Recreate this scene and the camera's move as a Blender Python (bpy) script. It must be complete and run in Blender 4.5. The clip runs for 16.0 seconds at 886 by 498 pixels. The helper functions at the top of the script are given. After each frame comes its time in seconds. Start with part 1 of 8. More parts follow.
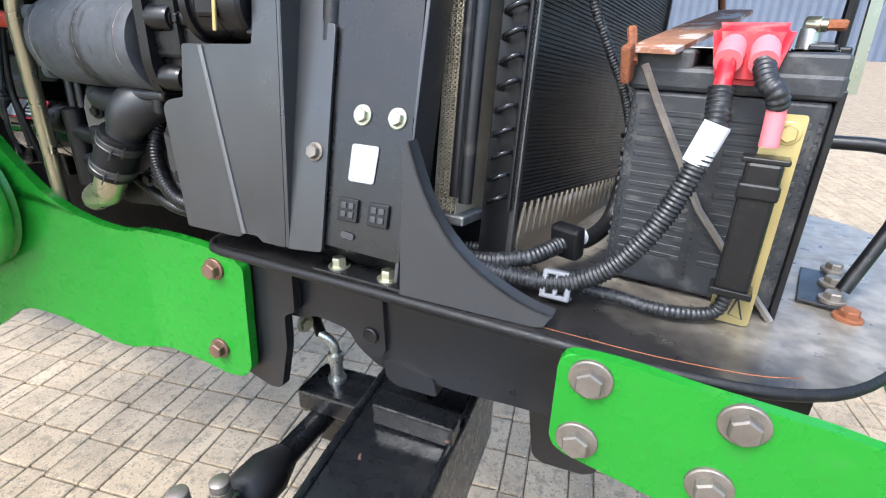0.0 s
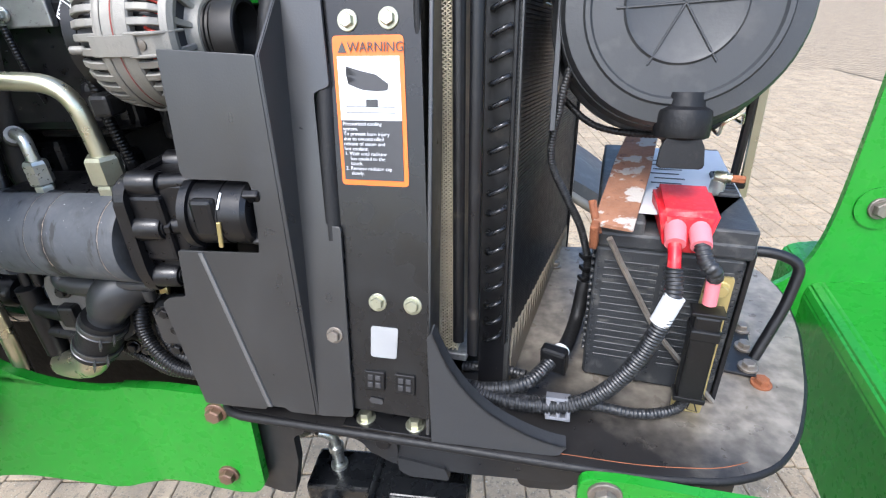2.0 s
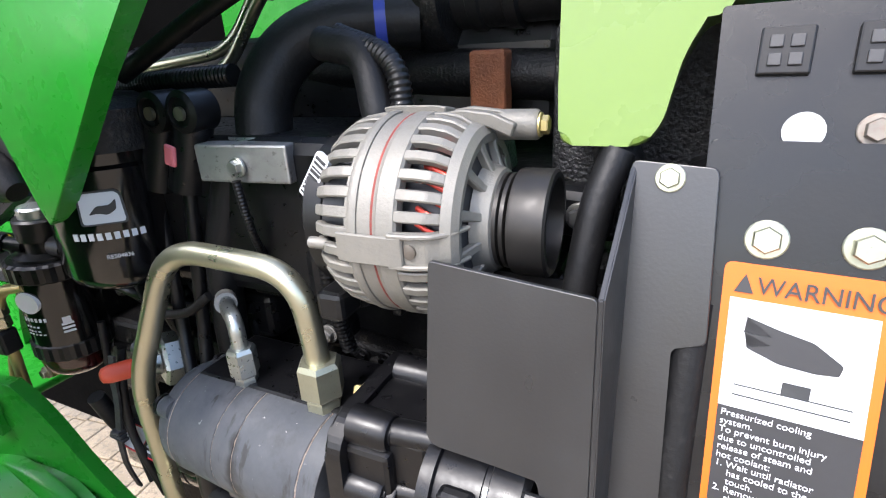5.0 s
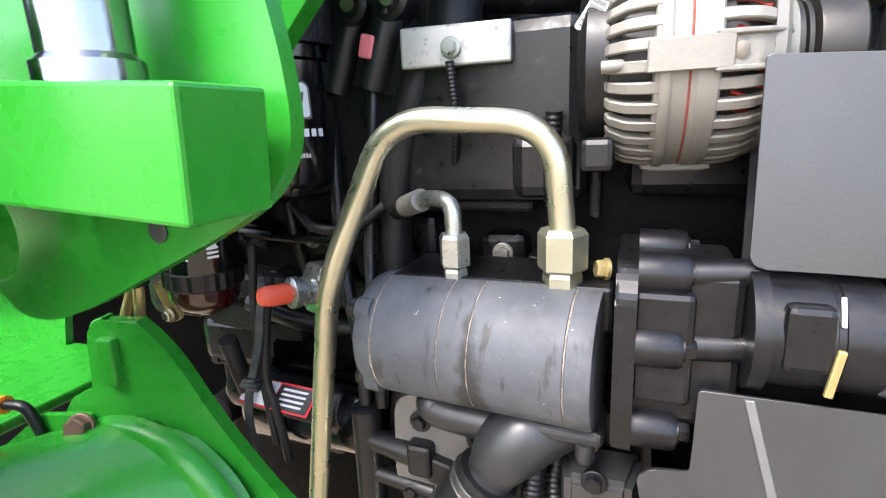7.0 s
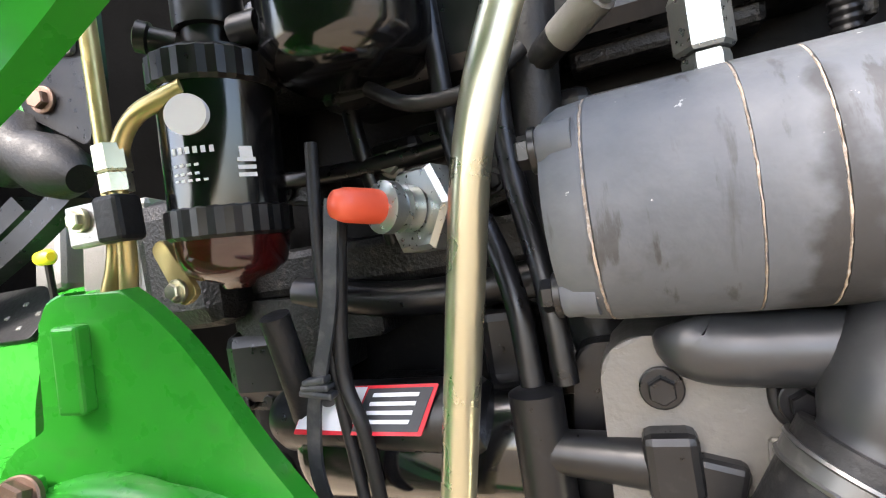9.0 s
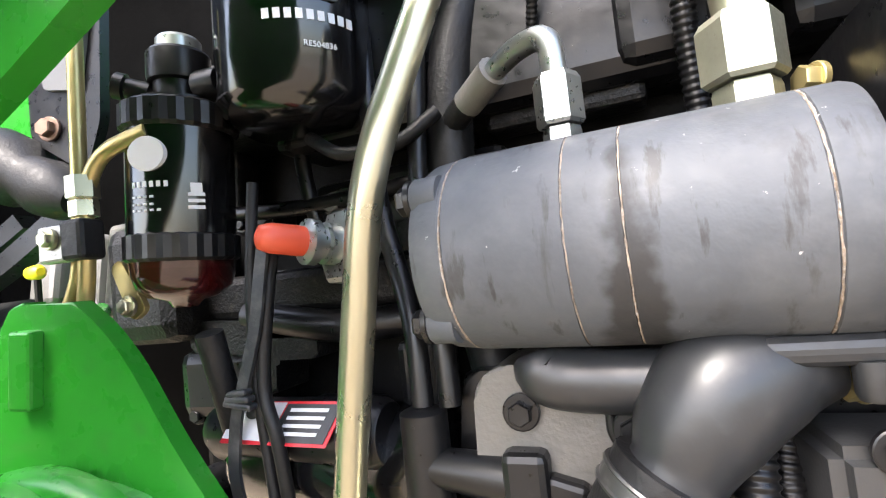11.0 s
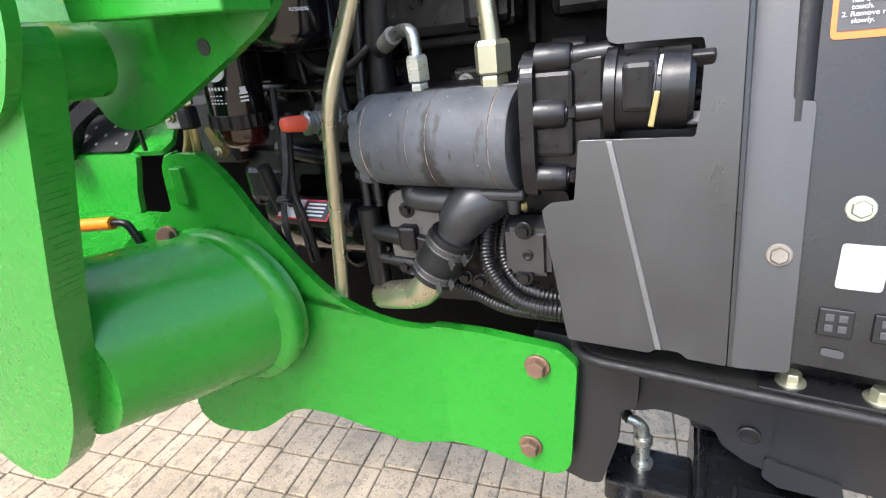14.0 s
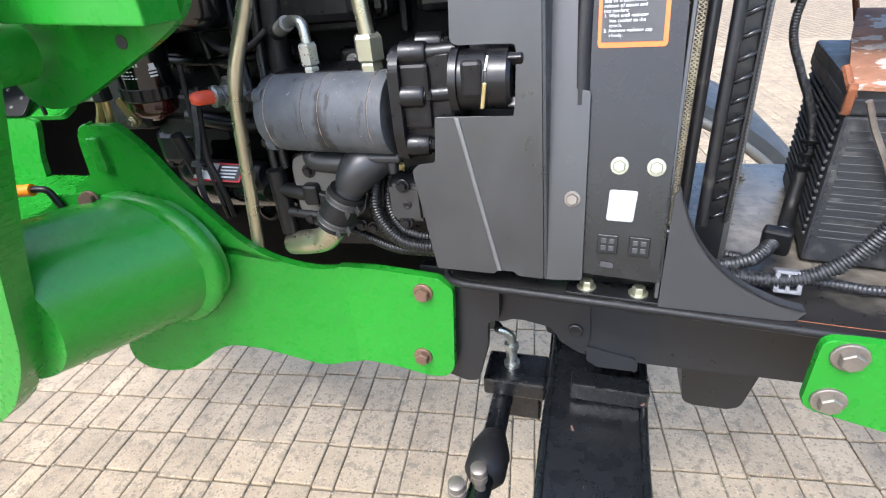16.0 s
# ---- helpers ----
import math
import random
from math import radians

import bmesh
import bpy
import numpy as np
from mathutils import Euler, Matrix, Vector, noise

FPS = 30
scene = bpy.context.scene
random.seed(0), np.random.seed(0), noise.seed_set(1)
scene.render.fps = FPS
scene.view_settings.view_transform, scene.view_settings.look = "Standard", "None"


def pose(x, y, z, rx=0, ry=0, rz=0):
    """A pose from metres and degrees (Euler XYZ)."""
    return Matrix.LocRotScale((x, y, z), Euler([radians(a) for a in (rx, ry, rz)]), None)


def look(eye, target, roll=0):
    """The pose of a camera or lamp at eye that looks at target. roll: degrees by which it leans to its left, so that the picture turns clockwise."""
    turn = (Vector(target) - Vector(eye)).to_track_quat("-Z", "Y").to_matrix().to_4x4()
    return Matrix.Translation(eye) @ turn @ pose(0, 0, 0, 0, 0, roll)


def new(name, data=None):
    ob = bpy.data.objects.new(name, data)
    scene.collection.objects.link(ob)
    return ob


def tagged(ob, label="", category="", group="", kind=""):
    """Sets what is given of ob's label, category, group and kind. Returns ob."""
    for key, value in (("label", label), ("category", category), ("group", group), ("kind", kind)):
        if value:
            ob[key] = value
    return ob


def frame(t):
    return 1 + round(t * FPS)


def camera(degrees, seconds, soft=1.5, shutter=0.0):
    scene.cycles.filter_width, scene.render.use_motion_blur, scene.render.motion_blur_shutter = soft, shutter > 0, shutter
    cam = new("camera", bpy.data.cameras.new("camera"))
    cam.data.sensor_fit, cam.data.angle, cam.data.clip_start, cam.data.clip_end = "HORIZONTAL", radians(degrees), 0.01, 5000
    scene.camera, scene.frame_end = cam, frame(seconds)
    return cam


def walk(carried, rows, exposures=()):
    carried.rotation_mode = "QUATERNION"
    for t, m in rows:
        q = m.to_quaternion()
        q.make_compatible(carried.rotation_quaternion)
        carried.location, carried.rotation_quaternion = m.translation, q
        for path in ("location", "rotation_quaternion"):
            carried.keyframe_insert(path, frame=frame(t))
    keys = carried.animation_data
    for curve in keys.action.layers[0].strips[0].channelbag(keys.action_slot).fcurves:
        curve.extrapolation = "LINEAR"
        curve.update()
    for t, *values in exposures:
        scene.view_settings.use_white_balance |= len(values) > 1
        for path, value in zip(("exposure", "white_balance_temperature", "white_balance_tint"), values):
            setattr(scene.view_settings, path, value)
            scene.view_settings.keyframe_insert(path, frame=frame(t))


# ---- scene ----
cam = camera(82.76, 16.0, 1.15)
PATH = [
    (0, (0.225, -0.3887, 1.455), (-0.4173, 1.3349, 0.6698), 1.44),
    (0.5, (0.196, -0.3551, 1.4818), (-0.2422, 1.3849, 0.5984), -0.51),
    (1, (0.1724, -0.3562, 1.5258), (-0.1807, 1.3595, 0.5605), -2.33),
    (1.5, (0.153, -0.3717, 1.6026), (-0.137, 1.3438, 0.6163), -2.89),
    (2, (0.1218, -0.3906, 1.6649), (-0.1192, 1.3536, 0.7164), -2.48),
    (2.5, (0.0945, -0.4044, 1.7234), (-0.1169, 1.3871, 0.8598), -1.83),
    (3, (0.0452, -0.3789, 1.7935), (-0.1982, 1.418, 0.9498), -1.19),
    (3.2, (0.0327, -0.3695, 1.8092), (-0.2509, 1.4353, 0.9953), -0.98),
    (5.3, (-0.0617, -0.1815, 1.6805), (-0.9897, 1.4594, 1.0123), -4.57),
    (5.5, (-0.0641, -0.1861, 1.6558), (-1.0469, 1.4474, 1.051), -5.05),
    (6, (-0.103, -0.2127, 1.6507), (-1.042, 1.4411, 1.0317), -3.99),
    (6.5, (-0.153, -0.2447, 1.6144), (-1.0419, 1.4591, 1.0604), -3.21),
    (7, (-0.2302, -0.2851, 1.5932), (-0.9453, 1.5214, 1.1189), -2.62),
    (7.5, (-0.2733, -0.2741, 1.5426), (-0.8794, 1.5963, 1.176), -3.65),
    (8, (-0.3434, -0.2222, 1.4714), (-0.9847, 1.6123, 0.999), -8.56),
    (8.5, (-0.3891, -0.1879, 1.4439), (-1.0573, 1.6677, 1.1116), -9.43),
    (9, (-0.3899, -0.1803, 1.4368), (-1.0965, 1.6904, 1.3989), -9.27),
    (9.2, (-0.3846, -0.1821, 1.4248), (-1.0839, 1.6869, 1.5592), -8.96),
    (11.3, (-0.3114, -0.1971, 1.4297), (-1.0613, 1.6538, 1.5386), -5.25),
    (11.5, (-0.3015, -0.1993, 1.4416), (-1.1098, 1.63, 1.4302), -4.46),
    (12, (-0.2873, -0.2138, 1.4566), (-1.1261, 1.5855, 1.2138), -2.69),
    (12.5, (-0.207, -0.2958, 1.4684), (-1.1901, 1.4045, 1.091), -4.20),
    (13, (-0.1279, -0.3753, 1.4846), (-1.1571, 1.2581, 0.9624), -6.11),
    (13.5, (-0.1331, -0.3869, 1.4951), (-1.0717, 1.2485, 0.8285), -7.17),
    (14, (-0.1163, -0.4126, 1.5343), (-0.9491, 1.2282, 0.7506), -7.18),
    (14.5, (-0.0836, -0.4496, 1.5504), (-0.8108, 1.1933, 0.6716), -7.29),
    (15, (-0.0715, -0.476, 1.5624), (-0.6769, 1.1773, 0.6136), -6.46),
    (15.5, (-0.0449, -0.4862, 1.5683), (-0.6026, 1.1657, 0.5884), -6.08),
    (16, (-0.0324, -0.5128, 1.5883), (-0.5622, 1.1389, 0.5928), -5.66),
]
EXPOSURE = [(0, 1.95, 5950, 8), (2.5, 1.72, 5900, 10), (5.5, 2.07, 6250, 12), (7, 2.52, 6400, 12), (8, 2.7, 6550, 12), (9, 2.97, 6700, 12), (11.5, 2.88, 6600, 12), (12.5, 2.63, 6450, 12), (13, 2.33, 6350, 10), (14, 2.16, 6250, 10), (16, 1.99, 6000, 10)]
walk(cam, [(t, look(eye, target, roll)) for t, eye, target, roll in PATH], EXPOSURE)

# ---- light ----
world = bpy.data.worlds.new("sky")
scene.world = world
world.use_nodes = True
wn = world.node_tree.nodes
sky = wn.new("ShaderNodeTexSky")
sky.sky_type, sky.sun_disc = "NISHITA", False
sky.sun_elevation, sky.sun_rotation = radians(52), radians(198)
sky.air_density, sky.dust_density = 1.0, 3.0
world.node_tree.links.new(sky.outputs[0], wn["Background"].inputs[0])
wn["Background"].inputs[1].default_value = 0.15
sun = new("sun", bpy.data.lights.new("sun", "SUN"))
sun.data.energy, sun.data.angle, sun.data.color = 1.1, radians(14), (1.0, 0.985, 0.965)
sun.matrix_world = look((0, 0, 5), (0.2, 0.62, 4.166))


# ---- materials ----
def material(name, color, rough=0.5, metal=0.0, vary=0.25, scale=40.0, bump=0.0, bump_scale=200.0, dust=0.0, coat=0.0,
             dirt=(0.32, 0.28, 0.22), spot=0.0, spec=0.5):
    """A painted, cast or plastic surface: colour varied at two scales, uneven gloss, fine relief, dust in patches."""
    m = bpy.data.materials.new(name)
    m.use_nodes = True
    n, l = m.node_tree.nodes, m.node_tree.links
    b = n["Principled BSDF"]
    co = n.new("ShaderNodeTexCoord")

    def noise_tex(s, detail=4.0):
        t = n.new("ShaderNodeTexNoise")
        t.inputs["Scale"].default_value, t.inputs["Detail"].default_value = s, detail
        l.new(co.outputs["Object"], t.inputs["Vector"])
        return t

    def ramp(src, lo, hi, a=(0, 0, 0, 1), c=(1, 1, 1, 1)):
        r = n.new("ShaderNodeValToRGB")
        r.color_ramp.elements[0].position, r.color_ramp.elements[1].position = lo, hi
        r.color_ramp.elements[0].color, r.color_ramp.elements[1].color = a, c
        l.new(src, r.inputs[0])
        return r

    def mix(fac, a, c):
        x = n.new("ShaderNodeMix")
        x.data_type = "RGBA"
        l.new(fac, x.inputs[0])
        for sock, v in ((x.inputs[6], a), (x.inputs[7], c)):
            if isinstance(v, tuple):
                sock.default_value = (*v[:3], 1)
            else:
                l.new(v, sock)
        return x.outputs[2]

    big, small = noise_tex(scale * 0.2), noise_tex(scale * 3.0, 6.0)
    dark = tuple(v * (1 - vary) for v in color)
    light = tuple(min(1, v * (1 + vary * 0.7)) for v in color)
    c = mix(ramp(big.outputs["Fac"], 0.3, 0.7).outputs[0], dark, light)
    if dust:
        d = ramp(small.outputs["Fac"], 0.62 - 0.25 * dust, 0.80, c=(dust, dust, dust, 1))
        c = mix(d.outputs[0], c, dirt)
    if spot:
        v = n.new("ShaderNodeTexVoronoi")
        v.inputs["Scale"].default_value = 90.0
        l.new(co.outputs["Object"], v.inputs["Vector"])
        c = mix(ramp(v.outputs["Distance"], 0.05 * spot, 0.09 * spot, a=(0.7, 0.7, 0.7, 1), c=(0, 0, 0, 1)).outputs[0], c, (0.6, 0.57, 0.5))
    l.new(c, b.inputs["Base Color"])
    rr = ramp(small.outputs["Fac"], 0.25, 0.75, a=(max(0.03, rough - 0.1),) * 3 + (1,), c=(min(1, rough + 0.12),) * 3 + (1,))
    l.new(rr.outputs[0], b.inputs["Roughness"])
    b.inputs["Metallic"].default_value = metal
    b.inputs["Specular IOR Level"].default_value = spec
    b.inputs["Coat Weight"].default_value = coat
    b.inputs["Coat Roughness"].default_value = 0.15
    if bump:
        t = noise_tex(bump_scale, 3.0)
        k = n.new("ShaderNodeBump")
        k.inputs["Strength"].default_value, k.inputs["Distance"].default_value = bump, 0.002
        l.new(t.outputs["Fac"], k.inputs["Height"])
        l.new(k.outputs[0], b.inputs["Normal"])
    return m


GREEN = material("green_paint", (0.0165, 0.198, 0.0155), 0.29, vary=0.12, scale=20, bump=0.008, bump_scale=40, coat=0.10, dust=0.05, spec=0.36)
SATIN = material("satin_black_sheet", (0.018, 0.0185, 0.0195), 0.34, vary=0.10, scale=9, bump=0.05, bump_scale=500, dust=0.05, dirt=(0.13, 0.13, 0.125), spec=0.7)
PANEL = material("black_gloss_sheet", (0.0075, 0.0075, 0.0080), 0.27, vary=0.15, scale=12, bump=0.04, bump_scale=400, dust=0.04, dirt=(0.08, 0.08, 0.076), spec=0.42)
RIBGREY = material("paler_grey_sheet", (0.085, 0.085, 0.084), 0.36, vary=0.3, scale=40, spec=0.7)
BLACK = material("black_paint", (0.006, 0.006, 0.007), 0.36, vary=0.25, scale=16, bump=0.10, bump_scale=250, dust=0.10, dirt=(0.10, 0.095, 0.085), spec=0.42)
RAILPAINT = material("glossy_chassis_paint", (0.0095, 0.0105, 0.0125), 0.36, vary=0.25, scale=16, bump=0.18, bump_scale=45, dust=0.04, dirt=(0.09, 0.085, 0.078), coat=0.12, spec=0.45)
GLOSS = material("gloss_black_enamel", (0.004, 0.004, 0.0045), 0.13, vary=0.2, scale=30, coat=0.5, spec=0.45)
CAST = material("black_cast_iron", (0.005, 0.005, 0.0055), 0.42, vary=0.3, scale=40, bump=0.5, bump_scale=420, dust=0.15, spec=0.3)
CASTSMOOTH = material("black_painted_casting", (0.0050, 0.0050, 0.0058), 0.33, vary=0.3, scale=40, bump=0.10, bump_scale=110, dust=0.03, spec=0.38)
# Black iron, taken darker still so the bay's shade is in the colour.
DEEP = material("bay_shade_iron", (0.0028, 0.0028, 0.003), 0.55, vary=0.4, scale=30, bump=0.4, bump_scale=120, dust=0.04, spec=0.12)
PUMP = material("grey_pump_paint", (0.053, 0.0575, 0.0645), 0.56, vary=0.30, scale=34, bump=0.22, bump_scale=120, dust=0.25, dirt=(0.12, 0.122, 0.125), spec=0.4)

def worn(m, layers):
    """Lays stains, chips and scuffs over a material: (noise scale, stretch, low, high, strength, colour) each."""
    n, l = m.node_tree.nodes, m.node_tree.links
    b = n["Principled BSDF"]
    co = n.new("ShaderNodeTexCoord")
    for k, (sc, stretch, lo, hi, amount, col) in enumerate(layers):
        mp = n.new("ShaderNodeMapping")
        mp.inputs["Location"].default_value = (3.1 * k, 1.7 * k, 0.9 * k)
        mp.inputs["Scale"].default_value = stretch
        l.new(co.outputs["Object"], mp.inputs[0])
        t = n.new("ShaderNodeTexNoise")
        t.inputs["Scale"].default_value, t.inputs["Detail"].default_value, t.inputs["Roughness"].default_value = sc, 6.0, 0.62
        l.new(mp.outputs[0], t.inputs["Vector"])
        r = n.new("ShaderNodeMapRange")
        r.inputs[1].default_value, r.inputs[2].default_value, r.inputs[4].default_value = lo, hi, amount
        l.new(t.outputs["Fac"], r.inputs[0])
        x = n.new("ShaderNodeMix")
        x.data_type = "RGBA"
        l.new(r.outputs[0], x.inputs[0])
        l.new(b.inputs["Base Color"].links[0].from_socket, x.inputs[6])
        x.inputs[7].default_value = (*col, 1)
        l.new(x.outputs[2], b.inputs["Base Color"])
    return m


worn(PUMP, [(16, (1, 1, 1), 0.56, 0.68, 0.75, (0.022, 0.023, 0.025)), (38, (2.5, 1, 0.5), 0.60, 0.67, 0.8, (0.018, 0.017, 0.016)), (150, (1, 1, 1), 0.69, 0.72, 0.8, (0.45, 0.44, 0.42)), (9, (4, 1, 0.6), 0.62, 0.70, 0.8, (0.020, 0.018, 0.016)), (14, (1, 1, 1), 0.48, 0.70, 0.5, (0.12, 0.122, 0.125))])


def oil_run(m, x0, z0):
    """A dark oil run with a ragged outline, spreading down from the joint at x0 below the height z0."""
    n, l = m.node_tree.nodes, m.node_tree.links
    b = n["Principled BSDF"]
    g = n.new("ShaderNodeNewGeometry")
    t = n.new("ShaderNodeTexNoise")
    t.inputs["Scale"].default_value, t.inputs["Detail"].default_value = 70.0, 6.0
    l.new(g.outputs["Position"], t.inputs["Vector"])
    xyz = n.new("ShaderNodeSeparateXYZ")
    l.new(g.outputs["Position"], xyz.inputs[0])

    def step(op, a, c):
        k = n.new("ShaderNodeMath")
        k.operation = op
        for sock, v in zip(k.inputs, (a, c)):
            if isinstance(v, float):
                sock.default_value = v
            else:
                l.new(v, sock)
        return k.outputs[0]

    off = step("ABSOLUTE", step("SUBTRACT", xyz.outputs["X"], x0), 0.0)
    drop = step("MULTIPLY", step("SUBTRACT", z0, xyz.outputs["Z"]), 0.16)
    edge = step("SUBTRACT", step("ADD", step("MULTIPLY", t.outputs["Fac"], 0.018), drop), off)
    r = n.new("ShaderNodeMapRange")
    r.inputs[1].default_value, r.inputs[2].default_value, r.inputs[4].default_value = 0.004, 0.009, 0.85
    l.new(edge, r.inputs[0])
    x = n.new("ShaderNodeMix")
    x.data_type = "RGBA"
    l.new(r.outputs[0], x.inputs[0])
    l.new(b.inputs["Base Color"].links[0].from_socket, x.inputs[6])
    x.inputs[7].default_value = (0.017, 0.016, 0.0155, 1)
    l.new(x.outputs[2], b.inputs["Base Color"])


oil_run(PUMP, -0.3300, 1.462)
worn(GREEN, [(7, (1, 1, 1), 0.55, 0.80, 0.35, (0.040, 0.245, 0.028)), (120, (1, 0.25, 1), 0.735, 0.76, 0.45, (0.25, 0.42, 0.22)), (55, (1, 1, 1), 0.745, 0.765, 0.6, (0.16, 0.13, 0.07))])
worn(SATIN, [(8, (1, 0.4, 0.4), 0.50, 0.75, 0.30, (0.045, 0.044, 0.042)), (170, (1, 1, 1), 0.745, 0.77, 0.6, (0.25, 0.24, 0.22))])
worn(RAILPAINT, [(110, (1, 1, 1), 0.72, 0.745, 0.6, (0.22, 0.20, 0.17)), (30, (1, 1, 0.3), 0.68, 0.76, 0.3, (0.035, 0.032, 0.028))])
worn(CASTSMOOTH, [(120, (1, 1, 1), 0.715, 0.745, 0.6, (0.22, 0.20, 0.18))])
worn(PANEL, [(160, (1, 1, 1), 0.74, 0.77, 0.5, (0.22, 0.21, 0.19))])
worn(BLACK, [(40, (1, 1, 1), 0.62, 0.74, 0.5, (0.06, 0.052, 0.042)), (140, (1, 1, 1), 0.72, 0.75, 0.6, (0.24, 0.22, 0.19))])
SEAM = material("rusty_seam", (0.26, 0.20, 0.15), 0.7, vary=0.8, scale=220, dust=0.7, dirt=(0.45, 0.43, 0.40))
FINBLACK = material("black_fin_paint", (0.010, 0.0105, 0.011), 0.5, vary=0.35, scale=30, dust=0.12, dirt=(0.06, 0.056, 0.05), spec=0.4)
BENDS = material("rubbed_black_tube", (0.020, 0.021, 0.023), 0.20, 0.3, vary=0.5, scale=60)
CLIPGREY = material("light_grey_clip", (0.15, 0.153, 0.165), 0.45, vary=0.15, scale=60, dust=0.15)
# Near-black for the added sheet that stands in for the cab's shade.
DARKBACK = material("near_black_backing", (0.0022, 0.0022, 0.0022), 0.9, vary=0.5, scale=20, bump=0.6, bump_scale=60, spec=0.02)
GREYCAST = material("grey_worn_casting", (0.19, 0.183, 0.168), 0.42, 0.35, vary=0.25, scale=30, bump=0.25, bump_scale=300, dust=0.12)
COVERGREY = material("dull_grey_cover_casting", (0.105, 0.100, 0.092), 0.45, 0.2, vary=0.25, scale=30, bump=0.25, bump_scale=300, dust=0.12)
ELBOWGREY = material("dark_grey_elbow_paint", (0.017, 0.018, 0.0195), 0.38, vary=0.35, scale=30, bump=0.12, bump_scale=90, dust=0.12, dirt=(0.14, 0.14, 0.135), spec=0.5)
BAND = material("dark_spring_band", (0.10, 0.10, 0.098), 0.38, 0.8, vary=0.3, scale=80, dust=0.2, dirt=(0.3, 0.29, 0.27))
PEBBLE = material("pebbled_black_foam", (0.010, 0.010, 0.011), 0.35, vary=0.3, scale=60, bump=1.0, bump_scale=420, dust=0.35, dirt=(0.10, 0.10, 0.10))
RUBBER = material("black_rubber", (0.0065, 0.0065, 0.007), 0.5, vary=0.3, scale=60, bump=0.2, bump_scale=300, dust=0.12, dirt=(0.12, 0.11, 0.10), spec=0.3)
PLASTIC = material("black_plastic", (0.0055, 0.0055, 0.006), 0.35, vary=0.2, scale=60, dust=0.08, dirt=(0.12, 0.11, 0.10), spec=0.35)
GUSSET = material("grey_black_gusset_sheet", (0.030, 0.0315, 0.034), 0.40, vary=0.15, scale=20, bump=0.08, bump_scale=300, dust=0.06, dirt=(0.12, 0.12, 0.115))
LOOM = material("dusty_ribbed_loom", (0.012, 0.0125, 0.0135), 0.42, vary=0.2, scale=60, dust=0.45, dirt=(0.14, 0.14, 0.145), spec=0.5)
BATT = material("battery_plastic", (0.019, 0.021, 0.024), 0.5, vary=0.2, scale=20, bump=0.15, bump_scale=500, dust=0.35, dirt=(0.2, 0.19, 0.17))
AIR = material("air_cleaner_plastic", (0.030, 0.032, 0.034), 0.5, vary=0.2, scale=14, bump=0.1, bump_scale=300, dust=0.35, dirt=(0.12, 0.115, 0.11))
ZINC = material("zinc_plate", (0.42, 0.44, 0.42), 0.32, 0.9, vary=0.15, scale=90, dust=0.12)
YZINC = material("yellow_zinc_tube", (0.47, 0.45, 0.33), 0.30, 0.92, vary=0.08, scale=14)
YPLATE = material("yellow_chromate_plate", (0.46, 0.38, 0.17), 0.35, 0.75, vary=0.3, scale=40, dust=0.15)
ZBOLT = material("greenish_plated_bolt", (0.40, 0.40, 0.30), 0.36, 0.85, vary=0.2, scale=150, dust=0.2, dirt=(0.30, 0.26, 0.18))
CHROME = material("bright_drawn_steel", (0.34, 0.345, 0.36), 0.16, 1.0, vary=0.25, scale=25, bump=0.03, bump_scale=120)
SEAMRED = material("red_sealant", (0.20, 0.035, 0.025), 0.7, vary=0.5, scale=160, dust=0.4, dirt=(0.2, 0.17, 0.14))
FLAKED = material("flaking_rusty_bar", (0.26, 0.12, 0.065), 0.8, vary=0.4, scale=90, bump=0.5, bump_scale=300)
worn(FLAKED, [(34, (1, 1, 1), 0.52, 0.56, 0.9, (0.42, 0.39, 0.35)), (60, (1, 1, 1), 0.60, 0.64, 0.8, (0.12, 0.05, 0.028))])
RUST = material("rusty_steel", (0.22, 0.075, 0.030), 0.75, 0.15, vary=0.5, scale=120, bump=0.6, bump_scale=500)
DULL = material("dull_bolt_steel", (0.23, 0.205, 0.175), 0.5, 0.7, vary=0.4, scale=150, dust=0.35, dirt=(0.2, 0.10, 0.06))
BROWN = material("browned_bolt_steel", (0.20, 0.12, 0.085), 0.5, 0.6, vary=0.4, scale=150, dust=0.3)
ALU = material("cast_aluminium", (0.19, 0.18, 0.157), 0.52, 0.30, vary=0.16, scale=60, bump=0.18, bump_scale=500, dust=0.18, dirt=(0.12, 0.11, 0.095))
PULLEY = material("worn_pulley_steel", (0.032, 0.030, 0.028), 0.42, 0.5, vary=0.3, scale=50, dust=0.2, dirt=(0.09, 0.075, 0.06))
ALUPLATE = material("aluminium_plate", (0.38, 0.38, 0.37), 0.42, 0.8, vary=0.2, scale=50)
worn(ALUPLATE, [(30, (1, 1, 1), 0.50, 0.68, 0.6, (0.17, 0.165, 0.155)), (110, (1, 1, 1), 0.60, 0.66, 0.6, (0.10, 0.095, 0.085))])
BEHIND = material("pale_metal_behind_window", (0.30, 0.305, 0.31), 0.45, 0.3, vary=0.25, scale=30)
COPPER = material("red_copper_winding", (0.50, 0.05, 0.03), 0.35, 0.4, vary=0.4, scale=200)
RED = material("red_rubber", (0.48, 0.008, 0.016), 0.45, vary=0.15, scale=40, dust=0.35, dirt=(0.45, 0.27, 0.22))
ORANGE_CAP = material("orange_red_rubber", (0.55, 0.07, 0.03), 0.45, vary=0.1, scale=60)
PINK = material("pink_sleeve", (0.62, 0.16, 0.18), 0.55, vary=0.1, scale=60)
WHITE = material("white_print", (0.58, 0.59, 0.60), 0.45, vary=0.06, scale=40)
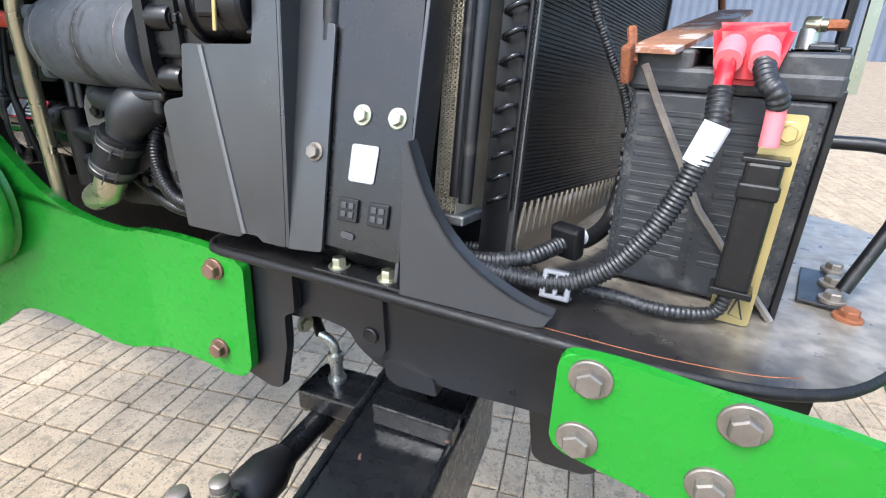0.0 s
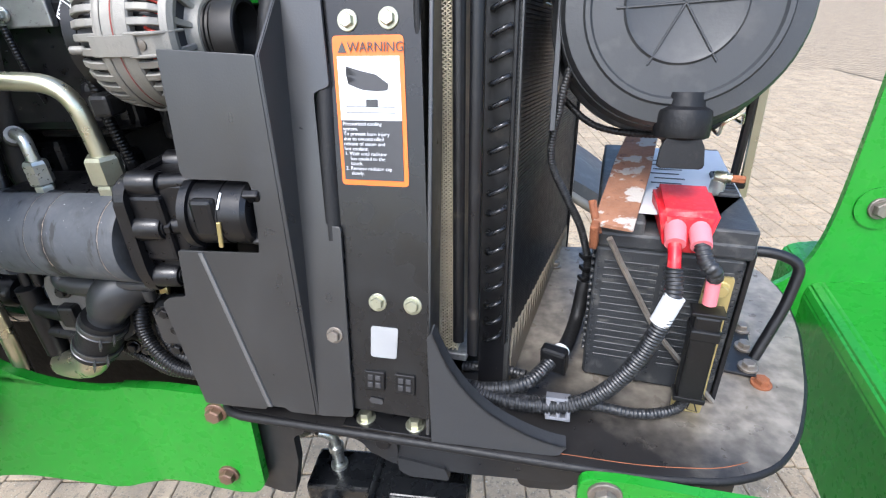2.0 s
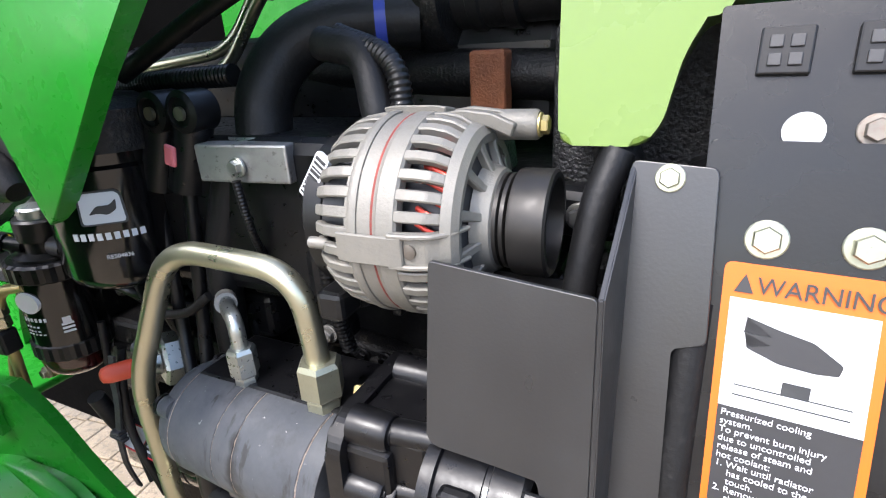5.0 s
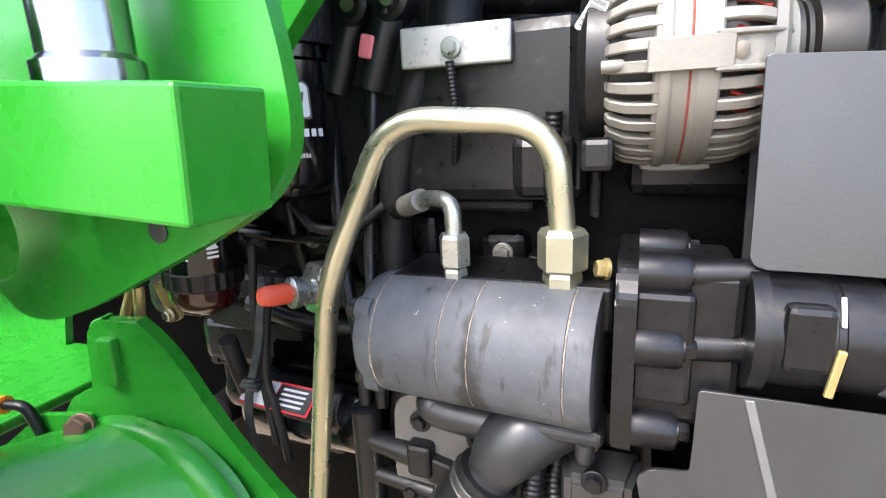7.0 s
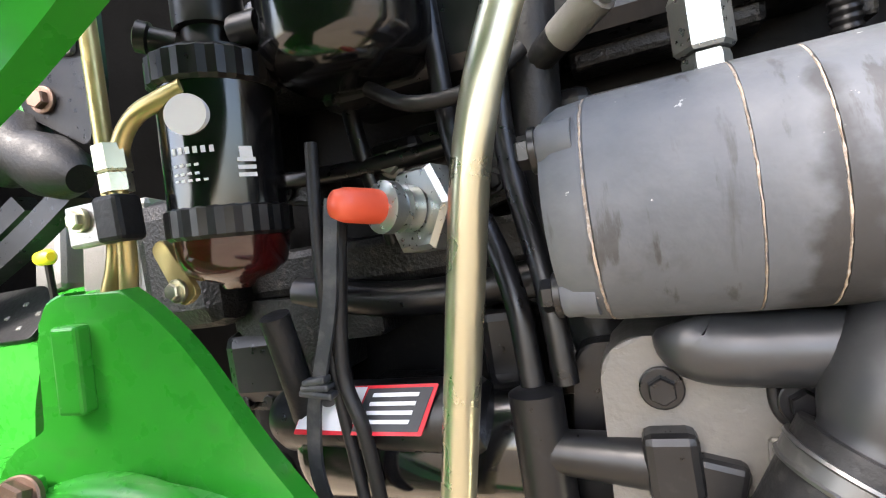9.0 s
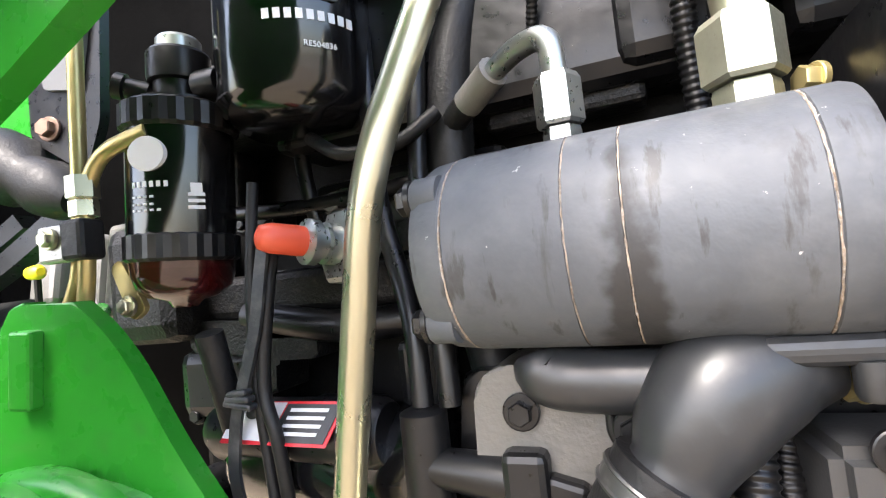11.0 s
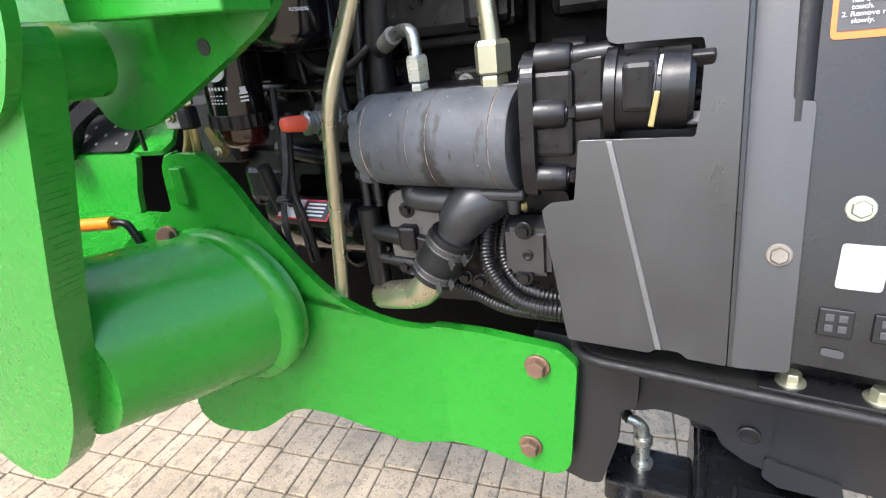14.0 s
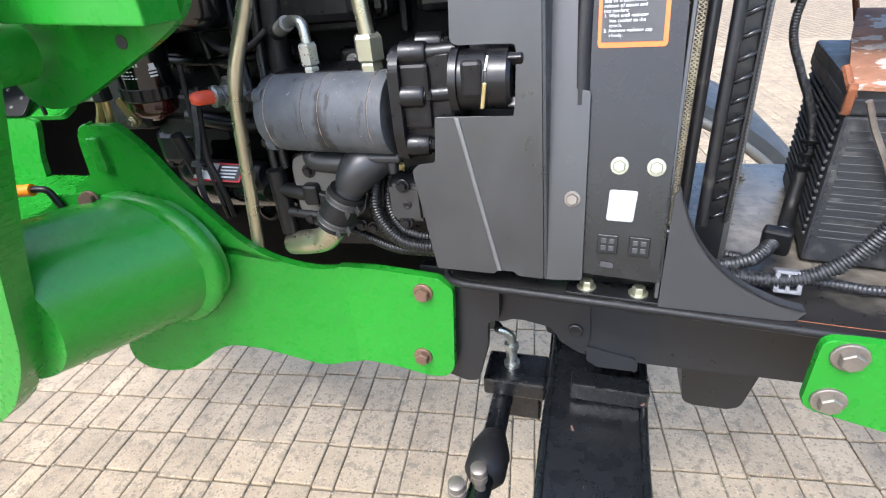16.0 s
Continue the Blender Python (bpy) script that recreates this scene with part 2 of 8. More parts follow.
ORANGE = material("orange_print", (0.62, 0.125, 0.008), 0.4, vary=0.05, scale=40)
INK = material("black_print", (0.03, 0.03, 0.032), 0.45, vary=0.1, scale=40)
REDINK = material("red_print", (0.5, 0.02, 0.03), 0.4, vary=0.05)
YELLOW = material("yellow_print", (0.8, 0.6, 0.02), 0.4, vary=0.05)
PLATE = material("worn_platform_paint", (0.014, 0.013, 0.0125), 0.32, vary=0.2, scale=14, bump=0.06, bump_scale=90, dust=0.10, dirt=(0.16, 0.13, 0.10), spec=0.42)


def bared_deck(m):
    """Paint worn off towards the back and the outer end of the deck, with a ragged border, down to dusty metal."""
    n, l = m.node_tree.nodes, m.node_tree.links
    b = n["Principled BSDF"]
    g = n.new("ShaderNodeNewGeometry")
    xyz = n.new("ShaderNodeSeparateXYZ")
    l.new(g.outputs["Position"], xyz.inputs[0])
    t = n.new("ShaderNodeTexNoise")
    t.inputs["Scale"].default_value, t.inputs["Detail"].default_value, t.inputs["Roughness"].default_value = 22.0, 7.0, 0.65
    l.new(g.outputs["Position"], t.inputs["Vector"])
    s = n.new("ShaderNodeMath")
    s.operation = "MULTIPLY_ADD"
    s.inputs[1].default_value = 0.16
    l.new(t.outputs["Fac"], s.inputs[0])
    q = n.new("ShaderNodeMath")
    q.operation = "MULTIPLY_ADD"
    q.inputs[1].default_value = 0.6
    l.new(xyz.outputs["X"], q.inputs[0])
    l.new(xyz.outputs["Y"], q.inputs[2])
    l.new(q.outputs[0], s.inputs[2])
    r = n.new("ShaderNodeMapRange")
    r.inputs[1].default_value, r.inputs[2].default_value, r.inputs[4].default_value = 0.22, 0.34, 0.9
    l.new(s.outputs[0], r.inputs[0])
    x = n.new("ShaderNodeMix")
    x.data_type = "RGBA"
    l.new(r.outputs[0], x.inputs[0])
    l.new(b.inputs["Base Color"].links[0].from_socket, x.inputs[6])
    k = n.new("ShaderNodeTexNoise")
    k.inputs["Scale"].default_value, k.inputs["Detail"].default_value = 60.0, 5.0
    l.new(g.outputs["Position"], k.inputs["Vector"])
    c = n.new("ShaderNodeValToRGB")
    c.color_ramp.elements[0].position, c.color_ramp.elements[1].position = 0.35, 0.68
    c.color_ramp.elements[0].color, c.color_ramp.elements[1].color = (0.120, 0.104, 0.083, 1), (0.25, 0.222, 0.18, 1)
    l.new(k.outputs["Fac"], c.inputs[0])
    l.new(c.outputs[0], x.inputs[7])
    l.new(x.outputs[2], b.inputs["Base Color"])


bared_deck(PLATE)
COOLANT = material("coolant_filled_tank", (0.145, 0.225, 0.045), 0.3, vary=0.1, scale=10)
TANKTOP = material("milky_tank_plastic", (0.26, 0.25, 0.14), 0.35, vary=0.08, scale=12)
CAPGREEN = material("green_tank_cap", (0.02, 0.36, 0.17), 0.45, vary=0.1, scale=40)
GOLDFIN = material("core_mesh", (0.50, 0.45, 0.33), 0.5, 0.3, vary=0.3, scale=60, dust=0.3)
TAN = material("dusty_tan_trim", (0.20, 0.165, 0.118), 0.7, vary=0.3, scale=30, dust=0.4)
BLUEHOSE = material("blue_clamp_band", (0.03, 0.05, 0.30), 0.4, vary=0.2, scale=60)
ORANGEKNOB = material("orange_lever_grip", (0.80, 0.22, 0.01), 0.4, vary=0.08)


def paver_material():
    m = material("concrete_paver", (0.345, 0.262, 0.165), 0.88, vary=0.30, scale=30, bump=1.0, bump_scale=120, dust=0.45, dirt=(0.24, 0.20, 0.15), spot=0.7)
    n, l = m.node_tree.nodes, m.node_tree.links
    b = n["Principled BSDF"]
    src = b.inputs["Base Color"].links[0].from_socket
    co = n.new("ShaderNodeTexCoord")
    for sc, lo, hi, col in ((45.0, 0.10, 0.22, (0.10, 0.085, 0.06)), (80.0, 0.06, 0.13, (0.50, 0.43, 0.32)), (6.0, 0.25, 0.75, None)):
        if col:
            tx = n.new("ShaderNodeTexVoronoi")
            tx.inputs["Scale"].default_value, tx.inputs["Randomness"].default_value = sc, 1.0
            out = tx.outputs["Distance"]
        else:
            tx = n.new("ShaderNodeTexNoise")
            tx.inputs["Scale"].default_value, tx.inputs["Detail"].default_value = sc, 5.0
            out = tx.outputs["Fac"]
        l.new(co.outputs["Object"], tx.inputs["Vector"])
        rp = n.new("ShaderNodeMapRange")
        rp.inputs[1].default_value, rp.inputs[2].default_value = lo, hi
        rp.inputs[3].default_value, rp.inputs[4].default_value = (0.85, 0.0) if col else (0.0, 0.35)
        l.new(out, rp.inputs[0])
        mx = n.new("ShaderNodeMix")
        mx.data_type = "RGBA"
        l.new(rp.outputs[0], mx.inputs[0])
        l.new(src, mx.inputs[6])
        mx.inputs[7].default_value = (*(col or (0.22, 0.175, 0.115)), 1)
        src = mx.outputs[2]
    info = n.new("ShaderNodeObjectInfo")
    geo = n.new("ShaderNodeNewGeometry")
    add = n.new("ShaderNodeMath")
    add.operation = "ADD"
    l.new(info.outputs["Random"], add.inputs[0])
    l.new(geo.outputs["Random Per Island"], add.inputs[1])
    frac = n.new("ShaderNodeMath")
    frac.operation = "FRACT"
    l.new(add.outputs[0], frac.inputs[0])
    hsv = n.new("ShaderNodeHueSaturation")
    mr = n.new("ShaderNodeMapRange")
    mr.inputs[3].default_value, mr.inputs[4].default_value = 0.88, 1.10
    l.new(frac.outputs[0], mr.inputs[0])
    l.new(mr.outputs[0], hsv.inputs["Value"])
    l.new(src, hsv.inputs["Color"])
    l.new(hsv.outputs[0], b.inputs["Base Color"])
    return m


# ---- mesh helpers ----
def thing(name, label, category, at=(0, 0, 0), group="", kind=""):
    e = new(name)
    e.empty_display_size = 0.05
    e.location = at
    return tagged(e, label, category, group, kind)


def part(name, bm, mat, parent, label="", smooth=None):
    me = bpy.data.meshes.new(name)
    bmesh.ops.recalc_face_normals(bm, faces=bm.faces)
    bm.to_mesh(me)
    bm.free()
    me.materials.append(mat)
    if smooth is not None:
        for p in me.polygons:
            p.use_smooth = True
        me.set_sharp_from_angle(angle=radians(smooth))
    ob = new(name, me)
    if parent is not None:
        ob.parent = parent
        at = parent.location if parent.parent is None else Vector((0, 0, 0))
        ob.matrix_parent_inverse = Matrix.Translation(-at)
    return tagged(ob, label)


def whole(name, bm, mat, label, category, group="", kind="", smooth=None):
    """A thing that is one mesh."""
    return tagged(part(name, bm, mat, None, "", smooth), label, category, group, kind)


def basis(o, u, w):
    """A frame at o with x along u, z near w and y = z cross x."""
    u = Vector(u).normalized()
    w = Vector(w)
    w = (w - u * w.dot(u)).normalized()
    v = w.cross(u)
    m = Matrix((u, v, w)).transposed().to_4x4()
    return Matrix.Translation(o) @ m


def box(bm, m, sx, sy, sz, bevel=0.0, seg=2):
    """A box centred on the frame m."""
    r = bmesh.ops.create_cube(bm, size=1.0, matrix=m @ Matrix.Diagonal((sx, sy, sz, 1)))
    if bevel:
        edges = list({e for v in r["verts"] for e in v.link_edges})
        bmesh.ops.bevel(bm, geom=edges, offset=bevel, segments=seg, affect="EDGES", profile=0.5)
    return bm


def at(x, y, z, rz=0.0, rx=0.0, ry=0.0):
    return pose(x, y, z, rx, ry, rz)


def catmull(pts, n=8):
    pts = [Vector(p) for p in pts]
    q = [pts[0] * 2 - pts[1]] + pts + [pts[-1] * 2 - pts[-2]]
    out = []
    for i in range(1, len(q) - 2):
        a, b, c, d = q[i - 1:i + 3]
        for k in range(n):
            t = k / n
            out.append(0.5 * ((2 * b) + (c - a) * t + (2 * a - 5 * b + 4 * c - d) * t * t + (3 * b - a - 3 * c + d) * t ** 3))
    out.append(pts[-1])
    return out


def rounded(pts, r, n=6):
    """A polyline whose corners are arcs of about radius r."""
    pts = [Vector(p) for p in pts]
    out = [pts[0]]
    for a, b, c in zip(pts, pts[1:], pts[2:]):
        k = min(r, (a - b).length * 0.48, (c - b).length * 0.48)
        p, q = b + (a - b).normalized() * k, b + (c - b).normalized() * k
        for i in range(n + 1):
            t = i / n
            out.append(p * (1 - t) ** 2 + b * 2 * t * (1 - t) + q * t * t)
    out.append(pts[-1])
    return out


def sweep(bm, line, radius, seg=12, cap=True):
    """A round bar or hose along a line; radius is a number or one number a point."""
    rings = []
    up = None
    for i, p in enumerate(line):
        d = (line[min(i + 1, len(line) - 1)] - line[max(i - 1, 0)]).normalized()
        if up is None:
            up = d.orthogonal().normalized()
        up = (up - d * up.dot(d)).normalized()
        side = d.cross(up)
        r = radius[i] if isinstance(radius, (list, tuple)) else radius
        rings.append([bm.verts.new(p + (up * math.cos(a) + side * math.sin(a)) * r) for a in (2 * math.pi * k / seg for k in range(seg))])
    for a, b in zip(rings, rings[1:]):
        for k in range(seg):
            bm.faces.new((a[k], a[(k + 1) % seg], b[(k + 1) % seg], b[k]))
    if cap:
        bm.faces.new(rings[0][::-1])
        bm.faces.new(rings[-1])
    return bm


def resample(line, step):
    out, acc = [line[0]], 0.0
    for a, b in zip(line, line[1:]):
        d = (b - a).length
        while acc + d >= step and d > 0:
            a = a + (b - a) * ((step - acc) / d)
            out.append(a)
            d = (b - a).length
            acc = 0.0
        acc += d
    return out


def corrugated(pts, r, pitch=0.004, depth=0.12, seg=12):
    """A ribbed loom hose."""
    line = resample(catmull(pts, 24), pitch / 4)
    radii = [r * (1 if (i % 4) in (0, 1) else 1 - depth) for i in range(len(line))]
    return sweep(bmesh.new(), line, radii, seg)


def hose(pts, r, seg=12, n=10):
    return sweep(bmesh.new(), catmull(pts, n), r, seg)


def lathe(bm, m, profile, seg=32, close=True):
    """Rings of (radius, height) about the frame's z axis."""
    rings = []
    for r, z in profile:
        rings.append([bm.verts.new(m @ Vector((max(r, 1e-5) * math.cos(a), max(r, 1e-5) * math.sin(a), z))) for a in (2 * math.pi * k / seg for k in range(seg))])
    for a, b in zip(rings, rings[1:]):
        for k in range(seg):
            bm.faces.new((a[k], a[(k + 1) % seg], b[(k + 1) % seg], b[k]))
    if close:
        bm.faces.new(rings[0][::-1])
        bm.faces.new(rings[-1])
    return bm


def fillet(pts, r, n=4):
    """A closed 2D outline with its corners rounded."""
    pts = [Vector(p) for p in pts]
    out = []
    k = len(pts)
    for i in range(k):
        a, b, c = pts[i - 1], pts[i], pts[(i + 1) % k]
        q = min(r, (a - b).length * 0.45, (c - b).length * 0.45)
        p0, p1 = b + (a - b).normalized() * q, b + (c - b).normalized() * q
        for j in range(n + 1):
            t = j / n
            out.append(p0 * (1 - t) ** 2 + b * 2 * t * (1 - t) + p1 * t * t)
    return out


def plate(bm, m, outline, thick, bevel=0.0):
    """A sheet cut to an outline in the frame's x and z, its face at y = 0 and its back at y = thick."""
    f = [bm.verts.new(m @ Vector((p[0], 0, p[1]))) for p in outline]
    g = [bm.verts.new(m @ Vector((p[0], thick, p[1]))) for p in outline]
    k = len(outline)
    a = bm.faces.new(f)
    bm.faces.new(g[::-1])
    for i in range(k):
        bm.faces.new((f[i], g[i], g[(i + 1) % k], f[(i + 1) % k]))
    if bevel:
        bmesh.ops.bevel(bm, geom=list(a.edges), offset=bevel, segments=2, affect="EDGES", profile=0.5)
    bmesh.ops.triangulate(bm, faces=[x for x in bm.faces if len(x.verts) > 4])
    return bm


def bolt(parent, p, n, size, mat, flange=1.35, height=0.6, washer=True, label=""):
    """A hexagon head on a flange or washer, standing out of a face along n."""
    m = Matrix.Translation(p) @ Vector(n).to_track_quat("Z", "X").to_matrix().to_4x4()
    bm = bmesh.new()
    r = size * 0.577
    lathe(bm, m, [(r * 0.6, -0.002), (r, 0.0), (r, size * height * 0.85), (r * 0.88, size * height), (r * 0.5, size * height)], 6)
    if washer:
        lathe(bm, m, [(r * flange, -0.001), (r * flange, size * 0.12), (r * flange * 0.93, size * 0.16), (r * 0.7, size * 0.17)], 20)
    return part("bolt", bm, mat, parent, label, smooth=30)


def text(parent, body, m, size, mat, name="lettering", align="LEFT", thick=0.0002, width=1.0):
    c = bpy.data.curves.new(name, "FONT")
    c.body, c.size, c.align_x, c.extrude = body, size, align, thick
    ob = bpy.data.objects.new(name, c)
    scene.collection.objects.link(ob)
    bpy.context.view_layer.update()
    me = bpy.data.meshes.new_from_object(ob.evaluated_get(bpy.context.evaluated_depsgraph_get()))
    bpy.data.objects.remove(ob)
    me.transform(m @ Matrix.Diagonal((width, 1, 1, 1)))
    me.materials.clear()
    me.materials.append(mat)
    t = new(name, me)
    t.parent = parent
    at_ = parent.location if parent.parent is None else Vector((0, 0, 0))
    t.matrix_parent_inverse = Matrix.Translation(-at_)
    return t


def flat(m):
    """From a frame with its face towards -y to one in which letters lie in x and y."""
    return m @ pose(0, -0.0006, 0, 90)


# axes of the leaning radiator side
SIDE = basis((0, 0, 1.39), (1, -0.1, 0), (-0.045, 0.25, 0.966))
SIDE_N = SIDE.to_3x3() @ Vector((0, -1, 0))

# ---- ground ----
PAVER = paver_material()
worn(PAVER, [(3.5, (1, 1, 1), 0.50, 0.75, 0.55, (0.20, 0.165, 0.115)), (60, (1, 1, 1), 0.56, 0.64, 0.75, (0.15, 0.122, 0.085)), (24, (1, 1, 1), 0.53, 0.63, 0.7, (0.15, 0.120, 0.082)), (130, (1, 1, 1), 0.60, 0.68, 0.6, (0.55, 0.49, 0.40))])
SOIL = material("joint_sand", (0.16, 0.13, 0.093), 0.95, vary=0.4, scale=60, bump=0.5, bump_scale=300)
bm = bmesh.new()
bmesh.ops.create_grid(bm, x_segments=2, y_segments=2, size=400, matrix=Matrix.Translation((0, 0, -0.012)))
ground = whole("ground", bm, SOIL, "sandy joints and bedding between pale concrete pavers", "ground", kind="structure")


def in_place(m):
    """Lets a material's pattern run on over the whole yard instead of starting anew in each piece."""
    n, l = m.node_tree.nodes, m.node_tree.links
    g = n.new("ShaderNodeNewGeometry")
    for k in [k for k in l if k.from_node.type == "TEX_COORD"]:
        l.new(g.outputs["Position"], k.to_socket)
    return m


in_place(PAVER)


def far_paving():
    """Paving beyond the near field, where single joints can no longer be told apart."""
    m = worn(paver_material(), [(3.5, (1, 1, 1), 0.50, 0.75, 0.55, (0.20, 0.165, 0.115)), (60, (1, 1, 1), 0.58, 0.66, 0.65, (0.17, 0.14, 0.10))])
    n, l = m.node_tree.nodes, m.node_tree.links
    b = n["Principled BSDF"]
    co = n.new("ShaderNodeTexCoord")
    mp = n.new("ShaderNodeMapping")
    mp.inputs["Rotation"].default_value = (0, 0, radians(-6.2))
    br = n.new("ShaderNodeTexBrick")
    br.offset = 0.0
    br.inputs["Scale"].default_value = 1.0
    br.inputs["Brick Width"].default_value, br.inputs["Row Height"].default_value = 0.117, 0.183
    br.inputs["Mortar Size"].default_value = 0.010
    br.inputs["Color1"].default_value, br.inputs["Color2"].default_value = (0.97, 0.97, 0.97, 1), (0.82, 0.815, 0.81, 1)
    br.inputs["Mortar"].default_value = (0.45, 0.42, 0.38, 1)
    l.new(co.outputs["Object"], mp.inputs[0])
    l.new(mp.outputs[0], br.inputs["Vector"])
    x = n.new("ShaderNodeMix")
    x.data_type, x.blend_type = "RGBA", "MULTIPLY"
    x.inputs[0].default_value = 1.0
    l.new(b.inputs["Base Color"].links[0].from_socket, x.inputs[6])
    l.new(br.outputs["Color"], x.inputs[7])
    l.new(x.outputs[2], b.inputs["Base Color"])
    return m


# ---- chassis rail and platform ----
rail = thing("chassis_rail", "black painted steel chassis rail with welds and dust", "chassis rail", (0, 0.02, 1.15))
bm = bmesh.new()
WEB = basis((0, 0.069, 1.24), (1, -0.084, 0), (0, 0, 1))
face = [(-0.185, -0.010), (0.40, -0.010), (0.40, -0.165), (0.254, -0.156), (0.145, -0.162), (0.083, -0.167), (-0.016, -0.169), (-0.030, -0.166), (-0.056, -0.150), (-0.066, -0.128), (-0.080, -0.122), (-0.125, -0.122), (-0.140, -0.130), (-0.185, -0.134)]
plate(bm, WEB, fillet(face, 0.008), 0.012, 0.001)
part("web", bm, RAILPAINT, rail)
bm = bmesh.new()
plate(bm, WEB @ at(0, -0.007, 0), fillet([(-0.110, -0.062), (-0.016, -0.062), (-0.013, -0.140), (-0.022, -0.150), (-0.050, -0.146), (-0.066, -0.122), (-0.110, -0.116)], 0.006), 0.008, 0.001)
part("reinforcing_plate", bm, RAILPAINT, rail)
bm = bmesh.new()
plate(bm, WEB @ at(0, -0.004, 0), fillet([(-0.016, -0.150), (0.050, -0.160), (0.055, -0.182), (0.0, -0.185), (-0.016, -0.176)], 0.004), 0.03, 0.001)
part("bottom_gusset", bm, RAILPAINT, rail)
bm = bmesh.new()
lathe(bm, WEB @ at(-0.033, -0.006, -0.120, rx=90), [(0.0105, 0), (0.0105, 0.004), (0.009, 0.005), (0.007, 0.0045)], 20)
part("plug", bm, BLACK, rail, smooth=40)
bm = bmesh.new()
plate(bm, at(0, 0.205, 0), fillet([(0.115, 1.09), (0.290, 1.09), (0.275, 1.00), (0.250, 0.875), (0.238, 0.862), (0.166, 0.862), (0.155, 0.875), (0.140, 0.985)], 0.008), 0.06, 0.002)
part("stop_bracket", bm, RAILPAINT, rail)
bm = bmesh.new()
box(bm, WEB @ at(0.155, 0.034, -0.158), 0.33, 0.05, 0.010, 0.003)
part("lower_flange", bm, RAILPAINT, rail)
bm = bmesh.new()
box(bm, WEB @ at(0.13, 0.27, -0.085), 0.48, 0.012, 0.15, 0.002)
part("far_web", bm, RAILPAINT, rail)

block = thing("rail_end_plate", "black steel plate behind the end of the loader bracket", "chassis plate", (-0.17, 0.05, 1.1))
bm = bmesh.new()
plate(bm, basis((-0.2, 0.070, 1.185), (1, -0.1, 0), (0, 0, 1)), fillet([(-0.06, 0.02), (0.060, 0.020), (0.058, -0.060), (0.040, -0.066), (0.038, -0.118), (0.020, -0.190), (0.0, -0.195), (-0.06, -0.18)], 0.006), 0.014, 0.001)
part("plate", bm, RAILPAINT, block)
bolt(block, (-0.172, 0.120, 1.072), (0.9, -0.4, 0.1), 0.016, ZBOLT)

platform = thing("front_platform", "worn black steel platform with dust and rust at its rounded edge", "platform", (0.3, 0.2, 1.235))
edge = [(-0.20, -0.006), (0.05, -0.030), (0.185, -0.044), (0.267, -0.052), (0.341, -0.049), (0.388, -0.030), (0.424, 0.008), (0.464, 0.079), (0.508, 0.190), (0.530, 0.29), (0.515, 0.37), (0.45, 0.405), (0.2, 0.41), (-0.20, 0.41)]
bm = bmesh.new()
o = fillet(edge, 0.03, 3)
lo = [bm.verts.new((p.x, p.y, 1.230)) for p in o]
hi = [bm.verts.new((p.x, p.y, 1.240)) for p in o]
bm.faces.new(lo[::-1])
top = bm.faces.new(hi)
for i in range(len(o)):
    bm.faces.new((lo[i], lo[(i + 1) % len(o)], hi[(i + 1) % len(o)], hi[i]))
bmesh.ops.bevel(bm, geom=list(top.edges), offset=0.0045, segments=3, affect="EDGES")
part("deck", bm, PLATE, platform, smooth=40)
bead = [Vector((p.x * 0.985, p.y + 0.010, 1.2400)) for p in o if 0.17 < p.x < 0.37 and p.y < 0.16]
part("edge_scuff", sweep(bmesh.new(), catmull(bead, 3), 0.0005, 6), RUST, platform, "brown scuff line along the rounded edge")
lip = [Vector((p.x * 0.999, p.y + 0.001, 1.2345)) for p in o if p.y < 0.30]
part("edge_lip", sweep(bmesh.new(), lip, 0.0055, 10), RUBBER, platform, "rubbed grey rolled edge", smooth=60)
for p in ((0.143, 0.055), (0.205, 0.34)):
    bolt(platform, (p[0], p[1], 1.241), (0, 0, 1), 0.014, DULL)
bolt(platform, (0.418, 0.082, 1.241), (0.03, 0, 1), 0.014, RUST, flange=1.4)

gusset = thing("gusset_plate", "dark grey rubber-edged curved gusset plate beside the radiator", "gusset", (0.1, -0.03, 1.24))
G = basis((0.053, -0.031, 1.2405), (1, -0.06, 0), (0, 0.05, 1))
curve = [(0.004, 0.136), (0.010, 0.120), (0.022, 0.092), (0.040, 0.065), (0.062, 0.044), (0.088, 0.028), (0.115, 0.017), (0.134, 0.013)]
curve = [(p.x, p.z) for p in catmull([(a, 0, b) for a, b in curve], 5)]
bm = bmesh.new()
plate(bm, G, [(-0.002, 0.0), (-0.001, 0.13)] + curve + [(0.128, 0.002), (0.12, 0.0)], 0.003, 0.0005)
part("web", bm, GUSSET, gusset)
bm = bmesh.new()
w = 0.016
for i in range(len(curve) - 1):
    (x0, z0), (x1, z1) = curve[i], curve[i + 1]
    d = Vector((x1 - x0, 0, z1 - z0)).normalized()
    nrm = Vector((-d.z, 0, d.x)) * 0.002
    a, b = Vector((x0, 0, z0)), Vector((x1, 0, z1))
    vs = [bm.verts.new(G @ p) for p in (a, b, b + Vector((0, w, 0)), a + Vector((0, w, 0)), a - nrm, b - nrm, b - nrm + Vector((0, w, 0)), a - nrm + Vector((0, w, 0)))]
    for f in ((0, 1, 2, 3), (7, 6, 5, 4), (0, 4, 5, 1), (3, 2, 6, 7), (0, 3, 7, 4), (1, 5, 6, 2)):
        bm.faces.new([vs[k] for k in f])
bmesh.ops.remove_doubles(bm, verts=bm.verts, dist=0.0002)
part("flange", bm, GUSSET, gusset)


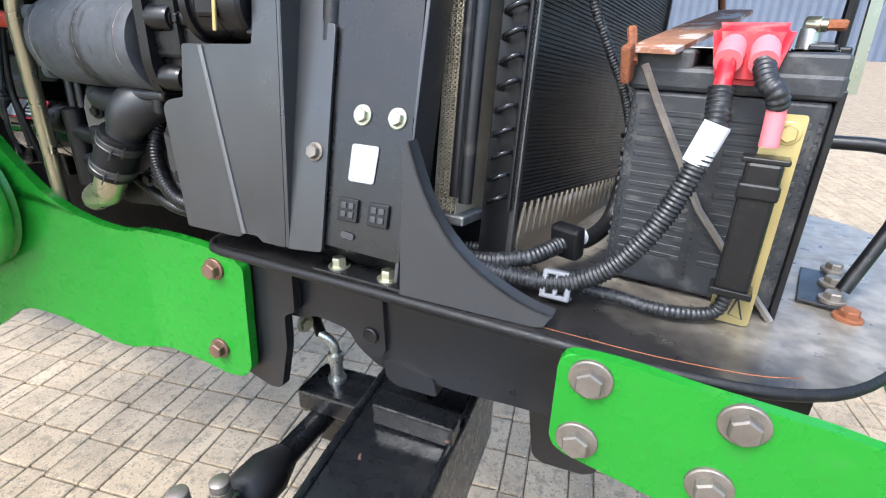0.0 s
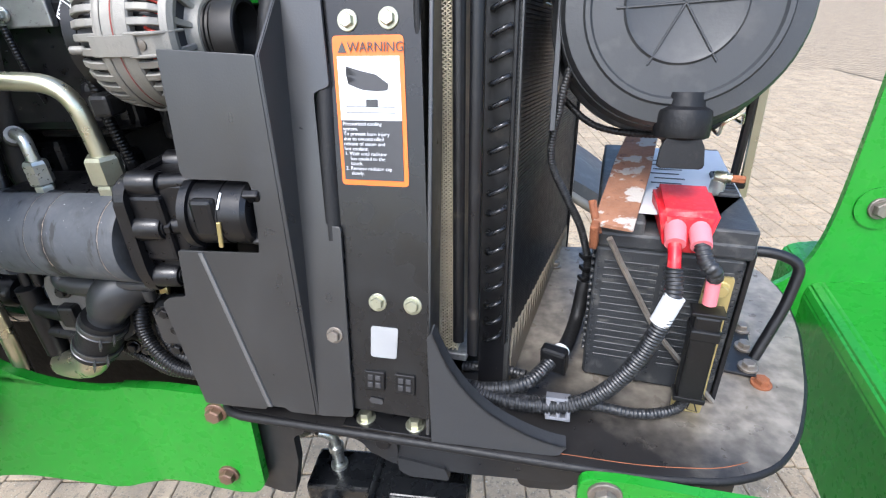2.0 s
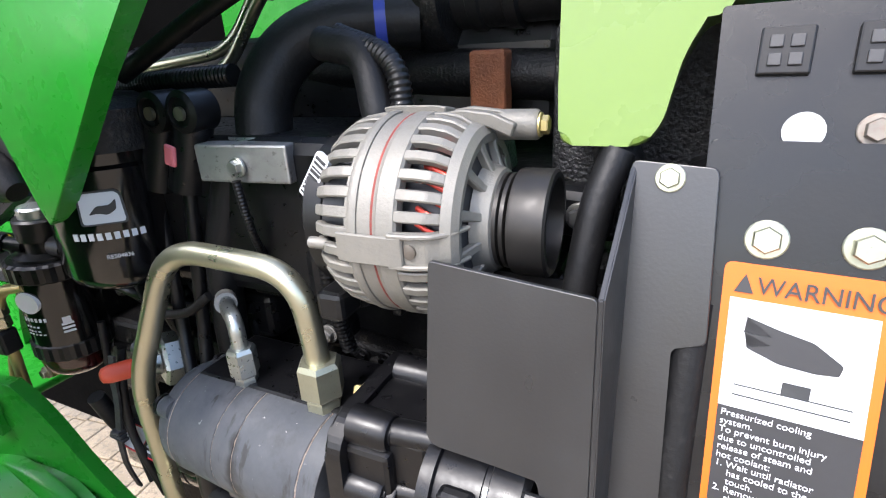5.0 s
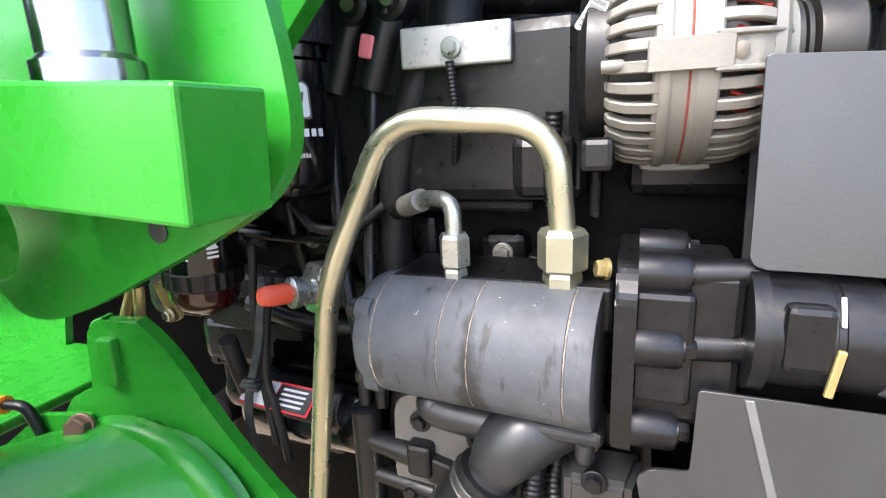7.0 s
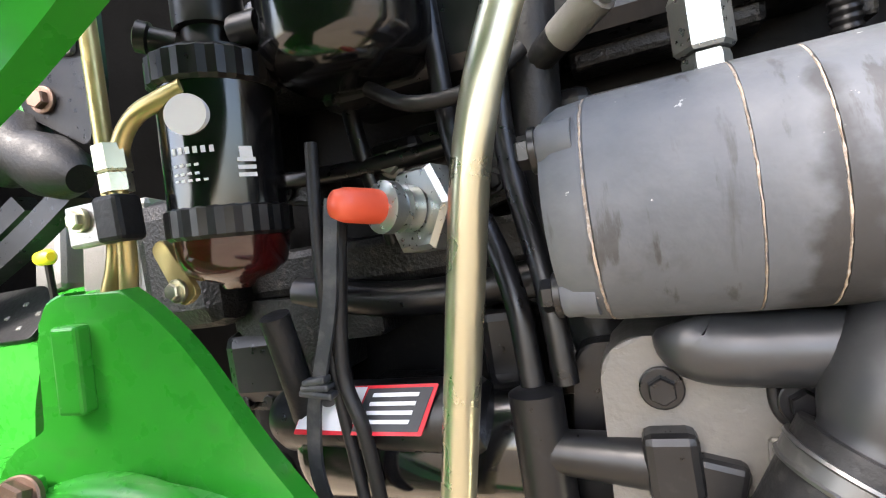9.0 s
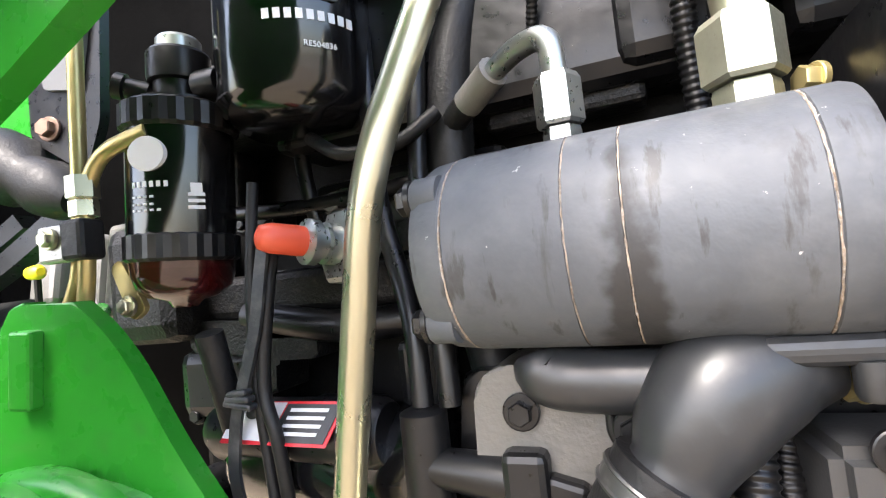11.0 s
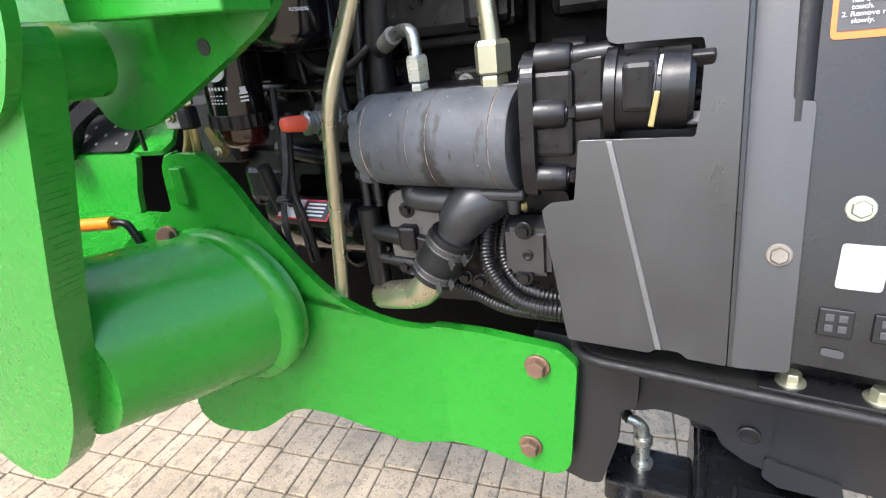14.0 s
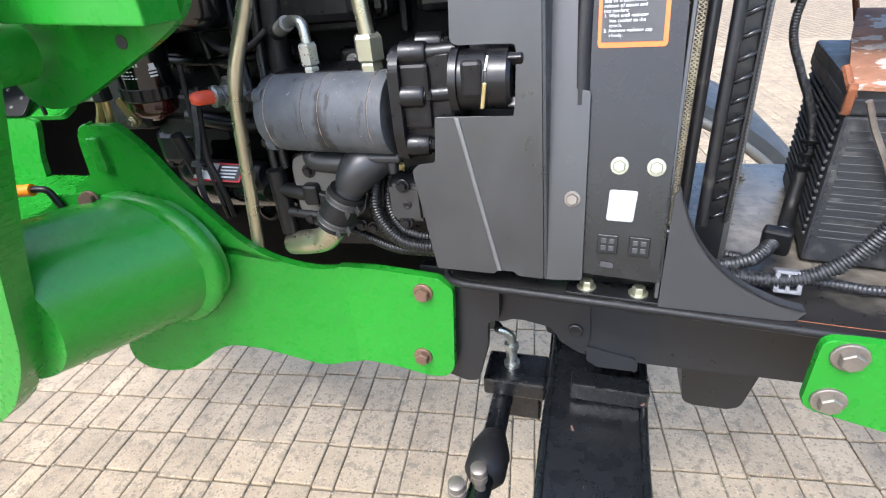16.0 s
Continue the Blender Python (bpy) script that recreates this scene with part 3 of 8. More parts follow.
# ---- radiator side panel with the warning label ----
panel = thing("radiator_guard", "satin black radiator guard sheet with bolts and a square window", "radiator panel", (0, 0.0, 1.25))
bm = bmesh.new()
P = SIDE
plate(bm, P @ at(0, 0.006, 0), fillet([(-0.055, -0.120), (0.054, -0.122), (0.050, 0.05), (0.040, 0.300), (-0.052, 0.300)], 0.003), 0.004, 0.0006)
part("sheet", bm, PANEL, panel)
bm = bmesh.new()
plate(bm, P @ at(0, 0.012, 0), fillet([(-0.052, 0.27), (0.032, 0.27), (0.032, 0.362), (-0.056, 0.362)], 0.002), 0.004, 0.0006)
part("upper_sheet", bm, PANEL, panel)
# Paler material than the sheet: the light on this turned side is in the colour.
bm = bmesh.new()
box(bm, P @ at(0.051, 0.026, 0.08), 0.004, 0.04, 0.44, 0.001)
part("return_flange", bm, SATIN, panel)
bm = bmesh.new()
box(bm, at(0.004, -0.010, 1.2425, rz=-5.7), 0.100, 0.030, 0.004, 0.001)
part("foot", bm, PANEL, panel)
bm = bmesh.new()
lo_f, hi_f = [at(0.004, 0.004, 1.2435, rz=-5.7) @ Vector((s, 0, 0)) for s in (-0.050, 0.050)], [P @ Vector((s, 0.006, -0.119)) for s in (-0.054, 0.0535)]
v = [bm.verts.new(q) for q in (lo_f[0], lo_f[1], hi_f[1], hi_f[0])] + [bm.verts.new(q + Vector((0, 0.004, 0))) for q in (lo_f[0], lo_f[1], hi_f[1], hi_f[0])]
for f in ((0, 1, 2, 3), (7, 6, 5, 4), (0, 4, 5, 1), (1, 5, 6, 2), (2, 6, 7, 3), (3, 7, 4, 0)):
    bm.faces.new([v[k] for k in f])
part("foot_bend", bm, PANEL, panel)
bm = bmesh.new()
plate(bm, P @ at(0, 0.0045, 0), fillet([(-0.007, -0.025), (0.021, -0.025), (0.019, -0.058), (-0.008, -0.058)], 0.003), 0.001)
part("window", bm, BEHIND, panel, "square opening showing bright metal behind")
for u, wv, k in ((-0.004, -0.084, 1), (0.028, -0.084, 1), (-0.028, 0.340, 1), (0.008, 0.340, 1)):
    bm = bmesh.new()
    yy = 0.0035 if wv < 0 else 0.0095
    box(bm, P @ at(u, yy + 0.001, wv), 0.021, 0.004, 0.021, 0.001)
    grid = part("connector_port", bm, PLASTIC, panel)
    for du in (-0.004, 0.004):
        for dw in (-0.004, 0.004):
            bm = bmesh.new()
            box(bm, P @ at(u + du, yy - 0.0012, wv + dw), 0.0055, 0.002, 0.0055, 0.0005)
            part("socket", bm, INK, grid)
bm = bmesh.new()
plate(bm, P @ at(0, 0.004, 0), fillet([(-0.010, -0.104), (0.004, -0.105), (0.004, -0.111), (-0.010, -0.110)], 0.003), 0.001)
part("slot", bm, INK, panel)
bm = bmesh.new()
lathe(bm, P @ at(-0.016, 0.0115, 0.305, rx=90), [(0.0085, 0), (0.0085, 0.001)], 20)
part("hole", bm, ALUPLATE, panel)
for u, wv, mt, s in ((0.0, 0.0, ZBOLT, 0.0112), (0.0355, 0.0, ZBOLT, 0.0112), (-0.023, 0.255, ZBOLT, 0.0112), (0.014, 0.256, ZBOLT, 0.0112), (0.010, 0.306, DULL, 0.009)):
    q = P @ Vector((u, 0.006 if wv < 0.3 else 0.012, wv))
    bolt(panel, q, SIDE_N, s, mt, flange=1.42, height=0.55)
for x, y in ((-0.024, -0.008), (0.032, -0.014)):
    bolt(panel, (x, y, 1.2445), (0, 0, 1), 0.0125, ZBOLT, flange=1.5, height=0.8)

label = thing("warning_label", "orange-bordered warning label with white picture and black text field", "warning label", P @ Vector((0, 0.0055, 0.12)))
bm = bmesh.new()
plate(bm, P @ at(0, 0.0052, 0), fillet([(-0.038, 0.243), (0.027, 0.243), (0.032, 0.114), (-0.032, 0.114)], 0.004, 4), 0.0006)
part("border", bm, ORANGE, label)
bm = bmesh.new()
plate(bm, P @ at(0, 0.0046, 0), [(-0.0335, 0.226), (0.0235, 0.226), (0.0258, 0.172), (-0.0312, 0.172)], 0.0006)
part("picture_field", bm, WHITE, label)
bm = bmesh.new()
plate(bm, P @ at(0, 0.0046, 0), [(-0.0312, 0.172), (0.0258, 0.172), (0.0275, 0.119), (-0.0290, 0.119)], 0.0006)
part("text_field", bm, INK, label)
bm = bmesh.new()
plate(bm, P @ at(0, 0.0040, 0), fillet([(-0.026, 0.218), (-0.012, 0.214), (0.002, 0.211), (0.014, 0.203), (0.013, 0.198), (0.004, 0.197), (-0.010, 0.198), (-0.024, 0.203), (-0.014, 0.206), (-0.026, 0.210), (-0.014, 0.210)], 0.001, 2), 0.0004)
part("pictogram", bm, INK, label)
bm = bmesh.new()
for q in ([(-0.026, 0.179), (0.020, 0.179), (0.020, 0.1785), (-0.026, 0.1785)], [(-0.026, 0.184), (0.020, 0.184), (0.020, 0.1835), (-0.026, 0.1835)], [(-0.007, 0.190), (0.004, 0.190), (0.004, 0.184), (-0.007, 0.184)]):
    plate(bm, P @ at(0, 0.0040, 0), q, 0.0004)
part("pictogram_lines", bm, AIR, label)
bm = bmesh.new()
plate(bm, P @ at(0, 0.0044, 0), [(-0.0325, 0.229), (-0.0245, 0.229), (-0.0285, 0.238)], 0.0006)
part("triangle", bm, INK, label)
text(label, "WARNING", flat(P @ at(-0.0235, 0.0044, 0.2295)), 0.0115, INK, width=0.92)
for i, line in enumerate(["Pressurized cooling", "system.", "To prevent burn injury", "due to uncontrolled", "release of steam and", "hot coolant:", "1. Wait until radiator", "    has cooled to the", "    touch.", "2. Remove radiator cap", "    slowly."]):
    text(label, line, flat(P @ at(-0.0295 + 0.0002 * i, 0.0042, 0.1675 - 0.0044 * i)), 0.0046, WHITE, width=1.02)


# ---- fan shroud ----
shroud = thing("fan_shroud", "satin black folded sheet fan guard notched round the pump drive", "fan shroud", (-0.12, -0.01, 1.25))
S = basis((-0.15, -0.004, 1.39), (1, -0.05, 0), (0, 0.136, 1))
left = [(-0.024, 0.234), (-0.024, 0.127), (-0.019, 0.123), (0.010, 0.123), (0.043, 0.123), (0.046, 0.108), (0.044, 0.106), (0.044, 0.070), (0.043, 0.053), (-0.044, 0.052), (-0.045, 0.002), (-0.066, -0.001), (-0.074, -0.008), (-0.049, -0.128), (0.022, -0.128), (0.025, -0.123), (0.046, -0.123), (0.049, -0.128), (0.079, -0.129), (0.065, 0.228)]
bm = bmesh.new()
plate(bm, S, fillet(left, 0.003, 3), 0.003, 0.0006)
part("outer_sheet", bm, SATIN, shroud)
bm = bmesh.new()
a = [S @ Vector((0.065, 0, 0.2275)), P @ Vector((-0.086, 0.001, 0.286)), P @ Vector((-0.066, 0.001, -0.132)), S @ Vector((0.079, 0, -0.1285))]
f = [bm.verts.new(p) for p in a]
g = [bm.verts.new(p + Vector((0.003, 0.001, 0))) for p in a]
bm.faces.new(f), bm.faces.new(g[::-1])
for i in range(4):
    bm.faces.new((f[i], g[i], g[(i + 1) % 4], f[(i + 1) % 4]))
bmesh.ops.bevel(bm, geom=list(bm.edges), offset=0.0007, segments=2, affect="EDGES")
part("folded_side", bm, SATIN, shroud)
bm = bmesh.new()
right = [(-0.086, 0.288), (-0.046, 0.286), (-0.040, 0.200), (-0.056, 0.196), (-0.049, 0.074), (-0.034, 0.074), (-0.027, -0.128), (-0.066, -0.132)]
plate(bm, P @ at(0, 0.0005, 0), fillet(right, 0.004, 3), 0.003, 0.0006)
part("flange_sheet", bm, SATIN, shroud)
# The highlight along the pressed rib is painted in with a paler grey.
bm = bmesh.new()
rib = [(-0.0215, 0.051), (-0.0165, 0.051), (0.0305, -0.123), (0.0255, -0.123)]
plate(bm, S @ at(0, -0.0018, 0), rib, 0.002, 0.0006)
part("stiffening_rib", bm, RIBGREY, shroud, "pressed rib with its highlight painted in paler grey")
# Added black sheet standing in for the dark engine depth behind the notch.
bm = bmesh.new()
plate(bm, S @ at(0, 0.062, 0), fillet([(-0.02, -0.12), (0.085, -0.12), (0.085, 0.215), (-0.02, 0.215)], 0.01), 0.003, 0.0006)
part("inner_baffle", bm, BLACK, shroud)
bolt(shroud, P @ Vector((-0.067, 0.0005, 0.280)), SIDE_N, 0.0088, ZBOLT, flange=1.4, height=0.5)
bolt(shroud, P @ Vector((-0.044, 0.0005, -0.037)), SIDE_N, 0.0112, DULL, flange=1.35, height=0.6)
bm = sweep(bmesh.new(), catmull([P @ Vector(q) for q in ((-0.048, 0.012, 0.22), (-0.047, 0.010, 0.13), (-0.044, 0.010, 0.06))], 6), 0.010, 12)
part("edge_seal", bm, RUBBER, shroud, "rubber seal seen through the slot", smooth=60)
bm = sweep(bmesh.new(), catmull([(-0.103, 0.075, 1.570), (-0.101, 0.082, 1.600), (-0.096, 0.092, 1.640), (-0.088, 0.105, 1.668)], 6), 0.0095, 16)
part("seal_end", bm, RUBBER, shroud, "fat black rubber edge trim", smooth=60)


# ---- radiator stack ----
RAD = basis((0.038, 0.0325, 1.24), (1, -0.14, 0), (-0.04, 0.12, 1))
radiator = thing("radiator", "black radiator with a dusty bronze core and rubber side seals", "radiator", (0.08, 0.2, 1.24))
bm = bmesh.new()
box(bm, RAD @ at(0.000, 0.205, 0.24), 0.005, 0.39, 0.48, 0.002)
part("side_tank", bm, BLACK, radiator)
for k in range(6):
    bm = bmesh.new()
    box(bm, RAD @ at(0.006 + 0.0048 * k, 0.212, 0.255), 0.0010, 0.384, 0.40)
    part("core_plate", bm, GOLDFIN, radiator)
verts, faces = [], []
for k in range(5):
    for j in range(100):
        z, x = 0.058 + 0.0040 * j, 0.0084 + 0.0048 * k
        z2 = z + 0.0020
        for (xa, za, xb, zb) in ((x - 0.0021, z, x + 0.0021, z2), (x + 0.0021, z2, x - 0.0021, z + 0.0040)):
            b0 = len(verts)
            for yy in (0.0185, 0.060):
                for dz in (-0.0005, 0.0005):
                    verts += [tuple(RAD @ Vector((xa, yy, za + dz))), tuple(RAD @ Vector((xb, yy, zb + dz)))]
            faces += [tuple(b0 + q for q in f) for f in ((0, 1, 3, 2), (2, 3, 7, 6), (0, 4, 5, 1), (4, 6, 7, 5))]
bm = bmesh.new()
vs_ = [bm.verts.new(v) for v in verts]
for f in faces:
    bm.faces.new([vs_[q] for q in f])
tagged(part("core_fins", bm, GOLDFIN, radiator, "bronze folded cooling fins"), "bronze folded cooling fins", kind="stuff")
bm = bmesh.new()
box(bm, RAD @ at(0.024, 0.10, 0.050), 0.036, 0.17, 0.010, 0.002)
part("bottom_tray", bm, ALUPLATE, radiator)
bm = bmesh.new()
box(bm, RAD @ at(0.03, 0.22, 0.47), 0.05, 0.40, 0.03, 0.004)
part("top_tank", bm, BLACK, radiator)
bm = bmesh.new()
box(bm, at(-0.005, 0.31, 1.45), 0.10, 0.36, 0.42, 0.02)
part("fan_cowl", bm, BLACK, radiator)

cooler = thing("oil_cooler", "black finned cooler with a column of return bends and pipe stubs", "cooler", (0.11, 0.2, 1.24))
bm = bmesh.new()
plate(bm, RAD @ at(0.052, 0.035, 0), [(0.0, 0.0), (0.030, 0.0), (0.030, 0.455), (0.0, 0.455)], 0.004, 0.001)
part("end_plate", bm, BLACK, cooler)
CO = RAD @ at(0.0815, 0.036, 0) @ pose(0, 0, 0, 0, 0, -7.0)
bm = bmesh.new()
box(bm, CO @ at(0, 0.205, 0.265), 0.004, 0.425, 0.40, 0.001)
part("core_backing", bm, BLACK, cooler)
bm = bmesh.new()
for j in range(100):
    box(bm, CO @ at(0.0026, 0.207, 0.068 + 0.0040 * j), 0.0018, 0.42, 0.0024)
tagged(part("core_fins", bm, FINBLACK, cooler), "black cooling fins", kind="stuff")
bm = bmesh.new()
box(bm, CO @ at(0.002, 0.002, 0.250), 0.007, 0.006, 0.48, 0.001)
part("near_edge", bm, BAND, cooler, "rubbed grey edge of the cooler frame")
for k in range(19):
    z = 0.072 + 0.0208 * k
    bm = sweep(bmesh.new(), rounded([RAD @ Vector(q) for q in ((0.060, 0.036, z), (0.060, 0.020, z), (0.077, 0.020, z + 0.008), (0.077, 0.036, z + 0.008))], 0.008, 4), 0.0027, 8)
    part("return_bend", bm, BENDS, cooler, smooth=60)
bm = bmesh.new()
tri_n = 26
for k in range(tri_n):
    y0, y1 = 0.012 + 0.40 * k / tri_n, 0.012 + 0.40 * (k + 1) / tri_n
    v = [bm.verts.new(CO @ Vector(q)) for q in ((0.006, y0, 0.038), (0.006, y1, 0.038), (0.006, (y0 + y1) / 2, 0.072), (0.003, y0, 0.038), (0.003, y1, 0.038), (0.003, (y0 + y1) / 2, 0.072))]
    bm.faces.new(v[:3]), bm.faces.new((v[5], v[4], v[3])), bm.faces.new((v[0], v[2], v[5], v[3])), bm.faces.new((v[2], v[1], v[4], v[5]))
box(bm, CO @ at(0.004, 0.212, 0.019), 0.003, 0.40, 0.038)
part("comb_trim", bm, TAN, cooler, "dusty tan saw-toothed trim")
bm = bmesh.new()
box(bm, CO @ at(0.002, 0.418, 0.25), 0.012, 0.006, 0.50, 0.001)
part("far_edge", bm, BLACK, cooler)
bm = bmesh.new()
box(bm, CO @ at(-0.012, 0.20, 0.470), 0.034, 0.42, 0.010, 0.002)
part("top_rail", bm, BLACK, cooler)

for x, yy, top_z in ((0.034, 0.010, 0.478), (0.054, -0.010, 0.468)):
    guard = thing("cooler_pipe", "black vertical cooler pipe with a plated elbow fitting at its top", "pipe", RAD @ Vector((x, yy, 0.09)), "cooler pipes")
    part("tube", sweep(bmesh.new(), [RAD @ Vector((x, yy, 0.075)), RAD @ Vector((x, yy, top_z))], 0.0062, 12), BLACK, guard, smooth=60)
    bm = bmesh.new()
    lathe(bm, RAD @ at(x, yy, top_z), [(0.011, 0), (0.011, 0.022), (0.009, 0.024)], 6)
    part("nut", bm, ZINC, guard)
    dx = 0.05
    pts = [RAD @ Vector(q) for q in ((x, yy, top_z + 0.02), (x, yy, top_z + 0.05), (x + 0.015, yy, top_z + 0.058), (x + dx, yy, top_z + 0.066))]
    part("elbow", sweep(bmesh.new(), rounded(pts, 0.02), 0.0075, 12), ZINC, guard, smooth=60)
    pts = [RAD @ Vector(q) for q in ((x + dx - 0.02, yy, top_z + 0.064), (x + dx + 0.03, yy, top_z + 0.069))]
    part("crimp_sleeve", sweep(bmesh.new(), pts, 0.011, 16), ZINC, guard, smooth=60)
    pts = [RAD @ Vector(q) for q in ((x + dx + 0.02, yy, top_z + 0.068), (x + dx + 0.06, yy, top_z + 0.074), (x + dx + 0.075, yy + 0.03, top_z + 0.090), (x + dx + 0.045, yy + 0.07, top_z + 0.105), (x + dx + 0.01, yy + 0.12, top_z + 0.11))]
    part("hose", hose(pts, 0.0105), RUBBER, guard, smooth=60)

# ---- rubber seal beside the panel ----
ladder = thing("radiator_side_seal", "black rubber seal strip along the radiator edge", "seal", RAD @ Vector((0.02, -0.002, 0.05)))
bm = bmesh.new()
box(bm, RAD @ at(0.003, -0.006, 0.26), 0.006, 0.016, 0.42, 0.002)
part("strip", bm, RUBBER, ladder)
# ---- battery ----
BAT = basis((0.285, 0.068, 1.241), (1, -0.19, 0), (0, 0, 1)) @ Matrix.Diagonal((0.92, 1, 1, 1))
battery = thing("battery", "grey-black vehicle battery with ribbed sides, dusty and strapped to the platform", "battery", BAT @ Vector((0, 0.13, 0)))
bm = bmesh.new()
box(bm, BAT @ at(0, 0.125, 0.090), 0.152, 0.25, 0.172, 0.004)
part("case", bm, BATT, battery)
bm = bmesh.new()
box(bm, BAT @ at(0, 0.125, 0.1855), 0.160, 0.258, 0.019, 0.004)
part("lid", bm, BATT, battery)
bm = bmesh.new()
box(bm, BAT @ at(-0.054, 0.125, 0.199), 0.050, 0.256, 0.018, 0.003)
box(bm, BAT @ at(0.050, 0.125, 0.199), 0.058, 0.256, 0.018, 0.003)
box(bm, BAT @ at(-0.004, 0.160, 0.198), 0.052, 0.18, 0.016, 0.003)
part("lid_step", bm, BATT, battery)
rib = bpy.data.meshes.new("rib")
bm = bmesh.new()
box(bm, Matrix(), 0.058, 0.0014, 0.0046, 0.0006, 1)
bm.to_mesh(rib)
bm.free()
rib.materials.append(BATT)
for col in (-0.037, 0.037):
    for k in range(15):
        r = new("rib", rib)
        r.parent = battery
        r.matrix_parent_inverse = Matrix.Translation(-battery.location)
        r.matrix_basis = BAT @ at(col, 0.0002, 0.035 + 0.0088 * k)
bm = bmesh.new()
for k in range(22):
    for col in (-0.071, -0.001, 0.071):
        box(bm, BAT @ at(col, -0.0008, 0.02 + 0.0068 * k), 0.003, 0.002, 0.003)
tagged(part("edge_studs", bm, BATT, battery), kind="stuff")
bm = bmesh.new()
for k in range(22):
    for j in range(14):
        box(bm, BAT @ at(0.0765, 0.02 + 0.0165 * j, 0.02 + 0.0068 * k), 0.002, 0.010, 0.0035)
tagged(part("side_studs", bm, BATT, battery), kind="stuff")
slat = bpy.data.meshes.new("slat")
bm = bmesh.new()
box(bm, Matrix(), 0.004, 0.112, 0.0042, 0.001, 1)
bm.to_mesh(slat)
bm.free()
slat.materials.append(BATT)
for col in (0.066, 0.184):
    for k in range(17):
        r = new("slat", slat)
        r.parent = battery
        r.matrix_parent_inverse = Matrix.Translation(-battery.location)
        r.matrix_basis = BAT @ at(-0.0775, col, 0.034 + 0.0088 * k)
bm = bmesh.new()
plate(bm, BAT @ at(0.004, 0.06, 0.2095, rx=-90), [(-0.046, -0.045), (0.034, -0.045), (0.034, 0.02), (0.072, 0.02), (0.072, 0.18), (-0.046, 0.18)], 0.0006)
part("paper_label", bm, WHITE, battery, "white printed paper label")
for k in range(8):
    bm = bmesh.new()
    plate(bm, BAT @ at(-0.02 + 0.005 * (k % 2), 0.07 + 0.016 * k, 0.2105, rx=-90), [(0, 0), (0.035, 0), (0.035, 0.003), (0, 0.003)], 0.0004)
    part("print_line", bm, AIR, battery)
bm = bmesh.new()
box(bm, BAT @ at(0.062, 0.11, 0.211), 0.022, 0.07, 0.006, 0.002)
part("vent_cover", bm, BATT, battery)
for k in range(8):
    bm = bmesh.new()
    box(bm, BAT @ at(0.062, 0.082 + 0.008 * k, 0.2145), 0.016, 0.004, 0.002)
    part("vent_slot", bm, INK, battery)
bm = bmesh.new()
box(bm, BAT @ at(0.083, 0.13, 0.207), 0.012, 0.016, 0.010, 0.002)
part("catch", bm, PLASTIC, battery)

strap = thing("battery_hold_down", "rusty steel battery bar with flaking paint and a steel strap", "battery clamp", BAT @ Vector((-0.06, 0, 0.21)))
BAR = basis(BAT @ Vector((-0.062, -0.015, 0.2085)), BAT.to_3x3() @ Vector((1, -0.12, 0.0)), (-0.02, -0.15, 1))
bm = bmesh.new()
plate(bm, basis(BAR.translation, BAR.to_3x3() @ Vector((1, 0, 0)), BAR.to_3x3() @ Vector((0.1, 1, 0))), fillet([(-0.019, -0.002), (0.019, -0.004), (0.021, 0.12), (0.018, 0.262), (-0.016, 0.264), (-0.020, 0.14)], 0.002, 2), 0.004, 0.0006)
part("bar", bm, FLAKED, strap)
bm = bmesh.new()
box(bm, BAR @ at(-0.016, -0.006, -0.012, rx=10), 0.008, 0.012, 0.030, 0.002)
part("bent_tab", bm, RUST, strap)
line = [BAT @ Vector(q) for q in ((-0.064, -0.022, 0.196), (-0.050, -0.014, 0.168), (0.0, -0.008, 0.085), (0.078, -0.006, 0.0))]
part("strap", sweep(bmesh.new(), line, 0.0032, 6), DULL, strap, "thin grey steel strap")
line = [BAT @ Vector(q) for q in ((-0.086, 0.006, 0.222), (-0.076, -0.014, 0.196))]
part("stud", sweep(bmesh.new(), line, 0.004, 8), RUST, strap)
line = [BAT @ Vector(q) for q in ((-0.038, 0.250, 0.232), (-0.046, 0.262, 0.262))]
part("stud", sweep(bmesh.new(), line, 0.004, 8), RUST, strap)

term = thing("battery_terminal", "brass cable lug with a coppery bolt on the battery post", "battery terminal", BAT @ Vector((0.05, 0.10, 0.21)))
TT = BAT @ at(0.044, 0.085, 0.228, rz=-10) @ pose(0, 0, 0, 0, 90) @ Matrix.Scale(0.7, 4)
bm = bmesh.new()
lathe(bm, TT, [(0.008, 0), (0.010, 0.003), (0.010, 0.018), (0.0075, 0.019), (0.0075, 0.026)], 16)
part("sleeve", bm, YZINC, term, smooth=40)
bm = bmesh.new()
lathe(bm, TT, [(0.006, 0.026), (0.006, 0.044), (0.0045, 0.046)], 6)
part("bolt_end", bm, RUST, term)
bm = bmesh.new()
lathe(bm, BAT @ at(0.050, 0.085, 0.207), [(0.009, 0), (0.008, 0.018), (0.005, 0.020)], 18)
part("post", bm, ZINC, term, smooth=40)

cover = thing("terminal_cover", "dusty red rubber battery terminal cover", "terminal cover", BAT @ Vector((0.025, 0.05, 0.21)))
bm = bmesh.new()
C = Matrix.Translation((0.297, 0.088, 1.456)) @ pose(0, 0, 0, 0, 0, -9) @ Matrix.Scale(0.84, 4)
bmesh.ops.create_cube(bm, size=1.0)
for v in bm.verts:
    s = 0.62 if v.co.z < 0 and v.co.y < 0 else 1.0
    v.co = Vector((v.co.x * 0.066 * s, v.co.y * 0.085 - (0.006 if v.co.z < 0 else 0), v.co.z * (0.032 if v.co.y > 0 else 0.052) - (0.012 if v.co.y < 0 else 0)))
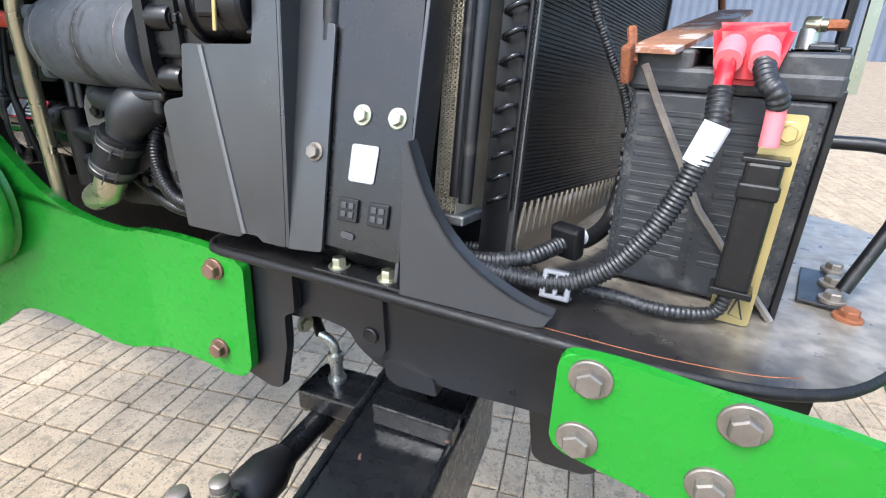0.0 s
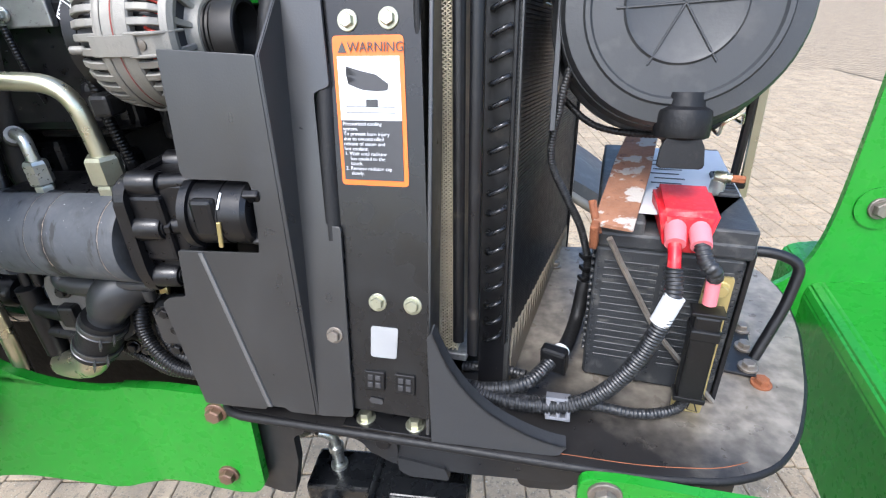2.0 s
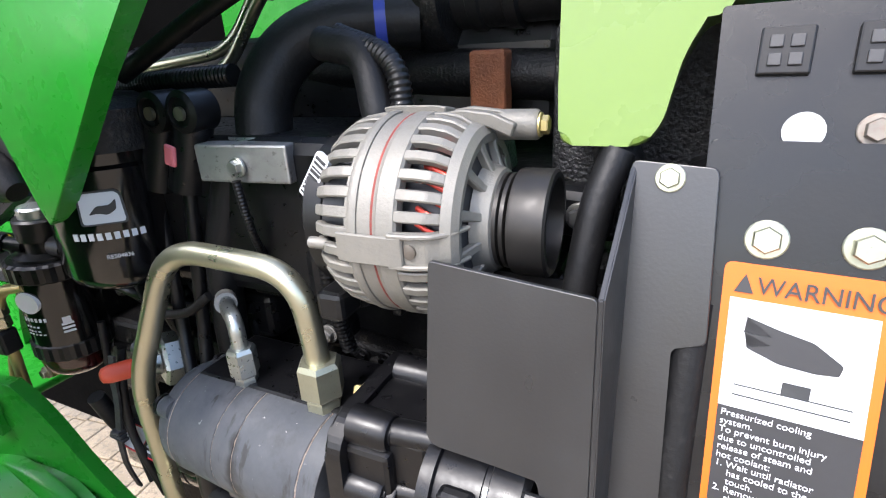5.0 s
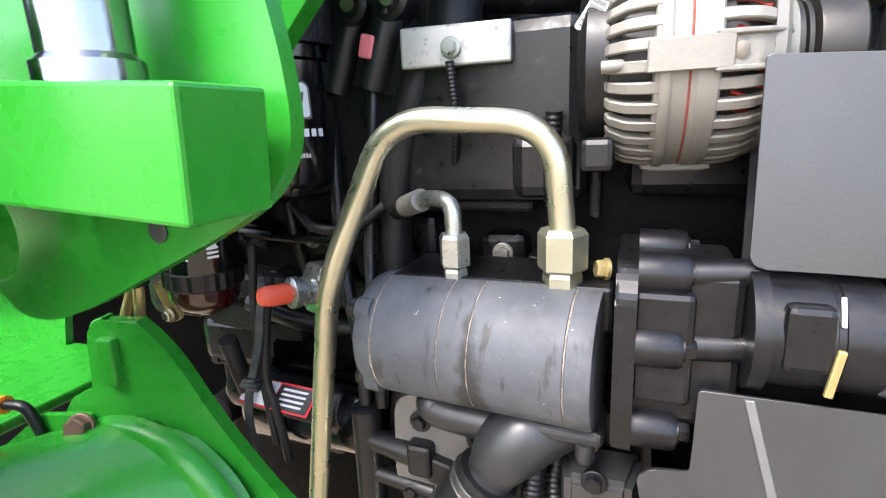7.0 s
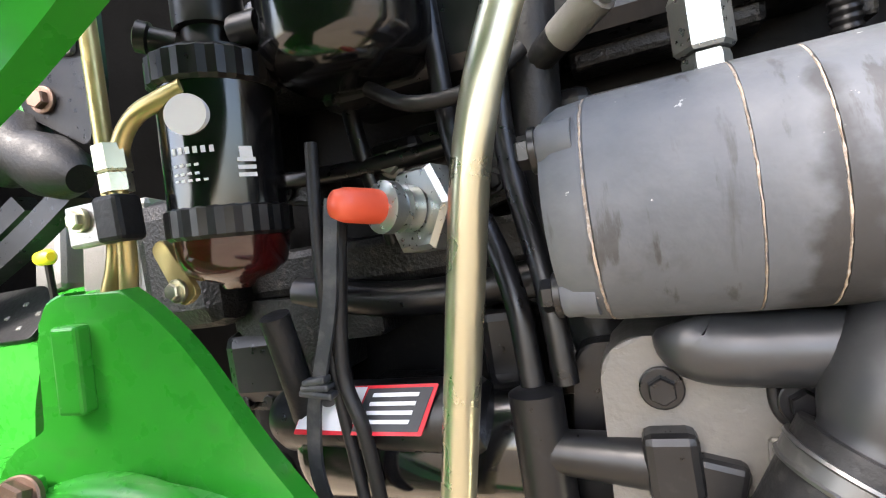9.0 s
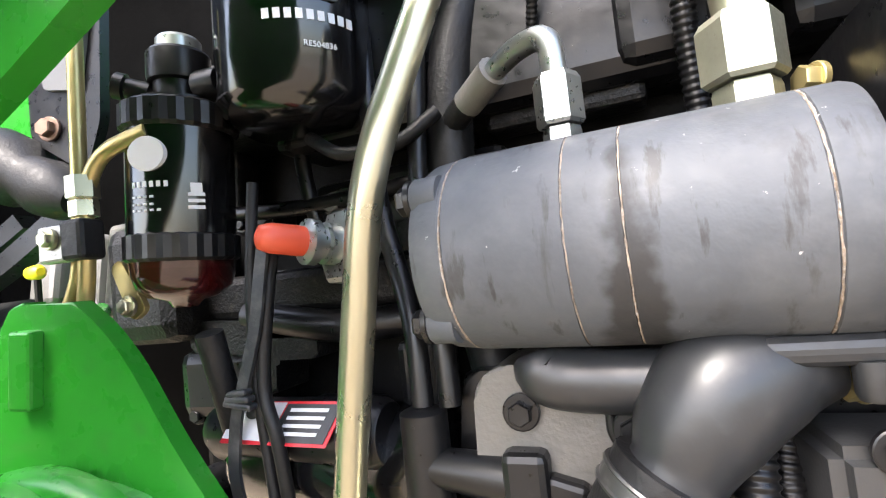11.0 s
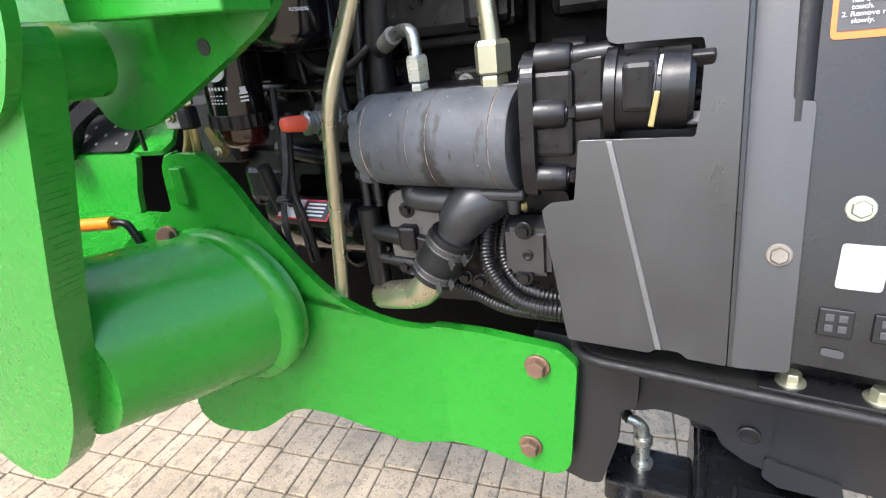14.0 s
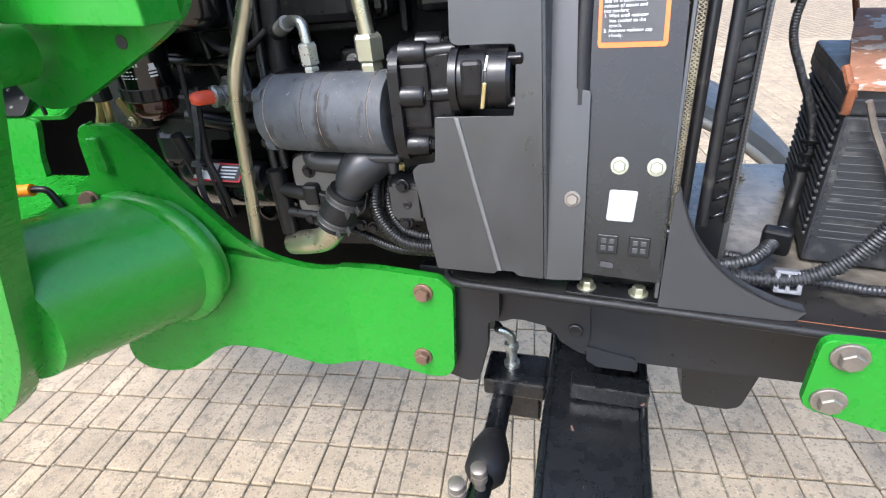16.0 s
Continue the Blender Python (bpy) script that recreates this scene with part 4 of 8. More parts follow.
bmesh.ops.bevel(bm, geom=list(bm.edges), offset=0.007, segments=3, affect="EDGES")
bm.transform(C)
part("hood", bm, RED, cover, smooth=50)
for dx in (-0.0125, 0.0115):
    line = [C @ Vector(q) for q in ((dx, -0.034, -0.003), (dx * 1.1, -0.062, -0.017))]
    part("boot", sweep(bmesh.new(), line, [0.0098, 0.0094], 16), PINK, cover, smooth=60)

fuse = thing("fuse_holder", "black fuse holder on a yellow plated bracket beside the battery", "fuse holder", BAT @ Vector((0.035, -0.02, 0)))
FB = basis(BAT @ Vector((0.024, -0.028, 0.0)), BAT.to_3x3() @ Vector((1, 0, 0)), (-0.10, 0.05, 1))
bm = bmesh.new()
plate(bm, FB, fillet([(0.004, 0.0), (0.034, 0.0), (0.034, 0.168), (0.010, 0.168), (0.004, 0.05)], 0.003), 0.003, 0.0005)
part("bracket", bm, YPLATE, fuse)
bm = bmesh.new()
box(bm, FB @ at(0.015, -0.012, 0.086), 0.024, 0.022, 0.100, 0.003)
part("body", bm, PLASTIC, fuse)
bm = bmesh.new()
box(bm, FB @ at(0.015, -0.013, 0.115), 0.027, 0.025, 0.012, 0.002)
part("latch", bm, PLASTIC, fuse)
for z_, h_ in ((0.137, 0.004), (0.034, 0.006)):
    bm = bmesh.new()
    box(bm, FB @ at(0.015, -0.013, z_), 0.030, 0.020, h_, 0.001)
    part("clip", bm, PLASTIC, fuse)
bolt(fuse, FB @ Vector((0.024, 0, 0.155)), FB.to_3x3() @ Vector((0, -1, 0)), 0.011, YPLATE)
line = [FB @ Vector(q) for q in ((0.022, -0.004, 0.025), (0.018, -0.010, 0.012), (0.028, -0.010, 0.010), (0.022, -0.004, 0.025))]
part("wire_clip", sweep(bmesh.new(), line, 0.0008, 6), PLASTIC, fuse)

# cables in ribbed loom
cable = thing("battery_cable", "black ribbed battery cable with a white tag and a red end", "cable", BAT @ Vector((-0.03, -0.03, 0)))
top_a = C @ Vector((-0.0138, -0.058, -0.016))
pts = [top_a, top_a + Vector((-0.002, -0.016, -0.018)), (0.274, 0.012, 1.392), (0.254, 0.008, 1.330), (0.225, 0.008, 1.285), (0.190, 0.010, 1.262), (0.150, 0.014, 1.256), (0.110, 0.022, 1.256), (0.085, 0.032, 1.258)]
part("loom", corrugated(pts[1:], 0.0086, 0.0036, 0.16), LOOM, cable, smooth=60)
part("red_lead", hose(pts[:3], 0.0060), RED, cable, "red lead under the loom", smooth=60)
a, b = Vector(pts[2]), Vector(pts[3])
part("tag", sweep(bmesh.new(), [a + (b - a) * -0.16, a + (b - a) * 0.30], 0.0094, 18), WHITE, cable, "white printed cable tag", smooth=60)
CL = basis((0.183, 0.016, 1.256), (1, -0.1, 0), (0, 0.35, 1))
for w_, u_ in ((0.005, -0.0105), (0.004, 0.0), (0.005, 0.0105)):
    bm = bmesh.new()
    box(bm, CL @ at(u_, -0.0105, 0.0), w_, 0.003, 0.024, 0.001, 1)
    part("clip_tooth", bm, CLIPGREY, cable, "light grey cable clip")
for w_ in (-0.0105, 0.0105):
    bm = bmesh.new()
    box(bm, CL @ at(0, -0.004, w_), 0.026, 0.016, 0.004, 0.001, 1)
    part("clip_bar", bm, CLIPGREY, cable)

cable2 = thing("fuse_cable", "black ribbed cable from the terminal cover to the fuse holder", "cable", BAT @ Vector((0.035, -0.03, 0)))
e = C @ Vector((0.0127, -0.058, -0.016))
part("loom", corrugated([e, e + Vector((0.003, -0.012, -0.012)), (e + Vector((0.003, -0.012, -0.012))).lerp(FB @ Vector((0.014, -0.014, 0.172)), 0.5) + Vector((0.001, -0.004, 0.002)), FB @ Vector((0.014, -0.014, 0.172))], 0.0075), LOOM, cable2, smooth=60)
part("sleeve", sweep(bmesh.new(), [FB @ Vector((0.013, -0.014, 0.174)), FB @ Vector((0.014, -0.014, 0.146))], 0.0064, 16), PINK, cable2, smooth=60)
part("lower_loom", corrugated([FB @ Vector((0.014, -0.012, 0.03)), FB @ Vector((0.006, -0.012, 0.010)), (0.268, 0.016, 1.250), (0.225, 0.022, 1.252), (0.185, 0.020, 1.256), (0.130, 0.024, 1.256)], 0.0058), LOOM, cable2, smooth=60)

harness = thing("wiring_harness", "black wiring harness with a clamp across the platform", "harness", (0.15, 0.07, 1.245))
part("loom", corrugated([(0.070, 0.040, 1.256), (0.110, 0.030, 1.260), (0.150, 0.035, 1.268), (0.178, 0.062, 1.277)], 0.0082), LOOM, harness, smooth=60)
part("branch_loom", corrugated([(0.075, 0.075, 1.252), (0.115, 0.072, 1.254), (0.150, 0.060, 1.256)], 0.0062), LOOM, harness, smooth=60)
part("taped_section", hose([(0.180, 0.064, 1.278), (0.198, 0.098, 1.272), (0.214, 0.140, 1.282), (0.222, 0.158, 1.325)], 0.0085), RUBBER, harness, smooth=60)
part("riser", corrugated([(0.222, 0.158, 1.325), (0.221, 0.150, 1.362), (0.208, 0.146, 1.408), (0.188, 0.140, 1.448), (0.169, 0.134, 1.495), (0.176, 0.132, 1.556), (0.186, 0.134, 1.614), (0.178, 0.136, 1.70), (0.178, 0.14, 1.76), (0.200, 0.14, 1.86)], 0.0046, 0.003), LOOM, harness, smooth=60)
bm = bmesh.new()
box(bm, basis((0.181, 0.064, 1.279), (0.4, 0.9, 0.1), (0, 0, 1)), 0.016, 0.030, 0.032, 0.004)
part("clamp", bm, PLASTIC, harness)
part("ferrule", sweep(bmesh.new(), [Vector((0.184, 0.066, 1.279)), Vector((0.191, 0.078, 1.281))], 0.0095, 14), WHITE, harness, smooth=60)
for x_, y_, z in ((0.222, 0.156, 1.332), (0.222, 0.153, 1.348), (0.220, 0.150, 1.366), (0.184, 0.134, 1.60), (0.179, 0.136, 1.68)):
    bm = bmesh.new()
    box(bm, at(x_, y_, z, rz=20), 0.015, 0.013, 0.005, 0.001)
    part("cable_tie", bm, PLASTIC, harness)

# ---- grab handle ----
handle = thing("grab_handle", "black bent-rod handle bolted to the platform beside the battery", "handle", (0.42, 0.11, 1.24))
pts = [(0.366, 0.160, 1.374), (0.428, 0.150, 1.376), (0.456, 0.142, 1.366), (0.445, 0.130, 1.316), (0.420, 0.114, 1.252)]
part("rod", sweep(bmesh.new(), rounded(pts, 0.018), 0.0062, 12), BLACK, handle, smooth=60)
bm = bmesh.new()
box(bm, at(0.410, 0.135, 1.243, rz=-15), 0.034, 0.085, 0.004, 0.001)
part("foot", bm, BLACK, handle)
for p in ((0.411, 0.104), (0.421, 0.142), (0.432, 0.180)):
    bolt(handle, (p[0], p[1], 1.246), (0, 0, 1), 0.013, DULL, flange=1.45)
bm = bmesh.new()
box(bm, at(0.375, 0.13, 1.33, rz=-14), 0.005, 0.16, 0.19, 0.001)
part("side_plate", bm, BLACK, handle)
part("stay", sweep(bmesh.new(), [Vector((0.385, 0.20, 1.245)), Vector((0.382, 0.19, 1.62))], 0.005, 8), BLACK, handle)

# ---- air cleaner ----
AC = basis((0.270, 0.105, 1.638), (1, -0.12, 0), (-0.02, 0.22, 1))
cleaner = thing("air_cleaner", "dusty dark grey round plastic air cleaner with ribbed cover and spout", "air cleaner", (0.29, 0.2, 1.54))
AX = AC @ pose(0, 0, 0, 90)
bm = bmesh.new()
lathe(bm, AX, [(0.100, -0.16), (0.102, -0.075), (0.110, -0.072), (0.112, -0.066), (0.112, -0.050), (0.108, -0.046), (0.106, -0.030), (0.104, -0.022)], 56)
part("body", bm, AIR, cleaner, smooth=35)
bm = bmesh.new()
lathe(bm, AX, [(0.1118, -0.066), (0.1132, -0.064), (0.1132, -0.053), (0.1118, -0.051)], 56, close=False)
part("clamp_band", bm, BAND, cleaner, "dusty metal clamp band", smooth=35)
bm = bmesh.new()
lathe(bm, AX, [(0.103, -0.024), (0.103, -0.006), (0.099, 0.002), (0.084, 0.004), (0.082, 0.0065), (0.078, 0.0065), (0.076, 0.004), (0.050, 0.004), (0.048, 0.006), (0.044, 0.004), (0.002, 0.004)], 56)
cv = part("cover", bm, AIR, cleaner, smooth=35)
for k in range(3):
    bm = bmesh.new()
    box(bm, AX @ pose(0, 0, 0.0045, 0, 0, 60 * k + 3), 0.112, 0.0022, 0.0022, 0.0006, 1)
    part("rib", bm, AIR, cv)
bm = bmesh.new()
lathe(bm, AC @ at(0.012, 0.006, -0.078, rx=180), [(0.017, -0.006), (0.0185, 0.006), (0.0235, 0.009), (0.0245, 0.012), (0.0245, 0.030), (0.0235, 0.033), (0.016, 0.036), (0.014, 0.042)], 28)
part("spout_collar", bm, RUBBER, cleaner, smooth=35)
bm = bmesh.new()
plate(bm, AC @ at(0.010, -0.012, -0.138), fillet([(-0.018, 0.0), (0.022, 0.0), (0.020, 0.020), (0.012, 0.034), (-0.008, 0.034), (-0.016, 0.020)], 0.004), 0.006, 0.002)
part("dust_valve", bm, RUBBER, cleaner)
for k in (72, 170, 300):
    bm = sweep(bmesh.new(), rounded([AX @ pose(0, 0, 0, 0, 0, k) @ Vector(q) for q in ((0.113, -0.010, -0.058), (0.121, -0.011, -0.034), (0.108, -0.009, -0.006), (0.108, 0.009, -0.006), (0.121, 0.011, -0.034), (0.113, 0.010, -0.058))], 0.004, 3), 0.0014, 6)
    part("spring_clip", bm, YZINC, cleaner)
bm = bmesh.new()
box(bm, AC @ at(-0.104, 0.05, -0.03), 0.006, 0.05, 0.16, 0.001)
part("mount_plate", bm, SATIN, cleaner)
part("drain_hose", corrugated([AC @ Vector(q) for q in ((-0.10, 0.06, -0.075), (-0.06, 0.05, -0.105), (0.0, 0.05, -0.112), (0.05, 0.06, -0.104), (0.09, 0.07, -0.07))], 0.0036), RUBBER, cleaner, smooth=60)
part("inlet_hose", hose([AC @ Vector(q) for q in ((-0.01, 0.12, 0.08), (-0.03, 0.12, 0.13), (-0.08, 0.12, 0.15), (-0.15, 0.12, 0.15))], 0.030, 18), RUBBER, cleaner, smooth=60)

bm = bmesh.new()
plate(bm, basis((0.409, 0.236, 1.56), (1, 0.4, 0), (0.135, 0, -1)), [(-0.006, 0.0), (0.006, 0.0), (0.006, 0.15), (-0.006, 0.15)], 0.003, 0.0005)
part("support_bar", bm, YZINC, cleaner, "plated flat support bar")

# ---- green loader frame ----
bracket = thing("loader_bracket", "glossy green steel loader bracket bolted to the chassis with rusty bolts", "loader bracket", (-0.4, 0.03, 1.05))
FOLD = -0.375
GA = basis((FOLD, 0.052, 1.2), (1, 0.0, 0), (0, 0, 1))
GB = basis((FOLD, 0.052, 1.2), (1, 0.19, 0), (0, 0, 1))
arc = [(p.x, p.z) for p in catmull([(-0.268, 0, 0.238), (-0.251, 0, 0.222), (-0.232, 0, 0.196), (-0.200, 0, 0.138), (-0.148, 0, 0.064), (-0.110, 0, 0.031), (-0.070, 0, 0.012), (-0.030, 0, 0.003), (0.010, 0, 0.004)], 4)]
low = [(p.x, p.z) for p in catmull([(0.010, 0, -0.178), (-0.030, 0, -0.182), (-0.060, 0, -0.186), (-0.093, 0, -0.176), (-0.134, 0, -0.160), (-0.179, 0, -0.145), (-0.229, 0, -0.142), (-0.268, 0, -0.168), (-0.308, 0, -0.191), (-0.351, 0, -0.194), (-0.388, 0, -0.183), (-0.402, 0, -0.157), (-0.397, 0, -0.125)], 4)]
bm = bmesh.new()
plate(bm, GB, fillet([(-0.402, 0.09), (-0.352, 0.160), (-0.326, 0.168), (-0.322, 0.222), (-0.314, 0.238), (-0.300, 0.242)], 0.005, 2) + arc + low, 0.014, 0.0015)
part("rear_plate", bm, GREEN, bracket)
bm = bmesh.new()
plate(bm, GA, fillet([(-0.010, 0.005), (0.015, 0.0065), (0.060, 0.006), (0.150, -0.002), (0.170, -0.020), (0.161, -0.172), (0.146, -0.190), (0.117, -0.192), (0.060, -0.180), (0.015, -0.176), (-0.010, -0.1785)], 0.007, 3), 0.014, 0.0015)
part("front_plate", bm, GREEN, bracket)
bolt(bracket, (-0.250, 0.051, 1.173), (0, -1, 0), 0.0195, BROWN, flange=1.32, height=0.62)
bolt(bracket, (-0.263, 0.051, 1.050), (0, -1, 0), 0.0195, BROWN, flange=1.32, height=0.62)
bm = bmesh.new()
box(bm, GB @ at(-0.298, -0.004, 0.201, ry=4), 0.016, 0.010, 0.046, 0.002)
part("stop_lug", bm, GREEN, bracket)
bm = bmesh.new()
CT = Vector((-0.648, 0.0, 1.228))
TUB = Matrix.Translation((CT.x, -0.006, CT.z)) @ pose(0, 0, 0, 90)
lathe(bm, Matrix.Translation((-0.012, 0, 0.004)) @ TUB @ Matrix.Diagonal((1.13, 1, 1, 1)), [(0.113, -0.004), (0.113, 0.005), (0.110, 0.010), (0.104, 0.013)], 48)
part("weld_bead", bm, GREEN, bracket, smooth=60)
bm = bmesh.new()
rings = [[bm.verts.new((cx + 0.122 * math.cos(2 * math.pi * k / 64), y, 1.232 + 0.108 * math.sin(2 * math.pi * k / 64))) for k in range(64)] for cx, y in ((-0.657, 0.010), (-0.782, -0.1655))]
for k in range(64):
    bm.faces.new((rings[0][k], rings[0][(k + 1) % 64], rings[1][(k + 1) % 64], rings[1][k]))
bm.faces.new(rings[0]), bm.faces.new(rings[1][::-1])
bmesh.ops.recalc_face_normals(bm, faces=bm.faces)
part("cross_tube", bm, GREEN, bracket, smooth=40)
bm = bmesh.new()
plate(bm, basis((-0.80, -0.05, 1.318), (1, 0.3, 0), (0, 0, 1)), fillet([(0, -0.012), (0.11, 0.002), (0.11, 0.03), (0.06, 0.03), (0.02, 0.0)], 0.003), 0.006, 0.001)
part("lip", bm, GREEN, bracket)
bolt(bracket, (-0.697, -0.026, 1.340), (0.35, -0.9, 0.3), 0.019, BROWN, flange=1.2)

post = thing("loader_post", "thick glossy green loader post with saw marks on its cut edge", "loader post", (-0.85, -0.18, 1.05))
bm = bmesh.new()
plate(bm, at(-0.013, -0.197, 0), fillet([(-0.95, 1.42), (-0.62, 1.535), (-0.525, 1.578), (-0.518, 1.555), (-0.545, 1.500), (-0.576, 1.440), (-0.627, 1.340), (-0.683, 1.212), (-0.712, 1.165), (-0.765, 1.102), (-0.83, 1.052), (-0.88, 1.038), (-0.94, 1.048), (-0.99, 1.10)], 0.02, 4), 0.032, 0.002)
part("plate", bm, GREEN, post)
rng = random.Random(3)
ed = Vector((-0.627 + 0.545, 0, 1.340 - 1.500)).normalized()
for k in range(22):
    t_ = 0.004 + 0.0085 * k + rng.uniform(-0.003, 0.003)
    bm = bmesh.new()
    box(bm, basis(Vector((-0.5578, -0.181 + rng.uniform(-0.002, 0.002), 1.500)) + ed * t_, (0, 1, 0), (ed.z, 0, -ed.x)), rng.uniform(0.014, 0.027), 0.0007, 0.0003)
    part("saw_mark", bm, GREEN, post)

arm = thing("loader_arm_bracket", "green welded loader arm bracket with a bright steel pin", "loader arm", (-0.5, -0.1, 1.47))
out = [(p.x, p.z) for p in catmull([(-0.395, 0, 1.70), (-0.388, 0, 1.64), (-0.382, 0, 1.605), (-0.381, 0, 1.575), (-0.391, 0, 1.553), (-0.414, 0, 1.535), (-0.470, 0, 1.509), (-0.553, 0, 1.474), (-0.592, 0, 1.466), (-0.620, 0, 1.474), (-0.640, 0, 1.500), (-0.70, 0, 1.55)], 5)]
bm = bmesh.new()
plate(bm, at(0, -0.074, 0), out + [(-0.78, 1.62), (-0.70, 1.72), (-0.50, 1.75)], 0.010, 0.0015)
part("inner_plate", bm, GREEN, arm)
bm = bmesh.new()
box(bm, at(-0.455, -0.112, 1.574, rz=0, ry=4), 0.150, 0.045, 0.050, 0.002)
part("cross_block", bm, GREEN, arm)
bm = bmesh.new()
lathe(bm, at(-0.452, -0.108, 1.607), [(0.021, -0.010), (0.021, 0.000), (0.0180, 0.003), (0.0180, 0.17)], 32)
part("steel_pin", bm, CHROME, arm, "bright steel rod with a heat-blued weld", smooth=40)
bm = bmesh.new()
plate(bm, at(0, -0.185, 0), fillet([(-0.52, 1.66), (-0.505, 1.60), (-0.515, 1.55), (-0.56, 1.50), (-0.66, 1.47), (-0.74, 1.52), (-0.74, 1.66)], 0.02, 4), 0.010, 0.0015)
part("outer_plate", bm, GREEN, arm)
bm = bmesh.new()
lathe(bm, Matrix.Translation((-0.575, -0.175, 1.530)) @ pose(0, 0, 0, 90), [(0.030, -0.075), (0.030, 0.002), (0.022, 0.006)], 32)
part("pivot_boss", bm, GREEN, arm, smooth=40)
bm = bmesh.new()
lathe(bm, Matrix.Translation((-0.472, -0.0745, 1.528)) @ pose(0, 0, 0, 90), [(0.0065, 0), (0.0065, 0.0008), (0.005, 0.001)], 20)
part("hole", bm, INK, arm)
bm = bmesh.new()
lathe(bm, Matrix.Translation((-0.392, -0.10, 1.570)) @ pose(0, 0, 0, 0, 90), [(0.008, 0), (0.008, 0.009), (0.006, 0.011)], 20)
part("pin_end", bm, GREEN, arm, smooth=40)
bm = bmesh.new()
plate(bm, at(0, -0.108, 0), [(-0.612, 1.606), (-0.537, 1.596), (-0.545, 1.568), (-0.607, 1.582)], 0.001)
part("yellow_decal", bm, YELLOW, arm)

arm.location += Vector((0.006, -0.022, 0.018))

mast = thing("loader_mast", "glossy green loader mast plate tapering to a point beside the engine", "loader mast", (-0.52, 0.04, 1.61))
bm = bmesh.new()
plate(bm, basis((-0.522, 0.030, 1.608), (1, -0.06, 0), (0, 0, 1)), [(0, 0), (0.008, 0.004), (0.125, 0.114), (0.27, 0.235), (0.45, 0.40), (0.30, 0.75), (-0.34, 0.75), (-0.13, 0.30), (-0.049, 0.122), (-0.007, 0.010)], 0.016, 0.0015)
part("plate", bm, GREEN, mast)
bm = bmesh.new()
box(bm, at(-0.66, 0.12, 2.06), 0.20, 0.16, 0.40, 0.006)
part("box_section", bm, GREEN, mast)

# ---- green front bracket and guard ----
FG = basis((0.21, -0.062, 1.2), (1, -0.06, 0), (0, 0, 1))
front = thing("front_guard_bracket", "glossy green steel side bracket with flanged bolts under the platform", "guard bracket", (0.3, -0.07, 1.14))
bm = bmesh.new()
up = [(p.x, p.z) for p in catmull([(0.16, 0, 0.032), (0.22, 0, 0.024), (0.28, 0, 0.022), (0.34, 0, 0.034), (0.40, 0, 0.06)], 4)]
plate(bm, FG, fillet([(-0.012, -0.052), (-0.012, 0.040), (0.03, 0.042), (0.09, 0.036)] + up + [(0.42, 0.06), (0.42, -0.12), (0.10, -0.075)], 0.014, 4), 0.010, 0.0015)
part("plate", bm, GREEN, front)
for u, z in ((0.013, 0.023), (0.010, -0.036), (0.114, 0.020), (0.105, -0.040)):
    bolt(front, FG @ Vector((u, -0.0005, z)), FG.to_3x3() @ Vector((0, -1, 0)), 0.019, DULL, flange=1.5, height=0.6)

guard = thing("front_guard", "glossy green steel front guard with an upright curved plate", "front guard", (0.62, 0.2, 1.1))
bm = bmesh.new()
prof = [(0.535, 1.02), (0.535, 1.225), (0.541, 1.244), (0.559, 1.252), (0.85, 1.285), (0.85, 1.02)]
f = [bm.verts.new((x, 0.05, z)) for x, z in prof]
g = [bm.verts.new((x + 0.10, 0.62, z)) for x, z in prof]
bm.faces.new(f), bm.faces.new(g[::-1])
for i in range(len(prof)):
    bm.faces.new((f[i], g[i], g[(i + 1) % len(prof)], f[(i + 1) % len(prof)]))
bmesh.ops.bevel(bm, geom=list(bm.edges), offset=0.004, segments=2, affect="EDGES")
part("bumper", bm, GREEN, guard)
bm = bmesh.new()
up = [(p.x, p.z) for p in catmull([(0.0, 0, -0.045), (0.055, 0, -0.025), (0.095, 0, 0.02), (0.115, 0, 0.09), (0.125, 0, 0.20), (0.135, 0, 0.42)], 4)]
plate(bm, basis((0.505, 0.48, 1.262), (1, -0.15, 0), (0, 0.1, 1)), up + [(0.50, 0.42), (0.50, -0.10), (0.0, -0.10)], 0.014, 0.002)
part("upright", bm, GREEN, guard)
bm = bmesh.new()
lathe(bm, basis((0.505, 0.48, 1.262), (1, -0.15, 0), (0, 0.1, 1)) @ at(0.175, 0, 0.135, rx=90), [(0.036, -0.002), (0.036, 0.005)], 28)
part("washer", bm, GREEN, guard)
bolt(guard, basis((0.505, 0.48, 1.262), (1, -0.15, 0), (0, 0.1, 1)) @ Vector((0.175, -0.005, 0.135)), (0, -1, 0.1), 0.024, DULL)

guard.location += Vector((0.066, 0.0, -0.100))

# dark cross member below the platform
member = thing("cross_member", "black steel cross member under the front platform", "cross member", (0.4, 0.2, 1.1))
bm = bmesh.new()
box(bm, at(0.34, 0.24, 1.155), 0.12, 0.40, 0.13, 0.02)
part("beam", bm, BLACK, member)
for q in ((0.26, -0.035, 1.190), (0.315, -0.033, 1.192)):
    part("spacer", sweep(bmesh.new(), [Vector(q), Vector(q) + Vector((0, 0.06, 0))], 0.012, 14), BROWN, member, smooth=60)

